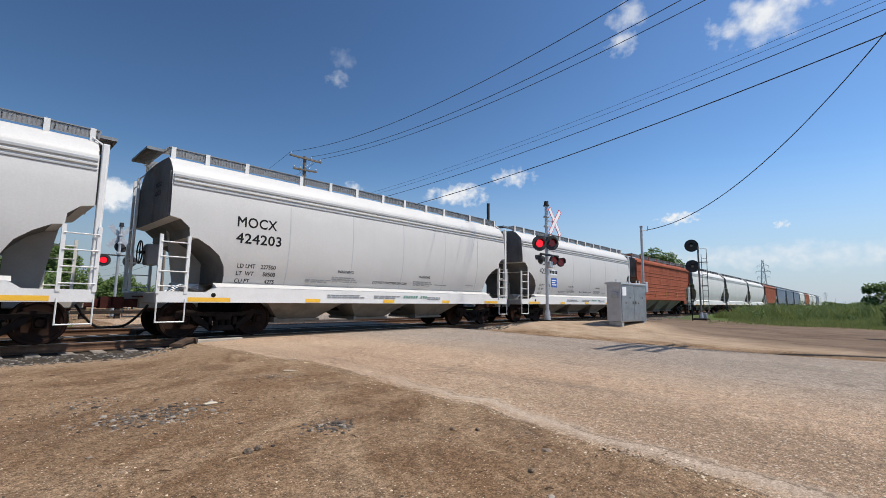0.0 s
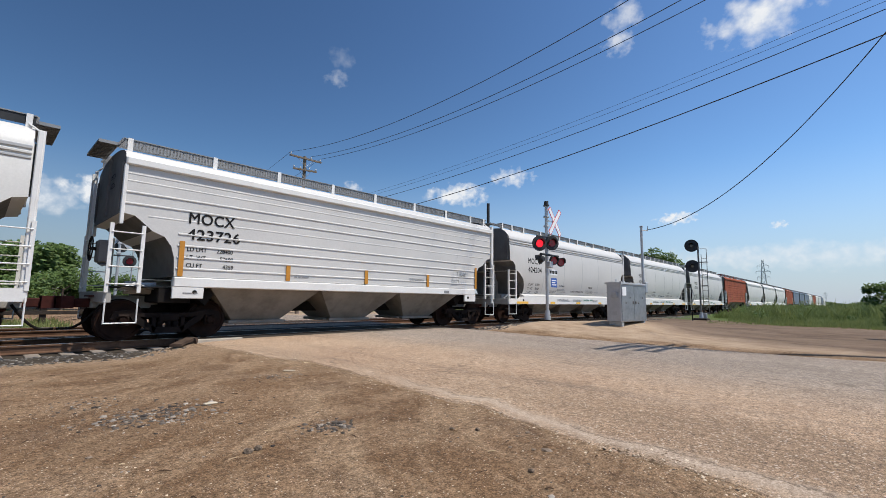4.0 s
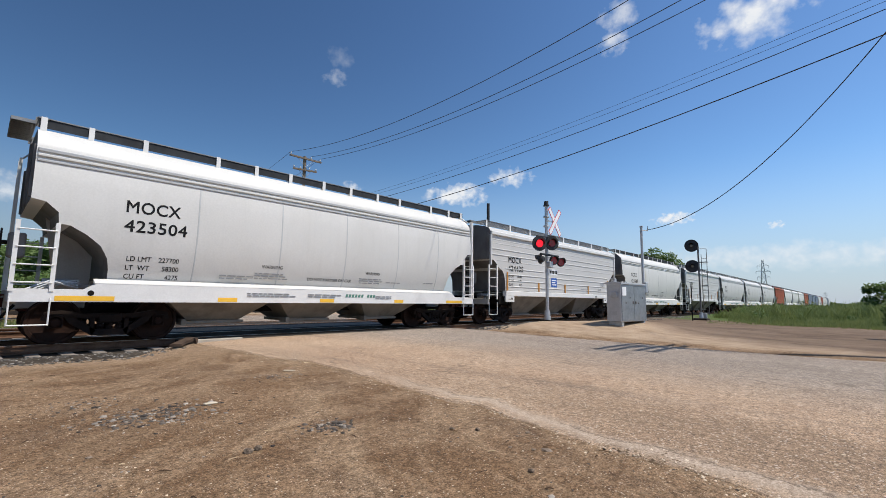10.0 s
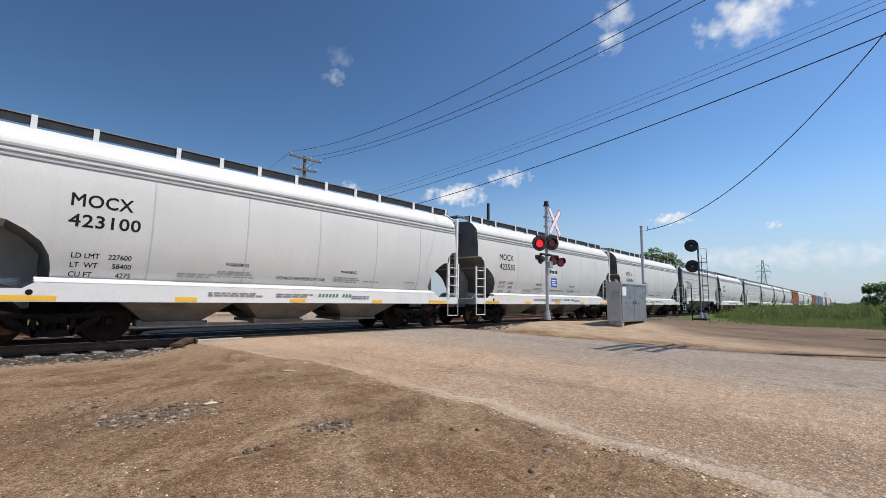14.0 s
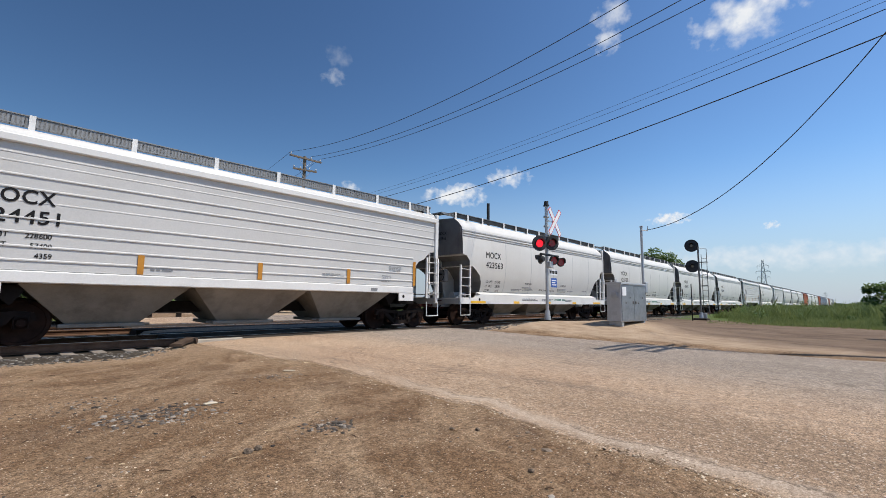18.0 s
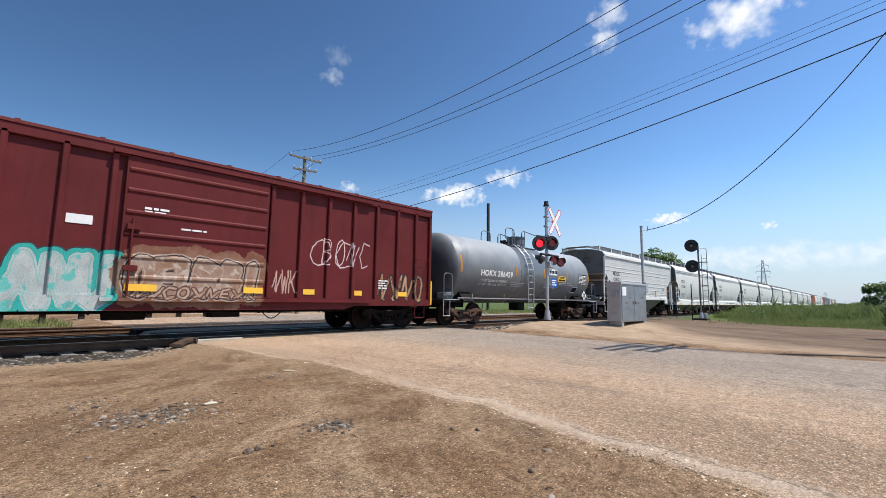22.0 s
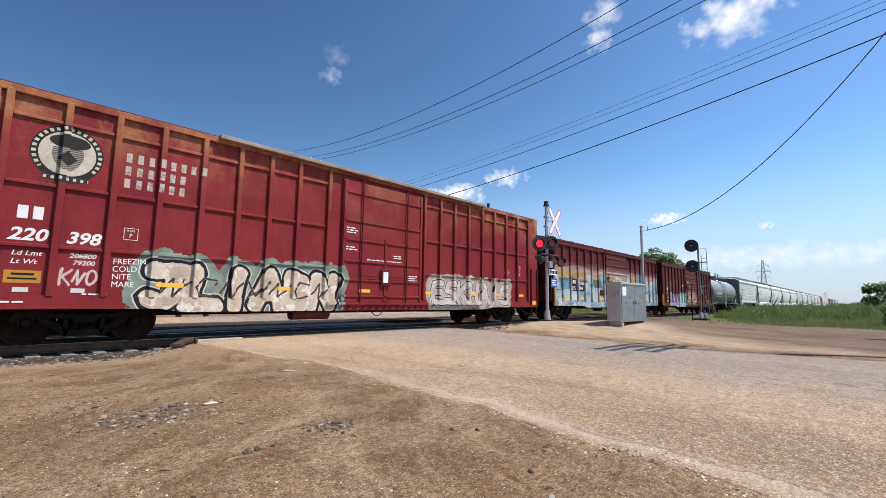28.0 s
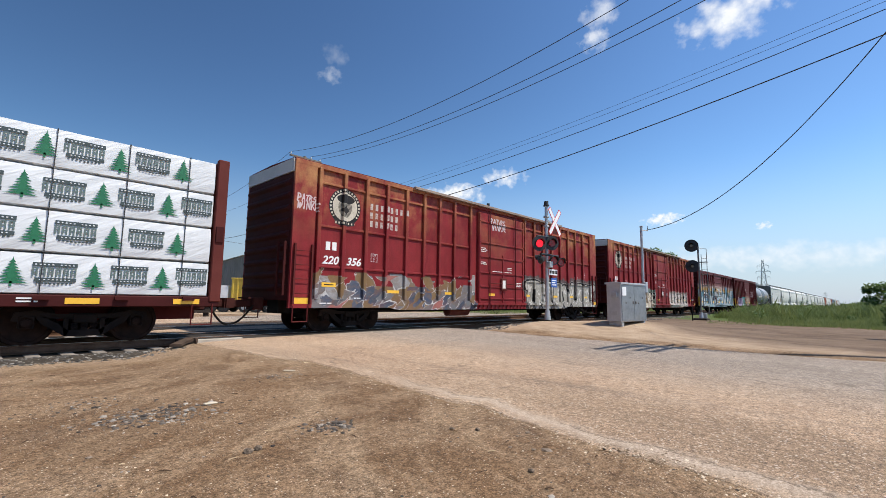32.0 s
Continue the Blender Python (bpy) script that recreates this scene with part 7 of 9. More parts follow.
PAINT_M = boxcar_paint("oxide_red_with_lilac_and_cyan_graffiti", RED50, None,
                       [(1.80, 4.50, 0.86, 1.66, "soxba", 0.165, ((0.27, 0.20, 0.30), (0.34, 0.265, 0.37), (0.44, 0.37, 0.47)), (0.022, 0.013, 0.028), 0.075, None, None),
                        (4.60, 6.25, 0.84, 1.72, "anu", 0.160, ((0.34, 0.40, 0.39), (0.43, 0.46, 0.45), (0.12, 0.42, 0.38)), (0.035, 0.34, 0.30), 0.090, (0.03, 0.05, 0.06), None),
                        (6.50, 9.40, 1.10, 1.78, "oeurbi", 0.145, ((0.25, 0.14, 0.09), (0.33, 0.24, 0.19), (0.42, 0.34, 0.28)), (0.045, 0.03, 0.027), 0.030, (0.36, 0.29, 0.24), ((0.17, 0.075, 0.045), (0.24, 0.13, 0.085))),
                        (6.60, 9.30, 0.98, 1.20, "zxcoxzexk", 0.022, ((0.50, 0.42, 0.34), (0.40, 0.30, 0.22), (0.30, 0.18, 0.12)), (0.10, 0.05, 0.04), 0.03, None, None),
                        (0.75, 3.60, 2.34, 2.80, "zxnzkz", 0.14, ((0.17, 0.045, 0.020), (0.10, 0.035, 0.024), (0.040, 0.028, 0.024)), (0.050, 0.034, 0.03), 0.03, None, ((0.13, 0.030, 0.018), (0.05, 0.022, 0.018))),
                        (10.75, 12.4, 1.95, 2.75, "oc", 0.008, PINK, (0.28, 0.14, 0.14), 0.006, None, None),
                        (11.2, 13.0, 2.0, 2.80, "bozc", 0.008, PINK, (0.28, 0.14, 0.14), 0.006, None, None),
                        (9.8, 10.5, 1.15, 1.75, "zwk", 0.012, ((0.42, 0.26, 0.20), (0.36, 0.20, 0.16), (0.42, 0.30, 0.26)), (0.16, 0.05, 0.04), 0.010, None, None),
                        (13.3, 15.4, 0.98, 1.85, "zxzo", 0.045, ((0.34, 0.20, 0.10), (0.46, 0.32, 0.20), (0.16, 0.07, 0.05)), (0.03, 0.02, 0.02), 0.05, None, None)])
PAINT_N = boxcar_paint("oxide_red_with_white_and_blue_graffiti", RED50, None, [], dusk=True,
                       shards=[(-0.2, 15.9, 2.36, 1.35, 1.15, 0.45, ((0, (0.45, 0.46, 0.47)), (0.45, (0.52, 0.53, 0.53)), (0.76, (0.24, 0.36, 0.43)), (0.90, (0.10, 0.25, 0.34))), (0.10, 0.29, 0.38), 0.075),
                               (-0.2, 15.9, 1.15, 1.2, 1.9, -0.6, ((0, (0.44, 0.45, 0.46)), (0.50, (0.50, 0.51, 0.51)), (0.74, (0.20, 0.35, 0.43)), (0.90, (0.08, 0.20, 0.28))), (0.10, 0.26, 0.34), 0.06)])
TAN = (0.46, 0.235, 0.095)
PAINT_O = boxcar_paint("red_with_cream_and_black_graffiti", RED60, TAN,
                       [(3.20, 8.05, 0.80, 1.60, "jliabn", 0.185, CREAM, BLACK, 0.075, (0.55, 0.55, 0.50), ((0.22, 0.31, 0.25), (0.15, 0.22, 0.18))),
                        (3.5, 7.9, 1.00, 1.45, "zczxzcz", 0.018, ((0.05, 0.04, 0.04), (0.10, 0.08, 0.07), (0.04, 0.03, 0.03)), (0.30, 0.22, 0.18), 0.012, None, None),
                        (1.78, 2.42, 1.22, 1.52, "kzo", 0.016, PINK, (0.34, 0.12, 0.12), 0.008, None, None),
                        (12.15, 17.1, 0.92, 1.66, "eskhais", 0.105, ((0.56, 0.46, 0.40), (0.48, 0.40, 0.38), (0.64, 0.60, 0.57)), BLACK, 0.035, (0.60, 0.56, 0.52), ((0.36, 0.30, 0.25), (0.46, 0.41, 0.36)))], fade_from=3.5, crest_at=(1.75, 3.85))
PAINT_P = boxcar_paint("red_with_brown_blue_and_silver_graffiti", RED60, TAN,
                       [(11.75, 19.1, 0.84, 1.80, "tribxune", 0.215, ((0.33, 0.315, 0.275), (0.25, 0.235, 0.205), (0.54, 0.52, 0.48)), (0.012, 0.012, 0.012), 0.075, (0.30, 0.29, 0.27), ((0.05, 0.048, 0.048), (0.16, 0.145, 0.135))),
                        (9.05, 10.15, 4.32, 4.56, "patxrs", 0.009, ((0.6, 0.58, 0.56), (0.55, 0.5, 0.5), (0.6, 0.6, 0.6)), (0.42, 0.2, 0.2), 0.008, None, None),
                        (9.15, 10.20, 4.06, 4.30, "winkxe", 0.010, ((0.6, 0.58, 0.56), (0.55, 0.5, 0.5), (0.6, 0.6, 0.6)), (0.42, 0.2, 0.2), 0.008, None, None),
                        (0.08, 0.72, 3.80, 4.00, "patrs", 0.012, PINK, (0.4, 0.2, 0.2), 0.006, None, None),
                        (0.10, 0.80, 3.56, 3.78, "winke", 0.013, PINK, (0.4, 0.2, 0.2), 0.006, None, None)], fade_from=3.0, crest_at=(1.75, 3.85),
                       shards=[(0.70, 8.15, 1.72, 0.75, 1.7, 0.5, ((0, (0.20, 0.13, 0.062)), (0.40, (0.17, 0.17, 0.175)), (0.60, (0.065, 0.09, 0.135)), (0.86, (0.30, 0.30, 0.30))), (0.50, 0.50, 0.49), 0.035),
                               (0.70, 8.15, 1.30, 1.3, 2.9, -0.9, ((0, (0.19, 0.125, 0.065)), (0.40, (0.15, 0.155, 0.165)), (0.62, (0.055, 0.075, 0.11)), (0.90, (0.36, 0.13, 0.12))), (0.58, 0.58, 0.57), 0.035)])


def word_bars(car, x, z, h, widths, mat=None, y=-1.502, name="name_marking"):
    g = Geo()
    for w in widths:
        if w > 0:
            g.box(x, x + w, y - 0.005, y + 0.003, z, z + h)
        x += abs(w) + h * 0.28
    part(name, g, mat or MAT_STENCIL, car, "plain bars in place of a company name")


def marks60(car, a, b):
    word_bars(car, 1.12, 2.46, 0.25, [0.15, 0.15])
    part("car_number", lettering(a, 0.33, MAT_STENCIL, 1.12, 0.009, 1.0, 0.22), None, car, "white car number " + a + " " + b, at=pose(1.02, -1.503, 2.05))
    part("car_number", lettering(b, 0.33, MAT_STENCIL, 1.10, 0.009, 1.0, 0.22), None, car, at=pose(1.86, -1.503, 2.05))
    if b == "398":
        part("weight_marks", lettering("Ld Lmt", 0.13, MAT_STENCIL, 1.15, 0.001, 1.0, 0.22), None, car, at=pose(1.10, -1.503, 1.76))
        part("weight_marks", lettering("Lt Wt", 0.13, MAT_STENCIL, 1.15, 0.001, 1.0, 0.22), None, car, at=pose(1.10, -1.503, 1.60))
        for i, word in enumerate(("FREEZIN", "COLD", "NITE", "MARE")):
            part("scrawl", lettering(word, 0.17, MAT_STENCIL, 0.95), None, car, "white hand-painted word", at=pose(2.66, -1.503, 1.68 - 0.16 * i, 0, -3 + i, 0))
        part("weight_marks", lettering("206800", 0.13, MAT_STENCIL, 1.1, 0.001, 1.0, 0.22), None, car, at=pose(1.94, -1.503, 1.76))
        part("weight_marks", lettering("79200", 0.13, MAT_STENCIL, 1.1, 0.001, 1.0, 0.22), None, car, at=pose(2.0, -1.503, 1.62))
        plate = part("notice_plate", Geo().box(1.04, 1.56, -1.506, -1.496, 1.23, 1.47), MAT_ORANGE, car, "orange notice plate with dark bars")
        part("plate_bar", Geo().box(1.14, 1.46, -1.509, -1.505, 1.38, 1.42).box(1.10, 1.50, -1.509, -1.505, 1.30, 1.33), MAT_INK, plate)
    else:
        plate = part("notice_plate", Geo().box(1.04, 1.52, -1.506, -1.496, 1.36, 1.49), MAT_YELLOW, car, "yellow notice plate with dark bars")
        part("plate_bar", Geo().box(1.12, 1.44, -1.509, -1.505, 1.41, 1.44), MAT_INK, plate)
    for x in (1.18, 2.02) if b == "398" else ():
        part("reflector_patch", Geo().box(x, x + 0.22, -1.506, -1.496, 1.06, 1.15), MAT_CAPWHITE, car, "small white reflector")
    g = Geo()
    for x, z, n in ((16.85, 2.35, 3), (17.75, 2.6, 8), (8.4, 3.2, 3), (8.4, 2.6, 2), (10.3, 2.45, 2), (11.0, 1.8, 3), (2.2, 1.02, 2), (0.95, 0.86, 1)):
        y = -1.606 if 8.2 < x < 11.6 else (-1.583 if z < 0.9 else -1.503)
        bars(g, x, x + (0.42 if n < 8 else 0.36), y, z, n, 0.032, 0.04, int(x * 7))
    bars(g, 9.2, 11.0, -1.606, 2.25, 1, 0.03, 0.05, 3)
    tagged(part("small_print", g, MAT_STENCIL, car), kind="stuff")
    part("plate_frame", Geo().box(2.80, 3.06, -1.506, -1.499, 2.47, 2.48).box(2.80, 3.06, -1.506, -1.499, 2.22, 2.23).box(2.80, 2.81, -1.506, -1.499, 2.22, 2.48).box(3.05, 3.06, -1.506, -1.499, 2.22, 2.48), MAT_STENCIL, car)
    part("plate_mark", lettering("PLATE", 0.06, MAT_STENCIL, 0.9), None, car, at=pose(2.85, -1.503, 2.40))
    part("plate_mark", lettering("F", 0.13, MAT_STENCIL, 1.0), None, car, at=pose(2.90, -1.503, 2.27))


def marks50(car, a, b, x=1.02, z=1.72, patch=False):
    if patch:
        for x0, x1, z0, z1 in ((1.87, 2.60, 1.62, 2.31), (2.75, 3.49, 1.62, 1.97), (5.42, 6.08, 1.42, 1.76)):
            part("number_panel", Geo().box(x0, x1, -1.502, -1.488, z0, z1), MAT_BOXDARK, car, "dark red panel left clear of spray paint")
        for x0, x1, z0, z1 in ((1.02, 1.70, 1.05, 1.66), (4.52, 5.24, 1.02, 1.60), (10.7, 11.35, 1.05, 1.60), (13.45, 14.0, 1.05, 1.55)):
            plate = part("cover_plate", Geo().box(x0, x1, -1.515, -1.488, z0, z1, 0.006), MAT_ALUPAINT, car, "pale sprayed cover plate")
            part("plate_lip", Geo().box(x0 - 0.02, x1 + 0.02, -1.525, -1.49, z1 - 0.005, z1 + 0.035, 0.006), MAT_ALUPAINT, plate)
        word_bars(car, 2.08, 2.02, 0.20, [0.13, 0.13], y=-1.508)
        part("car_number", lettering(a, 0.28, MAT_STENCIL, 1.05, 0.004), None, car, "white car number " + a + " " + b, at=pose(1.95, -1.507, 1.68))
        part("car_number", lettering(b, 0.28, MAT_STENCIL, 1.05, 0.004), None, car, at=pose(2.82, -1.507, 1.70))
        # bare scraped strips across the door
        for z in (1.30, 1.75, 2.22, 2.68):
            part("scraped_strip", Geo().box(6.46, 9.45, -1.634, -1.626, z + 0.11, z + 0.135), MAT_SCRAPE, car, "rust-brown scraped strip")
    else:
        word_bars(car, x + 0.03, z + 0.36, 0.22, [0.14, 0.14])
        part("car_number", lettering(a, 0.31, MAT_STENCIL, 1.05, 0.004), None, car, "white car number " + a + " " + b, at=pose(x, -1.503, z))
        part("car_number", lettering(b, 0.31, MAT_STENCIL, 1.05, 0.004), None, car, at=pose(x + 0.92, -1.503, z))
    g = Geo()
    if not patch:
        for i, word in enumerate(("LD LMT", "LT WT")):
            part("weight_marks", lettering(word, 0.11, MAT_STENCIL, 1.1, 0.001), None, car, at=pose(1.20, -1.503, 1.46 - 0.15 * i))
    if patch:
        bars(g, 5.45, 6.05, -1.503, 2.78, 2, 0.05, 0.04, 5)
    else:
        part("paper_label", Geo().box(5.45, 5.88, -1.503, -1.487, 2.47, 2.66), MAT_STENCIL, car, "blank white paper label")
        bars(g, 6.75, 7.3, -1.606, 2.93, 2, 0.05, 0.03, 9)
    bars(g, 7.5, 8.1, -1.606, 2.55, 1, 0.04, 0.04, 5)
    bars(g, 13.4, 13.8, -1.503, 1.6, 4, 0.04, 0.04, 6)
    tagged(part("small_print", g, MAT_STENCIL, car), kind="stuff")


# -- lumber car --
def lumber_car():
    L = 22.0
    car = thing("lumber_car", "dark red bulkhead flat car for lumber", "flat car", "train cars")
    # The shade on the deck is put in by its dark paint.
    part("deck", Geo().box(0, L, -1.5, 1.5, 0.78, 1.02, 0.02), MAT_BOXDARK, car)
    part("center_sill", Geo().box(0.2, L - 0.2, -0.4, 0.4, 0.45, 0.8), MAT_BOXRED, car)
    for x0, x1 in ((0.0, 0.22), (L - 0.22, L)):
        b = part("bulkhead", Geo().box(x0, x1, -1.5, 1.5, 1.0, 4.42, 0.03), MAT_LUMBERRED, car, "dark red end bulkhead")
        for s in (-1, 1):
            part("bulkhead_post", Geo().box(x0 - 0.02, x1 + 0.02, *sorted((s * 1.38, s * 1.53)), 0.9, 4.45, 0.02), MAT_LUMBERRED, b)
            part("bulkhead_bracket", Geo().box(x0 + 0.02, x1 - 0.02, *sorted((s * 1.53, s * 1.56)), 2.35, 2.75, 0.008), MAT_BOXDARK, b)
    part("center_beam", Geo().box(0.3, L - 0.3, -0.06, 0.06, 1.0, 4.3), MAT_BOXRED, car)
    for k in range(17):
        part("strap_pocket", Geo().box(0.7 + 1.28 * k, 0.95 + 1.28 * k, -1.56, -1.48, 0.92, 1.0), MAT_BOXDARK, car)
    for x in (L - 4.6, L - 2.9, L - 1.0, 1.0, 5, 9):
        part("reflective_strip", Geo().box(x, x + 0.55, -1.512, -1.50, 0.84, 0.96), MAT_YELLOW, car, "yellow reflective strip")
    g = Geo()
    bars(g, L - 3.6, L - 3.2, -1.506, 0.93, 2, 0.03, 0.03, 2)
    tagged(part("small_print", g, MAT_STENCIL, car), kind="stuff")
    for s, x in ((-1, 0.15), (1, L - 0.6)):
        part("step", step(x, x + 0.45, -1.5, 0.85, 0.36), MAT_BOXRED, car)
    couplers(car, L, 0.15)
    bogie(car, 2.5)
    bogie(car, L - 2.5)
    return car


MAT_LUMBERRED = surface("dull_red_paint", (0.095, 0.020, 0.016), (0.135, 0.034, 0.027), 1.2, 0.72, 0, 30, 0.1)


def wrap_material():
    """White sheeting pulled into slanting folds."""
    m, nt, b = shader("white_lumber_wrap")
    tc = nt.nodes.new("ShaderNodeTexCoord").outputs["Object"]
    bend = nt.nodes.new("ShaderNodeMapping")
    bend.inputs["Rotation"].default_value = (0, radians(28), 0)
    nt.links.new(tc, bend.inputs[0])
    fold = noise_of(nt, 1.5, 4, 0.5, bend.outputs[0], (0.5, 1.0, 2.6))
    crease = noise_of(nt, 2.6, 3, 0.5, bend.outputs[0], (0.4, 1.0, 2.2))
    sharp = calc(nt, "ABSOLUTE", calc(nt, "SUBTRACT", crease, 0.5))
    col = mix(nt, ramp(nt, fold, 0.35, 0.65), (0.60, 0.61, 0.615), (0.68, 0.69, 0.69))
    nt.links.new(col, b.inputs["Base Color"])
    b.inputs["Roughness"].default_value = 0.45
    bump(nt, b, calc(nt, "ADD", calc(nt, "MULTIPLY", sharp, -1.0), fold), 0.55, 0.06)
    return m


MAT_WRAP = wrap_material()
MAT_PRINTGREY = surface("grey_green_print", (0.09, 0.13, 0.12), (0.13, 0.17, 0.16), 8, 0.5, bumpy=0)
MAT_PINE = surface("green_print", (0.010, 0.12, 0.05), (0.02, 0.17, 0.075), 8, 0.5, bumpy=0)
MAT_PRINT = surface("charcoal_print", (0.035, 0.05, 0.05), (0.06, 0.08, 0.08), 8, 0.5, bumpy=0)


def pine_shape(x, z, h, y):
    """A printed fir: ragged boughs on both sides of a short trunk."""
    rnd = random.Random(int(x * 37 + z * 11))
    left, right = [], []
    n = 8
    for k in range(n):
        t = k / n
        zb = z + h * (0.14 + 0.80 * t)
        w = h * (0.37 * (1 - t) + 0.045)
        for side, pts in ((-1, left), (1, right)):
            wj = w * rnd.uniform(0.78, 1.15)
            pts.append((x + side * wj, y, zb - h * 0.045))
            pts.append((x + side * wj * 0.24, y, zb + h * 0.040))
    g = Geo()
    for k in range(2 * n - 1):
        g.prism([left[k], right[k], right[k + 1], left[k + 1]], (0, -0.003, 0))
    g.prism([left[-1], right[-1], (x, y, z + h)], (0, -0.003, 0))
    g.box(x - 0.018, x + 0.018, y - 0.003, y, z, z + h * 0.16)
    return g


def print_shape(x, z, y):
    """Name print as plain shapes: a dark band above, a dark band below and a thin flourish."""
    g = Geo()
    g.box(x - 0.345, x + 0.325, y - 0.003, y, z + 0.120, z + 0.200)
    g.box(x - 0.30, x + 0.32, y - 0.003, y, z - 0.170, z - 0.095)
    for k in range(9):
        g.box(x - 0.27 + 0.062 * k, x - 0.235 + 0.062 * k, y - 0.003, y, z - 0.232 + 0.006 * abs(k - 4), z - 0.200 + 0.006 * abs(k - 4))
    return g


def print_letters(x, z, y):
    """A row of letter-high blocks, each two strokes under a bar."""
    g = Geo()
    for k in range(6):
        a, b, t = x - 0.345 + 0.115 * k, x - 0.262 + 0.115 * k, 0.027
        z0, z1 = z - 0.075, z + 0.102
        g.box(a, a + t, y - 0.003, y, z0, z1).box(b - t, b, y - 0.003, y, z0, z1)
        g.box(a + t, b - t, y - 0.003, y, z1 - t, z1).box(a + t, b - t, y - 0.003, y, z0 + 0.07, z0 + 0.07 + t)
    return g


def print_pale(x, z, y):
    g = Geo()
    for k in range(10):
        if k != 5:
            g.box(x - 0.312 + 0.062 * k, x - 0.284 + 0.062 * k, y - 0.006, y - 0.003, z + 0.150, z + 0.172)
    for k in range(8):
        g.box(x - 0.232 + 0.062 * k, x - 0.206 + 0.062 * k, y - 0.006, y - 0.003, z - 0.142, z - 0.122)
    return g


def lumber_load(car_length, s0):
    """Four layers of wrapped bundles; each bundle is a thing of its own that rides on the car."""
    out = []
    rows = ((1.03, 1.82), (1.85, 2.68), (2.71, 3.52), (3.55, 4.34))
    rnd = random.Random(12)
    x_end = car_length - 0.27
    for k in range(4):
        for i, (z0, z1) in enumerate(rows):
            b1, b0 = x_end - 4.9 * k - 0.02, x_end - 4.9 * (k + 1)
            if b0 < 0.4:
                continue
            w = b1 - b0
            ob = thing("lumber_bundle", "bundle of lumber in white printed wrap under straps", "lumber bundle", "lumber bundles on the flat car")
            g = Geo()
            n = 26
            ring = []
            for q in range(n + 1):
                xx = w * q / n
                r = []
                for (yy, zz) in ((-1.46, 0.02), (-1.475, 0.2 * (z1 - z0)), (-1.475, 0.5 * (z1 - z0)), (-1.475, 0.8 * (z1 - z0)), (-1.45, (z1 - z0) - 0.01), (-0.08, z1 - z0), (-0.08, 0.0), (-1.40, 0.0)):
                    j = 0.016 * noise.noise((xx * 2.2 + k * 9, yy * 3 + i * 5, zz * 2.5)) if yy < -1.44 else 0
                    r.append((xx, yy + j, zz))
                ring.append(r)
            g.loft(ring)
            part("wrap", g, MAT_WRAP, ob, smooth=True)
            for q, xx in enumerate((0.65, 1.88, 3.10, 4.30)):
                part("strap", Geo().box(xx - 0.008, xx + 0.008, -1.495, -1.482, 0, z1 - z0).box(xx - 0.008, xx + 0.008, -1.49, -0.1, z1 - z0, z1 - z0 + 0.005), MAT_CABLE, ob)
            shift = 0.25 * (i % 2) + 0.1
            for q in range(4):
                xx = 0.15 + shift + 1.22 * q
                if xx < w - 0.25:
                    part("printed_tree", pine_shape(xx, 0.13 + rnd.uniform(-0.03, 0.03), 0.56, -1.488), MAT_PINE, ob)
                if xx + 0.6 < w - 0.35:
                    tilt = rnd.uniform(-0.03, 0.03)
                    part("printed_band", print_shape(xx + 0.62, 0.43 + tilt, -1.488), MAT_PRINT, ob)
                    part("printed_row", print_letters(xx + 0.62, 0.43 + tilt, -1.488), MAT_PRINTGREY, ob)
                    part("printed_dots", print_pale(xx + 0.62, 0.43 + tilt, -1.488), MAT_WRAP, ob)
            out.append((ob, s0 + b0, z0))
    return out


# ---- the train: place of each car's rear end along the track at the start ----
moving = []


def ride(car, s):
    car.matrix_basis = pose(s, TRACK, 0)
    moving.append((car, s, 0.0))
    return car


round_a = hopper_round(MAT_WHITE, toe=False)
round_b = hopper_round(MAT_WHITE2)
ribbed = hopper_ribbed(MAT_RIBBED)
DATA_R = {"424203": ("227500", "58500", "4275"), "424204": ("227900", "58100", "4275"), "423089": ("227400", "58600", "4275"), "423504": ("227700", "58300", "4275"),
          "423555": ("227600", "58400", "4275"), "423100": ("227600", "58400", "4275"), "423563": ("227500", "58500", "4275")}


def another(car):
    c = copy_thing(car, pose(0, 0, 0))
    for o in c.children_recursive:
        if o.name.startswith("wheelset"):
            rolling.append(o)
    return c


for kind, number, s in (("a", "", 17.42), ("a", "424203", 2.87), ("a", "424204", -11.60), ("r", "423726", -26.05), ("b", "423089", -40.61), ("r", "424435", -55.04), ("b", "423504", -69.47),
                        ("b", "423555", -83.90), ("b", "423100", -98.39), ("b", "423563", -112.86), ("r", "424451", -127.47)):
    src = {"a": round_a, "b": round_b, "r": ribbed}[kind]
    if src in [m[0] for m in moving]:
        car = another(src)
    else:
        car = src
    ride(car, s)
for (car, s, _), number in zip(list(moving), ("423216", "424203", "424204", "423726", "423089", "424435", "423504", "423555", "423100", "423563", "424451")):
    if number in ("423726", "424435", "424451"):
        stencils_ribbed(car, number, {"424435": ("228300", "57700", "4359"), "424451": ("228600", "57400", "4359")}.get(number, ("228400", "57600", "4359")))
    else:
        stencils_round(car, number, DATA_R.get(number, ("227500", "58500", "4275")))
stain = Geo().loft([[(a, -(profile_y(z, ROUND_PROFILE) + 0.006), z) for a in (4.28, 4.325)] for z in (1.36, 1.55, 1.8, 2.1, 2.45, 2.85, 3.2, 3.5, 3.6)], caps=False, closed=False)
part("rust_stain", stain, surface("tan_rust_run", (0.42, 0.33, 0.19), (0.56, 0.50, 0.38), 3, 0.6), moving[4][0], "tan rust run down the side")
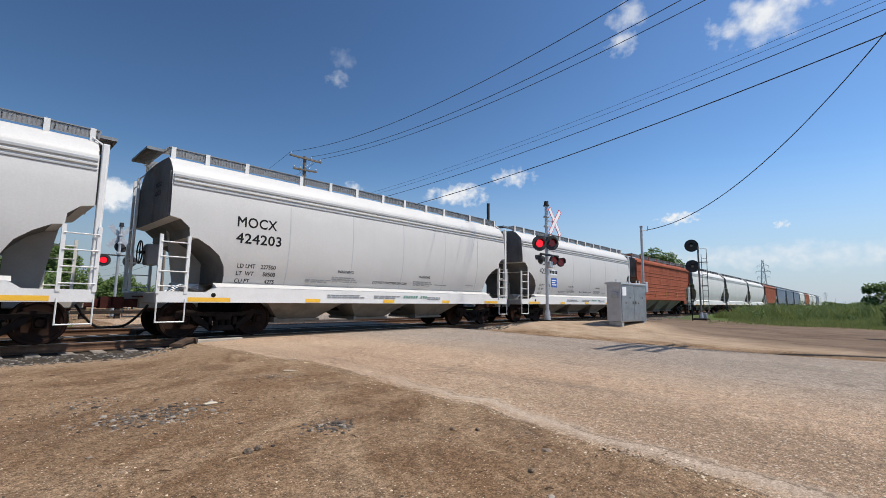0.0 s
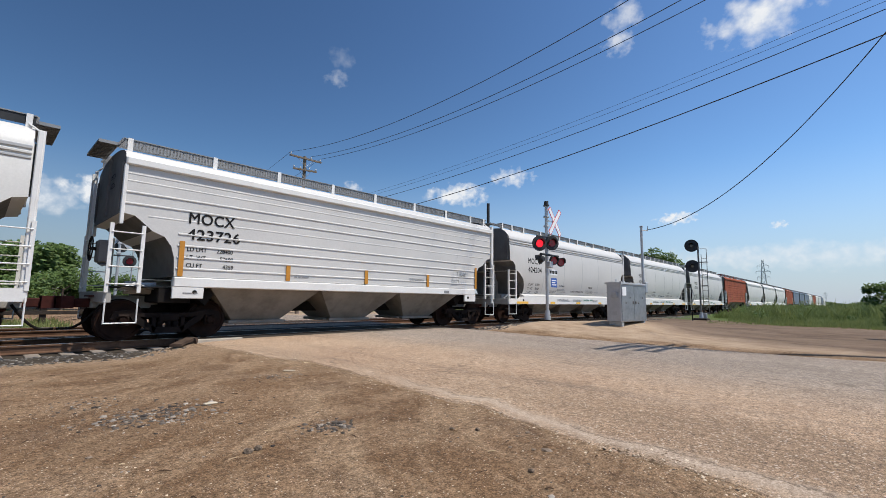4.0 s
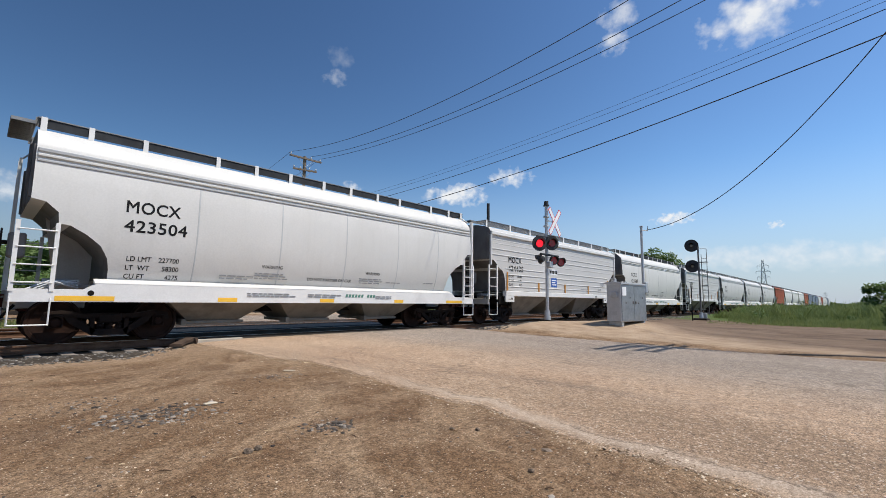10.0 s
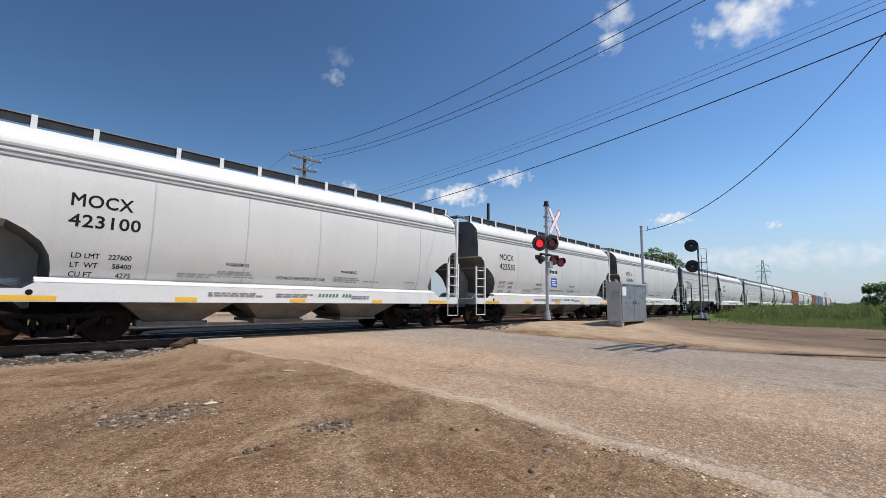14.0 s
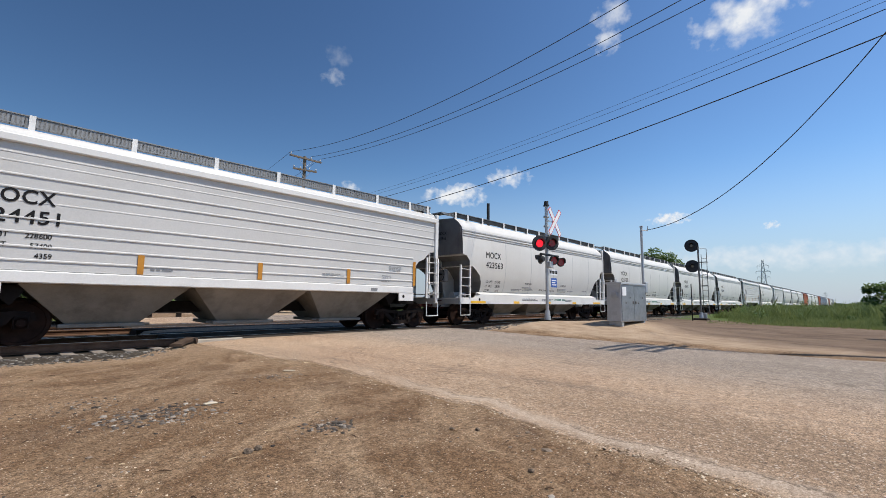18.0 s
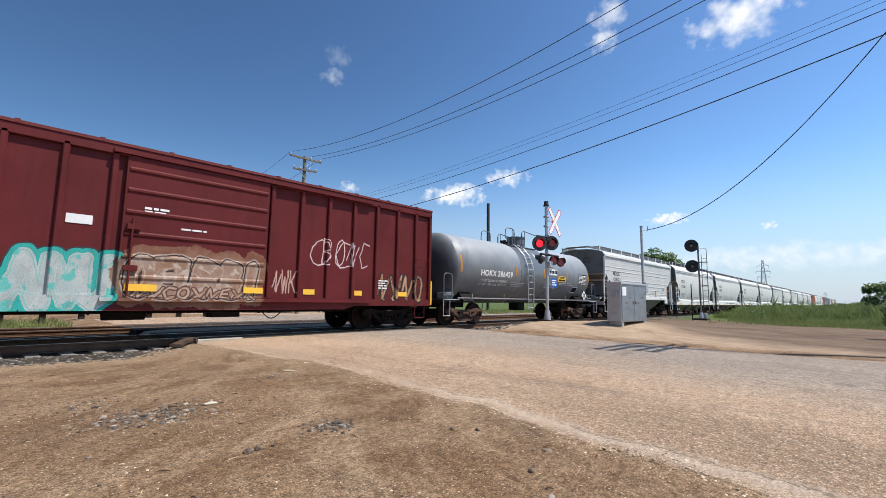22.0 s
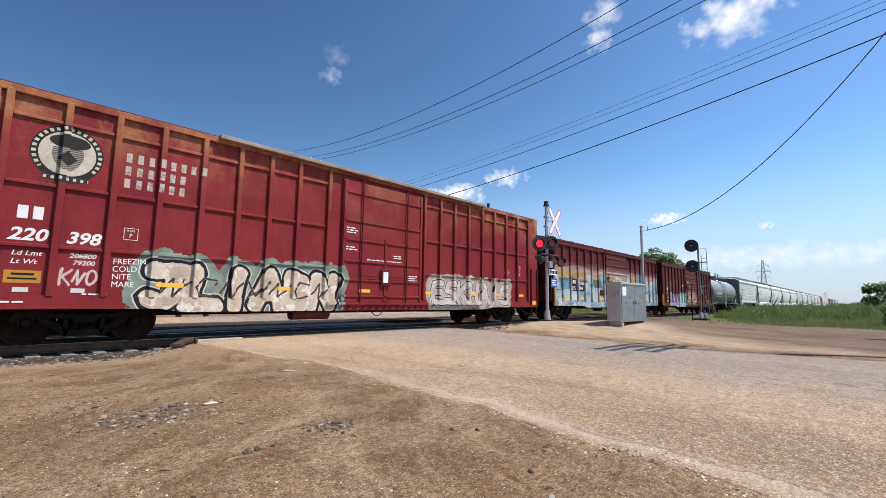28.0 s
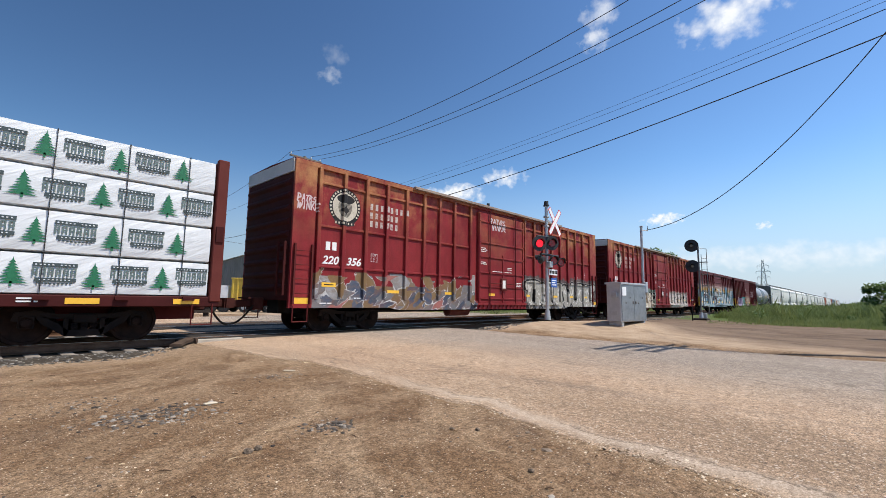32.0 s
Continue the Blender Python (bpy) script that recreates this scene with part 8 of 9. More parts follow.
# the cars ahead, already past the crossing
ahead_rust = hopper_ribbed(MAT_RUST, True, False, MAT_RUST)
tagged(ahead_rust, "rust-brown covered hopper car")
ahead_blue = hopper_ribbed(MAT_SLATE, False, False, MAT_SLATE)
tagged(ahead_blue, "slate-blue covered hopper car")
ahead_pale = hopper_round(MAT_WHITE2, False, False)
ride(ahead_rust, 31.9)
ride(ahead_pale, 46.4)
placed = [ahead_rust, ahead_pale]
s = 60.9
for src in (ahead_pale, ahead_pale, ahead_rust, ahead_blue, ahead_blue, ahead_blue, ahead_pale, ahead_rust, ahead_pale, ahead_pale, ahead_blue, ahead_pale):
    if src is ahead_blue and ahead_blue not in placed:
        placed.append(src)
        ride(src, s)
    else:
        ride(copy_thing(src, pose(0, 0, 0)), s)
    s += 14.47
ride(tank_car(), -140.94)
box_m = ride(boxcar50(PAINT_M, "oxide-red boxcar with lilac and turquoise graffiti", ((1.00, 0.50), (6.5, 0.6), (9.0, 0.5), (10.72, 0.36), (12.45, 0.3), (14.15, 0.5))), -158.38)
marks50(box_m, "215", "848")
box_n = ride(boxcar50(PAINT_N, "oxide-red boxcar with its lower half sprayed white and blue", ((1.10, 0.60), (2.88, 0.50), (5.50, 0.50), (7.7, 0.55), (10.0, 0.40), (11.6, 0.40), (13.5, 0.40)), 0.018), -175.55)
marks50(box_n, "215", "604", patch=True)
box_o = ride(boxcar60(PAINT_O, "tall red boxcar with cream and black graffiti"), -196.75)
marks60(box_o, "220", "398")
box_p = ride(boxcar60(PAINT_P, "tall red boxcar with brown, blue and silver graffiti"), -218.12)
marks60(box_p, "220", "356")
flat = ride(lumber_car(), -219.9 - 22.0)
for ob, s, z in lumber_load(22.0, -219.9 - 22.0):
    ob.matrix_basis = pose(s, TRACK, z)
    moving.append((ob, s, z))


# ---- beside the crossing ----
def arm_lamp(parent, x, y, z, facing, lit, r=0.30, visor=True):
    """A round red lamp with a black backing disc and a hood; facing in degrees, 0 looks along -y."""
    base = Matrix.Translation((x, y, z)) @ Matrix.Rotation(radians(facing), 4, "Z")
    lamp = part("flasher_lamp", Geo().disc((0, 0, 0), (0, 1, 0), r, 0.02, 32).cyl((0, 0.01, 0), (0, 0.16, 0), 0.16, 18, 0.10), MAT_DULLBLACK, parent, "black lamp backing disc", at=base)
    part("lens", Geo().cyl((0, -0.03, 0), (0, 0.0, 0), 0.15, 24, 0.155), MAT_LAMP_ON if lit else MAT_LAMP_OFF, lamp, "lit red lens" if lit else "dark red lens")
    if visor:
        g = Geo()
        rings = []
        for i in range(17):
            a = radians(-10 + 200 * i / 16)
            c, s = math.cos(a), math.sin(a)
            out = 0.20 * (0.55 + 0.45 * max(0, s))
            rings.append([(0.175 * c, -0.01, 0.175 * s), (0.172 * c, -out, 0.172 * s), (0.178 * c, -out, 0.178 * s), (0.182 * c, -0.01, 0.182 * s)])
        g.loft(rings)
        part("hood", g, MAT_DULLBLACK, lamp)
    return lamp


def crossbuck(parent, c, length, back=False):
    for a in (50, -50):
        m = Matrix.Translation(c) @ Matrix.Rotation(radians(a), 4, "Y")
        off = 0.0 if a > 0 else -0.006
        b = part("crossbuck_blade", Geo().box(-length / 2, length / 2, -0.004 + off, 0.004 + off, -0.115, 0.115), MAT_GALV if back else MAT_SIGNRED, parent, "crossbuck blade with a red border" if not back else "bare metal back of a crossbuck blade", at=m)
        if not back:
            part("blade_face", Geo().box(-length / 2 + 0.03, length / 2 - 0.03, -0.009 + off, -0.005 + off, -0.085, 0.085), MAT_SIGNWHITE, b)


def crossing_signal(x, y, top, near):
    z0 = ground_z(x, y)
    sig = thing("crossing_signal", "galvanised crossing signal mast with red lamps and crossbuck", "crossing signal", "crossing signals", m=pose(x, y, z0))
    part("footing", Geo().box(-0.22, 0.22, -0.22, 0.22, -0.25, 0.05, 0.02), MAT_PANEL, sig, "concrete footing")
    part("base", Geo().cyl((0, 0, 0.04), (0, 0, 0.42), 0.13, 16, 0.10), MAT_GALV, sig)
    part("mast", Geo().cyl((0, 0, 0.3), (0, 0, top), 0.065, 16), MAT_GALV, sig)
    part("bell", Geo().cyl((0, 0, top), (0, 0, top + 0.05), 0.12, 16).cyl((0, 0, top + 0.05), (0, 0, top + 0.20), 0.10, 16, 0.09), MAT_DULLBLACK, sig, "dark bell on the mast top")
    for z in (top - 0.45, top - 0.85, top - 1.35):
        part("clamp", Geo().box(-0.09, 0.09, -0.09, 0.09, z - 0.04, z + 0.04, 0.01), MAT_GALV, sig)
    if near:
        part("sign_bracket", Geo().box(0.0, 0.5, -0.09, -0.07, top - 0.65, top - 0.60), MAT_GALV, sig)
        crossbuck(sig, (0.48, -0.12, top - 0.62), 1.40)
        za = 3.18
        part("lamp_arm", Geo().cyl((-0.92, -0.10, za + 0.18), (0.30, -0.10, za + 0.24), 0.035, 10).cyl((0, 0, za + 0.28), (0, -0.10, za + 0.28), 0.035, 10), MAT_DULLBLACK, sig)
        arm_lamp(sig, -0.90, -0.20, za - 0.13, -36, True)
        arm_lamp(sig, 0.06, -0.20, za - 0.02, -36, False)
        zb = 2.50
        part("lamp_arm", Geo().cyl((-0.55, -0.05, zb + 0.18), (0.85, -0.05, zb + 0.18), 0.045, 10), MAT_DULLBLACK, sig)
        arm_lamp(sig, 0.18, -0.20, zb - 0.05, -30, False, 0.19)
        arm_lamp(sig, 0.78, -0.20, zb - 0.08, -30, False, 0.19)
        arm_lamp(sig, -0.42, 0.05, zb - 0.02, 180, False, 0.20)
        part("junction_box", Geo().box(-0.12, 0.12, -0.22, -0.06, zb - 0.35, zb - 0.1, 0.02), MAT_GALV, sig)
        plate = part("number_plate", Geo().box(0.02, 0.68, -0.10, -0.085, 1.86, 2.10), MAT_SIGNWHITE, sig, "white plate with black bars")
        for k in range(5):
            part("plate_bar", Geo().box(0.08 + 0.12 * k, 0.16 + 0.12 * k, -0.106, -0.101, 1.92, 2.04), MAT_INK, plate)
        blue = part("notice_sign", Geo().box(0.16, 0.62, -0.10, -0.085, 1.36, 1.74), MAT_SIGNBLUE, sig, "blue notice sign with white bars")
        for k, w in enumerate((0.34, 0.28, 0.36)):
            part("sign_bar", Geo().box(0.21, 0.21 + w, -0.106, -0.101, 1.62 - 0.09 * k, 1.665 - 0.09 * k), MAT_SIGNWHITE, blue)
        part("conduit", Geo().cyl((0.09, 0.03, 0.05), (0.09, 0.03, 2.2), 0.02, 8), MAT_GALV, sig)
    else:
        crossbuck(sig, (0.0, 0.10, top - 0.50), 1.40, True)
        za = top - 1.75
        part("lamp_arm", Geo().cyl((-0.72, -0.06, za + 0.28), (0.62, -0.06, za + 0.28), 0.035, 10), MAT_DULLBLACK, sig)
        arm_lamp(sig, -0.62, -0.15, za, 0, True)
        arm_lamp(sig, 0.45, -0.15, za, 0, False)
        arm_lamp(sig, 0.1, 0.15, za + 0.75, 180, False, 0.30)
        part("second_post", Geo().cyl((0.62, 0.1, 0), (0.62, 0.1, top - 0.9), 0.03, 8), MAT_GALV, sig)
    return sig


crossing_signal(15.94, 9.24, 4.72, True)
crossing_signal(4.72, 27.07, 4.55, False)


def equipment_case():
    x, y = 16.24, 6.38
    c = thing("equipment_case", "dented aluminium equipment case on the sandy verge", "equipment case", m=Matrix.Translation((x, y, ground_z(x + 0.9, y + 0.2) + 0.03)) @ Matrix.Rotation(radians(-7), 4, "Z"))
    W, Dp, H = 1.92, 0.56, 1.50
    part("body", Geo().box(0, W, 0, Dp, 0.06, H - 0.05, 0.015), MAT_ALU, c)
    part("roof", Geo().prism([(-0.04, -0.05, H - 0.06), (-0.04, Dp + 0.05, H - 0.06), (-0.04, Dp + 0.05, H), (-0.04, Dp / 2, H + 0.035), (-0.04, -0.05, H)], (W + 0.08, 0, 0)), MAT_ALU, c)
    for a, b in ((0.03, W / 2 - 0.01), (W / 2 + 0.01, W - 0.03)):
        d = part("door", Geo().box(a, b, -0.022, -0.002, 0.10, H - 0.10, 0.006), MAT_ALUDOOR, c, "aluminium door with shade and sky reflection in its colour")
        part("handle", Geo().box((b - 0.12) if a < 0.5 else (a + 0.06), (b - 0.06) if a < 0.5 else (a + 0.12), -0.05, -0.02, 0.72, 0.82, 0.008), MAT_DARKSTEEL, d, "dark latch")
        for z in (0.35, 1.15):
            part("hinge", Geo().cyl((a + 0.02 if a < 0.5 else b - 0.02, -0.03, z - 0.06), (a + 0.02 if a < 0.5 else b - 0.02, -0.03, z + 0.06), 0.015, 8), MAT_GALV, d)
        for xx, z in ((a + 0.3, 0.75), (a + 0.62, 0.95)):
            part("knob", Geo().disc((xx, -0.03, z), (0, 1, 0), 0.028, 0.02, 12), MAT_DARKSTEEL, d)
    part("notice", Geo().box(0.08, 0.36, -0.028, -0.023, 1.02, 1.34), MAT_SIGNWHITE, c, "blank white paper notice")
    part("side_box", Geo().box(-0.09, 0.0, 0.12, 0.36, 0.95, 1.15, 0.01), MAT_GALV, c)
    part("side_vent", Geo().box(-0.012, 0.0, 0.15, 0.42, 0.3, 0.45), MAT_GALV, c)
    for xx in (0.1, W - 0.2):
        part("foot", Geo().box(xx, xx + 0.12, 0.02, Dp - 0.02, -0.12, 0.07), MAT_GALV, c)
    part("lifting_eye", Geo().path([(0.15, 0.28, H + 0.02), (0.15, 0.28, H + 0.12), (0.22, 0.28, H + 0.12), (0.22, 0.28, H + 0.02)], 0.012, 6), MAT_GALV, c)


equipment_case()


def rail_signal():
    x, y = 33.2, 7.74
    z0 = ground_z(x, y)
    s = thing("rail_signal", "railway signal mast with two black round heads and a ladder", "rail signal", m=pose(x, y, z0))
    part("footing", Geo().box(-0.4, 0.4, -0.4, 0.4, -0.2, 0.12, 0.03), MAT_PANEL, s, "concrete footing")
    part("mast", Geo().cyl((0, 0, 0.1), (0, 0, 4.95), 0.055, 14), MAT_DARKSTEEL, s)
    part("base", Geo().cyl((0, 0, 0.1), (0, 0, 0.5), 0.14, 14, 0.09), MAT_GALV, s)
    for z in (4.98, 3.58):
        head = part("signal_head", Geo().disc((-0.12, 0.36, z), (-1, -0.25, 0), 0.42, 0.03, 32).cyl((-0.12, 0.36, z), (0.2, 0.40, z), 0.17, 16), MAT_DULLBLACK, s, "black round signal head")
        g = Geo()
        for i in range(12):
            a0, a1 = radians(-20 + 220 * i / 12), radians(-20 + 220 * (i + 1) / 12)
            p = lambda a, d: (-0.13 - d, 0.36 - 0.25 * d + 0.15 * math.cos(a), z + 0.15 * math.sin(a))
            g.add([p(a0, 0), p(a1, 0), p(a1, 0.35), p(a0, 0.35)], [(0, 1, 2, 3)])
        part("hood", g, MAT_DULLBLACK, head)
        part("lens", Geo().disc((-0.15, 0.35, z), (-1, -0.25, 0), 0.09, 0.02, 18), surface("dim_lens", (0.2, 0.18, 0.15), (0.3, 0.27, 0.22), 8, 0.15, bumpy=0), head, "unlit pale lens")
        part("bracket", Geo().cyl((0, 0, z - 0.1), (0.05, 0.36, z - 0.1), 0.03, 8), MAT_GALV, s)
    g = Geo()
    for yy in (-0.42, -0.10):
        g.cyl((0.30, yy, 0.3), (0.30, yy, 4.4), 0.02, 6)
    for k in range(11):
        g.cyl((0.30, -0.42, 0.5 + 0.36 * k), (0.30, -0.10, 0.5 + 0.36 * k), 0.014, 6)
    part("ladder", g, MAT_DARKSTEEL, s, "thin steel ladder")
    part("platform_rail", Geo().path([(0.3, -0.42, 4.4), (0.3, -0.42, 4.75), (0.0, -0.1, 4.75)], 0.018, 6), MAT_DARKSTEEL, s)
    for z in (2.25, 3.85):
        part("platform", Geo().box(0.02, 0.34, -0.50, 0.05, z - 0.02, z + 0.02), MAT_DARKSTEEL, s, "small standing platform on the mast")
    part("relay_box", Geo().box(0.10, 0.30, -0.30, -0.05, 0.1, 0.45, 0.02), MAT_GALV, s)


rail_signal()
marker = thing("marker_post", "thin dark marker post in the ballast", "post", m=pose(31.80, 7.92, ground_z(31.80, 7.92)))
part("post", Geo().cyl((0, 0, -0.1), (0, 0, 2.35), 0.03, 8), MAT_BLACK, marker)
part("target", Geo().box(-0.20, 0.20, -0.05, -0.03, 1.25, 1.37), MAT_DARKSTEEL, marker, "small cross plate")

# ---- poles and wires ----
def crossarm(pole, z, half, along, pins=(-1, -0.35, 0.35, 1), kind="crossarm"):
    g = Geo().box(-half, half, -0.06, 0.06, -0.06, 0.06, 0.008)
    arm = part(kind, g, MAT_WOODPOLE, pole, at=Matrix.Translation((0, 0, z)) @ Matrix.Rotation(radians(along), 4, "Z") @ Matrix.Translation((0, -0.16, 0)))
    for p in pins:
        part("insulator", Geo().cyl((p * half * 0.93, 0, 0.06), (p * half * 0.93, 0, 0.13), 0.02, 6).cyl((p * half * 0.93, 0, 0.12), (p * half * 0.93, 0, 0.24), 0.05, 10, 0.035), MAT_CERAMIC, arm)
    part("brace", Geo().cyl((-half * 0.5, 0, -0.05), (0, 0.05, -0.6), 0.018, 6).cyl((half * 0.5, 0, -0.05), (0, 0.05, -0.6), 0.018, 6), MAT_GALV, arm)
    return arm


def utility_pole(x, y, top, arms, r=0.15, label="weathered wooden utility pole with crossarms"):
    z0 = ground_z(x, y)
    p = thing("utility_pole", label, "utility pole", "utility poles", m=pose(x, y, z0))
    part("shaft", Geo().cyl((0, 0, -0.3), (0, 0, top - z0), r, 14, r * 0.72), MAT_WOODPOLE, p, smooth=True)
    for z, half, along, pins in arms:
        crossarm(p, z - z0, half, along, pins)
    return p


FAR_POLE, NEAR_POLE = (15.5, 28.75), (14.05, -1.1)
utility_pole(*FAR_POLE, 11.25, ((11.05, 1.25, 0, (-1, 0.35, 1)), (10.2, 0.85, -12, (-1, -0.4, 0.4, 1))))
utility_pole(*NEAR_POLE, 11.3, ((11.0, 1.45, 0, (-1, 0.35, 1)), (11.0, 1.45, 180, ()), (9.5, 1.4, 0, (-1, 0.4, 1)), (9.5, 1.4, 180, ())), 0.17)
utility_pole(15.96, 47.56, 9.7, ((9.5, 1.15, 5, (-1, -0.4, 0.4, 1)),), 0.14)
pole_b = utility_pole(14.12, 56.9, 9.0, ((8.85, 1.3, 5, (-1, -0.4, 0.4, 1)), (8.0, 1.3, 5, (-1, 1))), 0.16)
for dx in (-0.75, 0.75):
    part("transformer", Geo().cyl((dx, -0.1, 5.6), (dx, -0.1, 6.4), 0.24, 14), MAT_GALV, pole_b, "grey pole transformer")
utility_pole(15.73, 114.2, 5.9, ((5.6, 1.2, 0, (-1, 1)),), 0.14)
utility_pole(13.2, 121.0, 5.4, (), 0.13, "bare weathered wooden utility pole")
utility_pole(11.5, 128.0, 5.0, (), 0.13, "bare weathered wooden utility pole")
solid("steel_pole", Geo().cyl((0, 0, -0.2), (0, 0, 12.1), 0.17, 14), MAT_DULLBLACK, "tall bare black steel pole", "steel pole", m=pose(39.1, 30.1, ground_z(39, 30)))


def wire(a, b, sag, r, name="overhead_wire", label="thin black overhead power wire", n=28):
    a, b = Vector(a), Vector(b)
    pts = []
    for i in range(n + 1):
        t = i / n
        p = a.lerp(b, t)
        p.z -= sag * 4 * t * (1 - t)
        pts.append(p)
    g = Geo()
    d = (b - a).normalized()
    side = d.cross(Vector((0, 0, 1))).normalized()
    rings = []
    for p in pts:
        rings.append([p + (side * math.cos(k * math.pi / 3) + Vector((0, 0, 1)) * math.sin(k * math.pi / 3)) * r for k in range(6)])
    g.loft(rings)
    return solid(name, g, MAT_CABLE, label, "wire", "overhead wires")


fx, fy = FAR_POLE
nx, ny = NEAR_POLE
for k in (-1, 0.35, 1):
    wire((fx + 1.16 * k, fy - 0.16, 11.3), (nx + 1.16 * k, ny - 0.16, 11.4), {-1: 1.45, 0.35: 1.2, 1: 1.05}[k], 0.013)
wire((fx, fy - 0.2, 6.9), (nx, ny + 0.2, 7.98), 0.70, 0.011, label="sagging twisted overhead cable")
wire((fx, fy - 0.2, 5.95), (nx, ny + 0.2, 7.38), 0.75, 0.015, label="thick black overhead cable")
wire((fx, fy - 0.2, 7.25), (nx, ny, 8.38), 0.58, 0.005)
wire((fx, fy - 0.2, 7.08), (nx, ny, 8.2), 0.58, 0.005)
for k in (-1, 1):
    wire((fx + 1.16 * k, fy, 11.3), (15.96 + 1.07 * k, 47.5, 9.8), 0.4, 0.011)
    wire((15.96 + 1.07 * k, 47.5, 9.75), (15.7 + k, 114.0, 5.9), 1.2, 0.012)
wire((fx, fy, 7.2), (15.96, 47.5, 6.8), 0.5, 0.018)
wire((15.96, 47.5, 6.8), (15.7, 114.0, 4.6), 1.0, 0.02)
wire((15.96, 47.5, 6.8), (60.0, 52.0, 7.5), 0.8, 0.015)

post_x, post_y = 20.1, 6.89
meter = thing("service_post", "thin steel service post with a wire bracket", "post", m=pose(post_x, post_y, ground_z(post_x, post_y)))
part("post", Geo().cyl((0, 0, -0.2), (0, 0, 4.22), 0.055, 12), MAT_GALV, meter)
part("wire_bracket", Geo().path([(0, 0, 4.05), (0.12, -0.22, 4.05), (0.14, -0.24, 4.25)], 0.02, 6).cyl((0, 0, 4.2), (0, 0, 4.26), 0.07, 10), MAT_GALV, meter)
part("meter_box", Geo().box(-0.13, 0.13, -0.16, -0.05, 1.3, 1.75, 0.02), MAT_GALV, meter)
wire((nx, ny + 0.2, 7.46), (post_x + 0.12, post_y - 0.22, ground_z(post_x, post_y) + 4.08), 0.95, 0.014, "service_wire", "drooping service wire to the post")

# ---- beyond the tracks ----
MAT_FENCE = surface("tarred_timber", (0.022, 0.017, 0.014), (0.06, 0.048, 0.04), 4, 0.9, 0, 30, 0.4)


def timber_fence(x0, x1, y):
    f = thing("timber_fence", "low dark timber rail fence on thick posts", "fence")
    x = x0
    while x <= x1 + 0.01:
        part("post", Geo().box(x - 0.11, x + 0.11, y - 0.11, y + 0.11, -0.4, 0.78, 0.02), MAT_FENCE, f)
        x += 1.3
    for z in (0.22, 0.55):
        part("rail", Geo().box(x0 - 0.2, x1 + 0.2, y - 0.17, y - 0.11, z - 0.08, z + 0.08, 0.01), MAT_FENCE, f)


timber_fence(-8.4, 8.5, 25.5)


def warehouse():
    a, b = Vector((22.9, 55.4, 0)), Vector((26.8, 80.6, 0))
    d = (b - a).normalized()
    s = Vector((d.y, -d.x, 0))
    z0, z1 = -0.8, 6.3
    w = thing("warehouse", "long grey sheet-metal warehouse", "building")
    L, Dp = 40.0, 22.0
    q = lambda u, v, z: a + d * u + s * v + Vector((0, 0, z))
    part("wall", Geo().loft([[q(0, 0, z), q(L, 0, z), q(L, Dp, z), q(0, Dp, z)] for z in (z0, z1)]), MAT_WALLGREY, w, "grey ribbed metal wall")
    part("roof", Geo().loft([[q(u, -0.3, z1), q(u, Dp / 2, z1 + 1.6), q(u, Dp + 0.3, z1), q(u, Dp / 2, z1 - 0.1)] for u in (-0.3, L + 0.3)]), MAT_GALV, w)
    for k in range(30):
        part("wall_rib", Geo().loft([[q(k * 1.3 + e, f, z) for e, f in ((0, 0), (0.05, -0.06), (0.12, -0.06), (0.17, 0))] for z in (z0, z1)]), MAT_WALLGREY, w)
    for k in range(16):
        part("wall_rib", Geo().loft([[q(f, k * 1.35 + e, z) for e, f in ((0, 0), (0.05, -0.06), (0.12, -0.06), (0.17, 0))] for z in (z0, z1)]), MAT_WALLGREY, w)
    part("bay_door", Geo().loft([[q(-0.05, 4, z), q(-0.05, 8, z), q(-0.09, 8, z), q(-0.09, 4, z)] for z in (z0, 3.4)]), MAT_CAPWHITE, w, "pale loading door")


warehouse()
# a lorry with its flatbed parked beyond the crossing, and the container loaded on it
lorry_turn = math.atan2(39.61 - 46.78, 25.09 - 18.31)
trl = thing("flatbed_trailer", "parked dark red flatbed trailer on bright-hubbed wheels", "trailer", m=Matrix.Translation((18.31, 46.78, ground_z(20, 45))) @ Matrix.Rotation(lorry_turn, 4, "Z"))
part("bed", Geo().box(-0.6, 10.2, 0, 2.5, 1.0, 1.28, 0.02), MAT_SIGNRED, trl)
part("side_rail", Geo().box(4.2, 8.0, -0.04, 0.0, 0.66, 1.26), MAT_SIGNRED, trl)
part("chassis", Geo().box(-0.4, 10.0, 0.7, 1.8, 0.6, 1.0), MAT_BLACK, trl)
for xx in (0.9, 2.2, 3.5, 9.4):
    for yy in (0.0, 2.2):
        wh = part("wheel", Geo().cyl((xx, yy, 0.5), (xx, yy + 0.3, 0.5), 0.5, 22), MAT_DULLBLACK, trl)
        part("hub", Geo().cyl((xx, yy - 0.02, 0.5), (xx, yy, 0.5), 0.24, 16), MAT_GALV, wh, "bright metal hub")
skip = thing("steel_container", "yellow ribbed steel container on the flatbed trailer", "container", m=trl.matrix_basis @ Matrix.Translation((-0.55, 0.1, 1.28)))
part("tub", Geo().box(0, 6.9, 0, 2.3, 0.0, 2.25, 0.02), MAT_YELLOWBOX, skip)
for k in range(14):
    part("rib", Geo().box(0.12 + 0.49 * k, 0.24 + 0.49 * k, -0.08, 0.0, 0.05, 2.2, 0.01), MAT_YELLOWBOX, skip)
part("top_rim", Geo().box(-0.04, 6.94, -0.1, 0.0, 2.15, 2.28, 0.01), MAT_YELLOWBOX, skip)
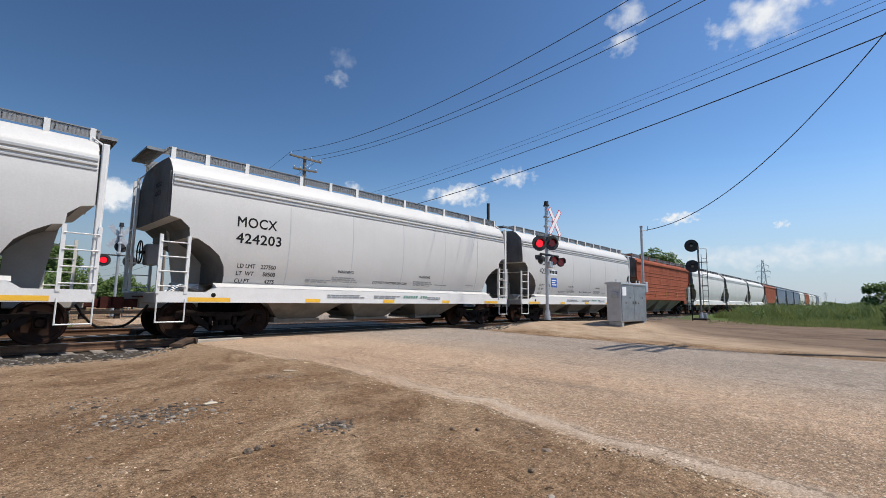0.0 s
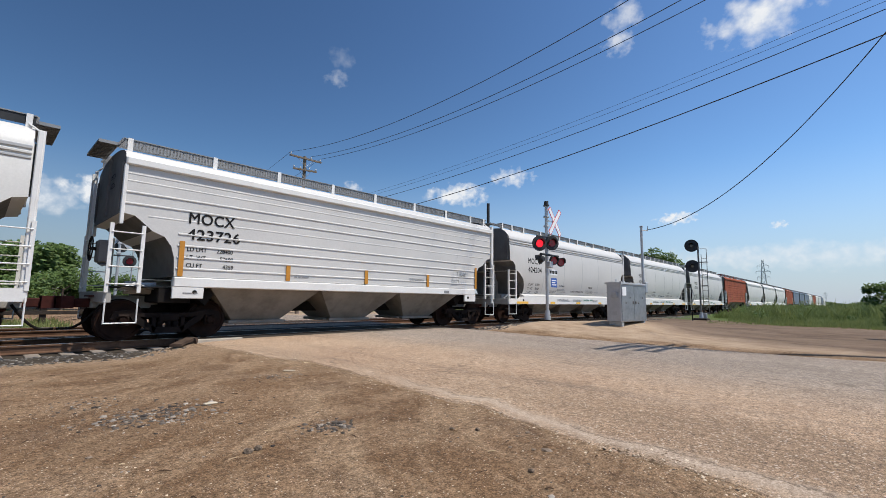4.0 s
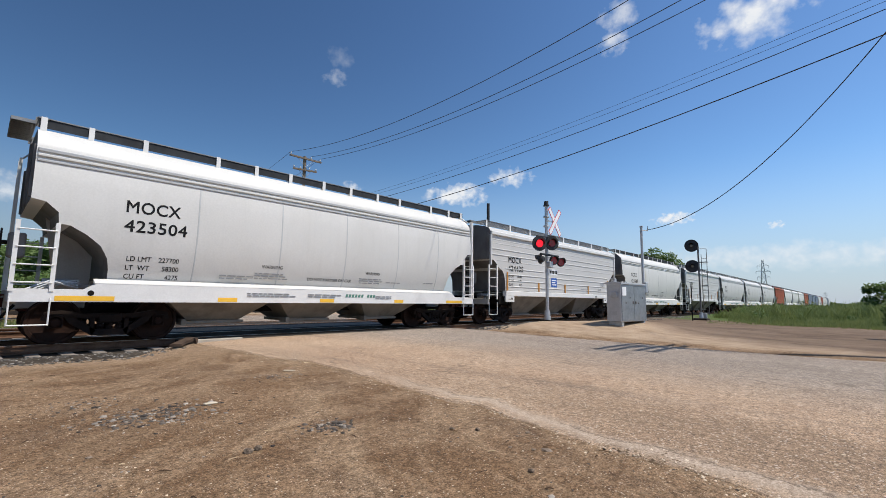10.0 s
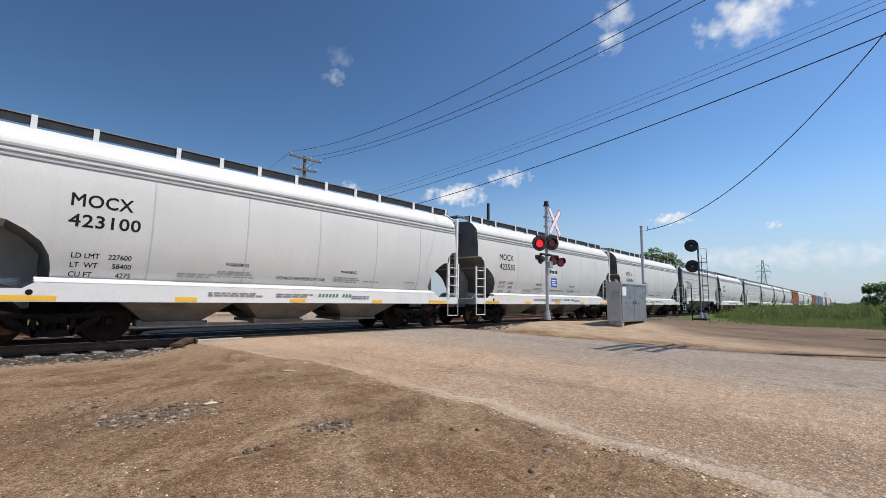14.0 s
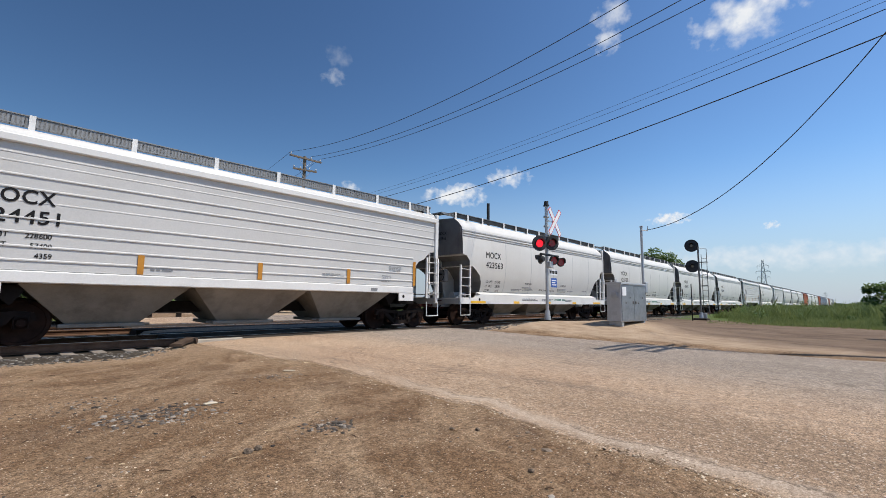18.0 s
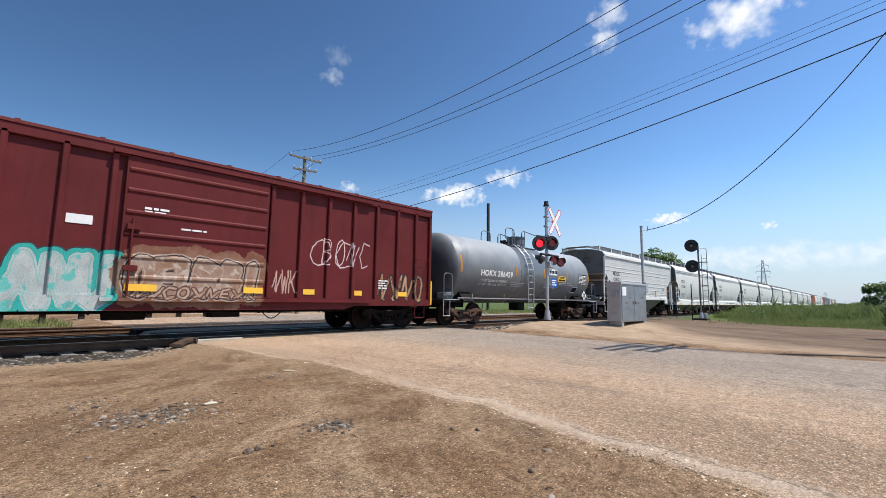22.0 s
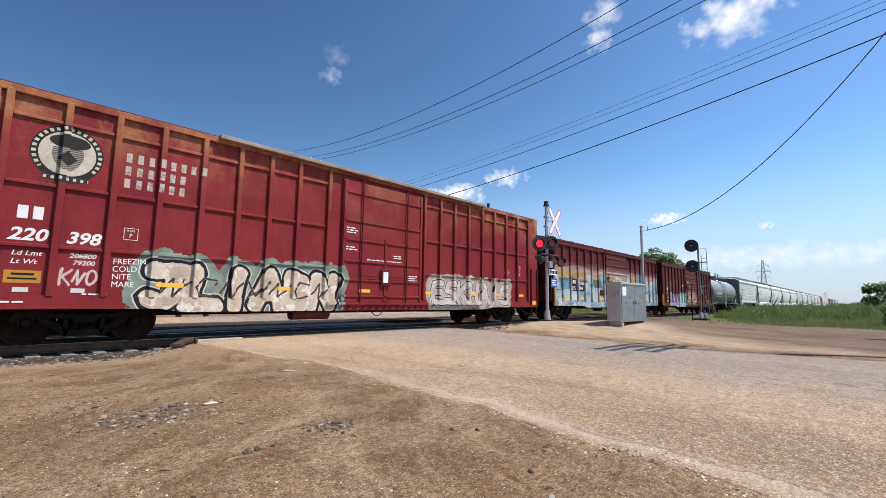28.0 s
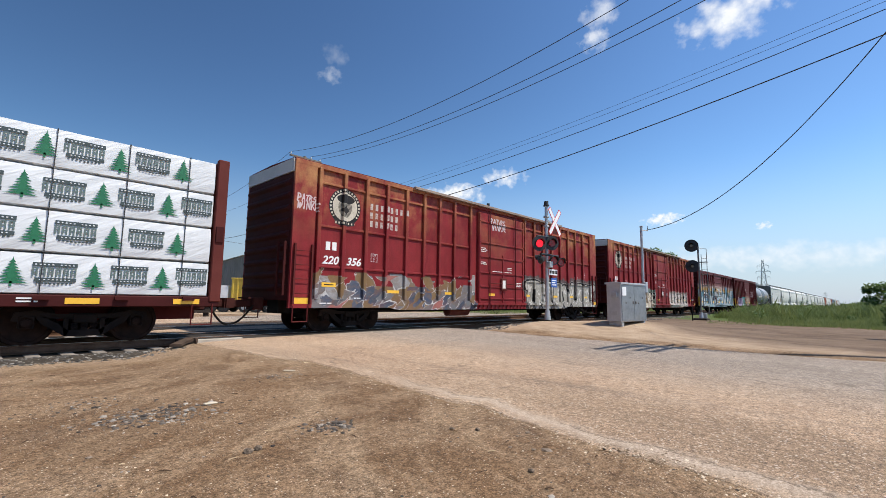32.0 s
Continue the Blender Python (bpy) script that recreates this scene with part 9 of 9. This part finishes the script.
cab = thing("lorry_cab", "white lorry cab parked before the flatbed trailer", "lorry", m=trl.matrix_basis @ Matrix.Translation((-3.2, 0.1, 0)))
part("cab_body", Geo().loft([[(0, 0, 0.75), (2.3, 0, 0.75), (2.3, 2.3, 0.75), (0, 2.3, 0.75)], [(0, 0, 1.7), (2.3, 0, 1.7), (2.3, 2.3, 1.7), (0, 2.3, 1.7)], [(0.45, 0.08, 2.75), (2.3, 0.08, 2.75), (2.3, 2.22, 2.75), (0.45, 2.22, 2.75)]]), MAT_SIGNWHITE, cab)
part("window", Geo().box(0.55, 1.2, -0.012, 0.06, 1.75, 2.35), MAT_DULLBLACK, cab, "dark side window")
part("chassis", Geo().box(0.1, 2.5, 0.4, 1.9, 0.45, 0.75), MAT_BLACK, cab)
for xx in (0.7, 2.0):
    for yy in (0.0, 2.0):
        part("wheel", Geo().cyl((xx, yy, 0.5), (xx, yy + 0.3, 0.5), 0.5, 22), MAT_DULLBLACK, cab)


# ---- plants ----
def leaf_cloud(g, rnd, c, rad, n, size):
    for _ in range(n):
        while True:
            p = Vector((rnd.uniform(-1, 1), rnd.uniform(-1, 1), rnd.uniform(-1, 1)))
            if 0.25 < p.length < 1:
                break
        p = Vector((c[0] + p.x * rad[0], c[1] + p.y * rad[1], c[2] + p.z * rad[2]))
        a = Vector((rnd.gauss(0, 1), rnd.gauss(0, 1), rnd.gauss(0, 0.6))).normalized()
        b = a.orthogonal().normalized()
        s = size * rnd.uniform(0.6, 1.4)
        k = len(g.v)
        g.v += [tuple(p - a * s), tuple(p + b * s * 0.55), tuple(p + a * s), tuple(p - b * s * 0.55)]
        g.f.append((k, k + 1, k + 2, k + 3))


def tree(x, y, h, w, seed, n=2600, leaf=0.16, label="broad green deciduous tree", low=0.25, category="tree"):
    rnd = random.Random(seed)
    z0 = ground_z(x, y)
    t = thing("tree" if category == "tree" else "bush", label, category, "trees and bushes", m=pose(x, y, z0))
    g = Geo().cyl((0, 0, -0.2), (0, 0, h * 0.45), 0.035 * h, 10, 0.018 * h)
    tips = []
    for k in range(9):
        a = rnd.uniform(0, 6.28)
        z = h * rnd.uniform(low, 0.6)
        tip = (math.cos(a) * w * rnd.uniform(0.2, 0.42), math.sin(a) * w * rnd.uniform(0.2, 0.42), z + h * rnd.uniform(0.08, 0.32))
        g.cyl((0, 0, min(z, h * 0.44)), tip, 0.012 * h, 7, 0.004 * h)
        tips.append(tip)
    part("trunk", g, MAT_BARK, t, smooth=True)
    c = Geo()
    tips += [(rnd.gauss(0, w * 0.15), rnd.gauss(0, w * 0.15), h * rnd.uniform(0.6, 0.85)) for _ in range(6)]
    for tip in tips:
        r = w * rnd.uniform(0.13, 0.24)
        leaf_cloud(c, rnd, tip, (r, r, r * 0.8), n // len(tips), leaf)
    part("crown", c, MAT_LEAF, t)
    return t


for x, y, h, w, s in ((1.6, 66, 8.4, 8.5, 1), (4.6, 63, 7.2, 7, 2), (-4.5, 70, 9, 9, 3), (-12, 66, 8.5, 9, 4), (-20, 72, 9.0, 9, 5)):
    tree(x, y, h, w, s, 3600, 0.24)
for x, y, h, w, s in ((5.9, 58.5, 4.6, 5.0, 11), (8.0, 60, 3.6, 4.0, 12), (10.2, 57.5, 4.0, 4.4, 13), (12.6, 62, 3.6, 4.5, 14), (2.6, 56, 3.8, 5, 15), (-2, 57, 4.0, 5.5, 16), (-8, 58, 4.0, 5.5, 17)):
    tree(x, y, h, w, s, 1800, 0.17, "dense green bush by the far verge", 0.1, "bush")
tree(100.5, 31.0, 13.4, 9.5, 21, 4200, 0.32)
for x, y, h, w, s in ((80, -2.6, 4.6, 4.5, 31), (88, -7.5, 5.0, 7, 32), (150, -14, 7, 12, 33)):
    tree(x, y, h, w, s, 2000, 0.2, "green bush at the edge of the field", 0.1, "bush")
tree(21.2, -1.05, 1.3, 1.2, 34, 1600, 0.06, "dark narrow bush beside the dirt track", 0.1, "bush")


def grass(name, n, area, h, label, seed, width=0.012, front=False):
    rnd = random.Random(seed)
    g = Geo()
    for _ in range(n):
        x, y = area(rnd)
        z = ground_z(x, y) - 0.02
        hh = h * rnd.uniform(0.35, 1.0) * (0.85 + 0.5 * noise.noise((x * 0.22, y * 0.5, 4.0)) + 0.30 * noise.noise((x * 1.1, y * 1.6, 9.0)))
        if rnd.random() < 0.02:
            hh *= 1.35
        hh = max(hh, 0.12 * h)
        if front:
            hh *= min(1.2, 0.22 + max(0.0, x - 29.5 - max(0.0, y - 4.0) * 1.5) * 0.10)
        a = rnd.uniform(0, 6.28)
        lean = rnd.uniform(0.05, 0.6) * hh
        dx, dy = math.cos(a), math.sin(a)
        w = width * rnd.uniform(0.7, 1.5)
        k = len(g.v)
        g.v += [(x - dy * w, y + dx * w, z), (x + dy * w, y - dx * w, z), (x + dx * lean * 0.4 + dy * w * 0.7, y + dy * lean * 0.4 - dx * w * 0.7, z + hh * 0.6), (x + dx * lean, y + dy * lean, z + hh)]
        g.f += [(k, k + 1, k + 2), (k, k + 2, k + 3)]
    return solid(name, g, MAT_GRASS, label, "grass", kind="stuff")


def tall_area(r):
    while True:
        x = 28.5 + 60 * r.random() ** 1.7
        y = r.uniform(-10, 8.2)
        edge = 29.5 + max(0.0, (y - 4.0)) * 1.5 + 0.8 * noise.noise((y * 0.8, 0, 0))
        if x > edge and not (x < 38 and y > 6.3):
            return x, y


def far_side(r):
    return -16 + 18.5 * r.random(), 20.2 + 8 * r.random() ** 1.5


def far_side_right(r):
    return 27 + 60 * r.random() ** 1.4, 20.4 + 10 * r.random() ** 1.5


grass("tall_grass", 120000, tall_area, 0.95, "tall green and yellowing grass beside the track", 51, 0.0055, True)
grass("short_grass", 12000, lambda r: (28.6 + 40 * r.random() ** 1.6, r.uniform(-12, 6.5)), 0.22, "short grass and weeds at the verge", 52)
grass("short_grass", 12000, far_side, 0.30, "rough green grass beyond the second track", 53, 0.014)
grass("short_grass", 9000, far_side_right, 0.35, "rough green grass beyond the second track", 54, 0.016)
grass("field_grass", 14000, lambda r: (75 + 300 * r.random() ** 1.5, r.uniform(-90, 7.5)), 1.1, "tall grass of the open field", 55, 0.05)

def weed_clumps(seed, n):
    """Leafy weeds and saplings standing out of the tall grass."""
    rnd = random.Random(seed)
    g = Geo()
    for _ in range(n):
        x = 34 + 55 * rnd.random() ** 1.2
        y = rnd.uniform(-9, 7.0)
        h = rnd.uniform(0.5, 1.35)
        leaf_cloud(g, rnd, (x, y, ground_z(x, y) + h * 0.62), (h * 0.45, h * 0.45, h * 0.55), 130, 0.055)
    return solid("weeds", g, MAT_LEAF, "leafy green weeds standing in the tall grass", "weeds", kind="stuff")


weed_clumps(57, 46)

# ---- distance ----
def pylon(x, y, h):
    p = thing("power_pylon", "steel lattice power pylon on the horizon", "pylon", m=pose(x, y, -0.2))
    g = Geo()
    wid = lambda z: 2.8 * (1 - z / h) ** 1.2 + 0.45
    levels = [h * k / 9 for k in range(10)]
    for sx, sy in ((-1, -1), (1, -1), (1, 1), (-1, 1)):
        for a, b in zip(levels, levels[1:]):
            g.cyl((sx * wid(a), sy * wid(a), a), (sx * wid(b), sy * wid(b), b), 0.16, 4)
    for a, b in zip(levels, levels[1:]):
        for (s1, t1), (s2, t2) in (((-1, -1), (1, -1)), ((1, -1), (1, 1)), ((1, 1), (-1, 1)), ((-1, 1), (-1, -1))):
            g.cyl((s1 * wid(a), t1 * wid(a), a), (s2 * wid(b), t2 * wid(b), b), 0.10, 4)
            g.cyl((s2 * wid(a), t2 * wid(a), a), (s1 * wid(b), t1 * wid(b), b), 0.10, 4)
    part("tower", g, MAT_GALV, p)
    for z, half in ((h * 0.62, 3.9), (h * 0.74, 4.5), (h * 0.865, 3.6)):
        part("arm", Geo().cyl((0, -half, z), (0, half, z), 0.16, 4).cyl((0, -half, z), (0, 0, z + 2.0), 0.12, 4).cyl((0, half, z), (0, 0, z + 2.0), 0.12, 4), MAT_GALV, p)
        for yy in (-half, half):
            part("insulator", Geo().cyl((0, yy, z), (0, yy, z - 2.0), 0.12, 5), MAT_CERAMIC, p)


pylon(404, 51.5, 34.5)
pylon(1400, 60, 33)


def treeline(name, path, h, n, seed, leaf, label):
    rnd = random.Random(seed)
    g = Geo()
    for (x0, y0), (x1, y1) in zip(path, path[1:]):
        for _ in range(n):
            t = rnd.random()
            x, y = x0 + (x1 - x0) * t + rnd.gauss(0, 4), y0 + (y1 - y0) * t + rnd.gauss(0, 4)
            hh = h * (0.6 + 0.5 * noise.noise((x * 0.03, y * 0.03, 2)))
            leaf_cloud(g, rnd, (x, y, hh * rnd.uniform(0.1, 0.9)), (2.5, 2.5, hh * 0.25), 5, leaf)
    return solid(name, g, MAT_LEAF, label, "trees", kind="stuff")


treeline("far_trees", [(700, -160), (760, -20), (800, 10), (820, 40)], 7, 260, 61, 1.1, "line of far trees along the horizon")
treeline("far_trees", [(60, 260), (-40, 250), (-160, 240)], 9, 260, 62, 1.1, "line of far trees beyond the tracks")
treeline("far_trees", [(260, 60), (330, 62), (420, 80)], 7, 160, 63, 0.8, "line of far trees behind the train")


# ---- clouds ----
def cloud_material(seed, soft, strength, wide):
    m = bpy.data.materials.new("cloud_vapour")
    m.use_nodes = True
    nt = m.node_tree
    nt.nodes.remove(nt.nodes["Principled BSDF"])
    out = nt.nodes["Material Output"]
    tc = nt.nodes.new("ShaderNodeTexCoord").outputs["Object"]
    mp = nt.nodes.new("ShaderNodeMapping")
    mp.inputs["Location"].default_value = (seed * 3.7, seed * 1.3, 0)
    mp.inputs["Scale"].default_value = (wide, 1, 1)
    nt.links.new(tc, mp.inputs[0])
    ln = nt.nodes.new("ShaderNodeVectorMath")
    ln.operation = "LENGTH"
    nt.links.new(tc, ln.inputs[0])
    n1 = noise_of(nt, 1.5, 6, 0.52, mp.outputs[0])
    fall = calc(nt, "SUBTRACT", 1.0, ln.outputs["Value"], True)
    v = calc(nt, "ADD", calc(nt, "MULTIPLY", fall, 1.0), calc(nt, "MULTIPLY", calc(nt, "SUBTRACT", n1, 0.5), 1.9))
    edge = calc(nt, "MULTIPLY", fall, 5.0, True)
    al = calc(nt, "MULTIPLY", ramp(nt, v, 0.22, 0.22 + soft), edge)
    al = calc(nt, "MULTIPLY", al, strength)
    em = nt.nodes.new("ShaderNodeEmission")
    shade = mix(nt, ramp(nt, n1, 0.35, 0.65), (0.80, 0.86, 0.94), (0.98, 0.99, 1.0))
    nt.links.new(shade, em.inputs[0])
    em.inputs[1].default_value = 0.92
    tr = nt.nodes.new("ShaderNodeBsdfTransparent")
    mx = nt.nodes.new("ShaderNodeMixShader")
    nt.links.new(al, mx.inputs[0])
    nt.links.new(tr.outputs[0], mx.inputs[1])
    nt.links.new(em.outputs[0], mx.inputs[2])
    nt.links.new(mx.outputs[0], out.inputs[0])
    return m


drifting = []
for i, (x, y, z, a, b, soft, strength, drift) in enumerate((
        (2111, 212, 1174, 260, 130, 1.0, 0.95, 1.0), (1731, 613, 1171, 110, 80, 1.5, 0.55, 0.9), (1723, 641, 1055, 85, 62, 1.4, 0.65, 0.9), (1318, 1172, 429, 160, 64, 0.6, 0.95, 0.12),
        (1466, 1004, 502, 118, 52, 0.8, 0.85, 0.3), (1949, 521, 346, 100, 34, 0.6, 0.95, 0.45), (942, 1477, 976, 70, 60, 2.2, 0.14, 0.25), (936, 1498, 893, 66, 44, 2.0, 0.26, 0.25),
        (1020, 1482, 453, 52, 32, 1.0, 0.6, 0.2), (343, 2200, 419, 210, 95, 0.45, 0.95, -0.1), (2243, 214, 329, 40, 22, 0.6, 0.7, 0.5), (2360, 108, 205, 640, 85, 1.2, 0.45, 0.2), (120, 2436, 414, 240, 110, 0.7, 0.7, -0.1),
        (2050, 360, 190, 420, 60, 1.2, 0.35, 0.2))):
    ob = solid("cloud", Geo().add([(-1, -1, 0), (1, -1, 0), (1, 1, 0), (-1, 1, 0)], [(0, 1, 2, 3)]), cloud_material(i + 1, soft, strength, a / b), "small white fair-weather cloud in the sky", "cloud", "clouds", kind="structure")
    ob.scale = (a, b, 1)
    ob.visible_shadow = False
    place = Vector((x, y, z))
    right = (place - EYE).cross(Vector((0, 0, 1))).normalized()
    drifting.append((ob, place, right * (-118 * drift) + Vector((0, 0, 45 * drift * (1 if z > 800 else 0.0)))))


# ---- what moves ----
def motions():
    for car, s, z in moving:
        walk(car, [(0, pose(s, TRACK, z)), (32, pose(s + SPEED * 32, TRACK, z))])
    for ob, place, drift in drifting:
        walk(ob, [(0, look(place, place * 2 - EYE)), (32, look(place + drift, (place + drift) * 2 - EYE))])
    turn = math.degrees(SPEED * 0.1 / WHEEL_R)
    for w in rolling:
        x, y, z = w.matrix_basis.translation
        walk(w, [(i / 10, pose(x, y, z) @ Matrix.Rotation(radians(turn * i), 4, "Y")) for i in range(321)])


motions()
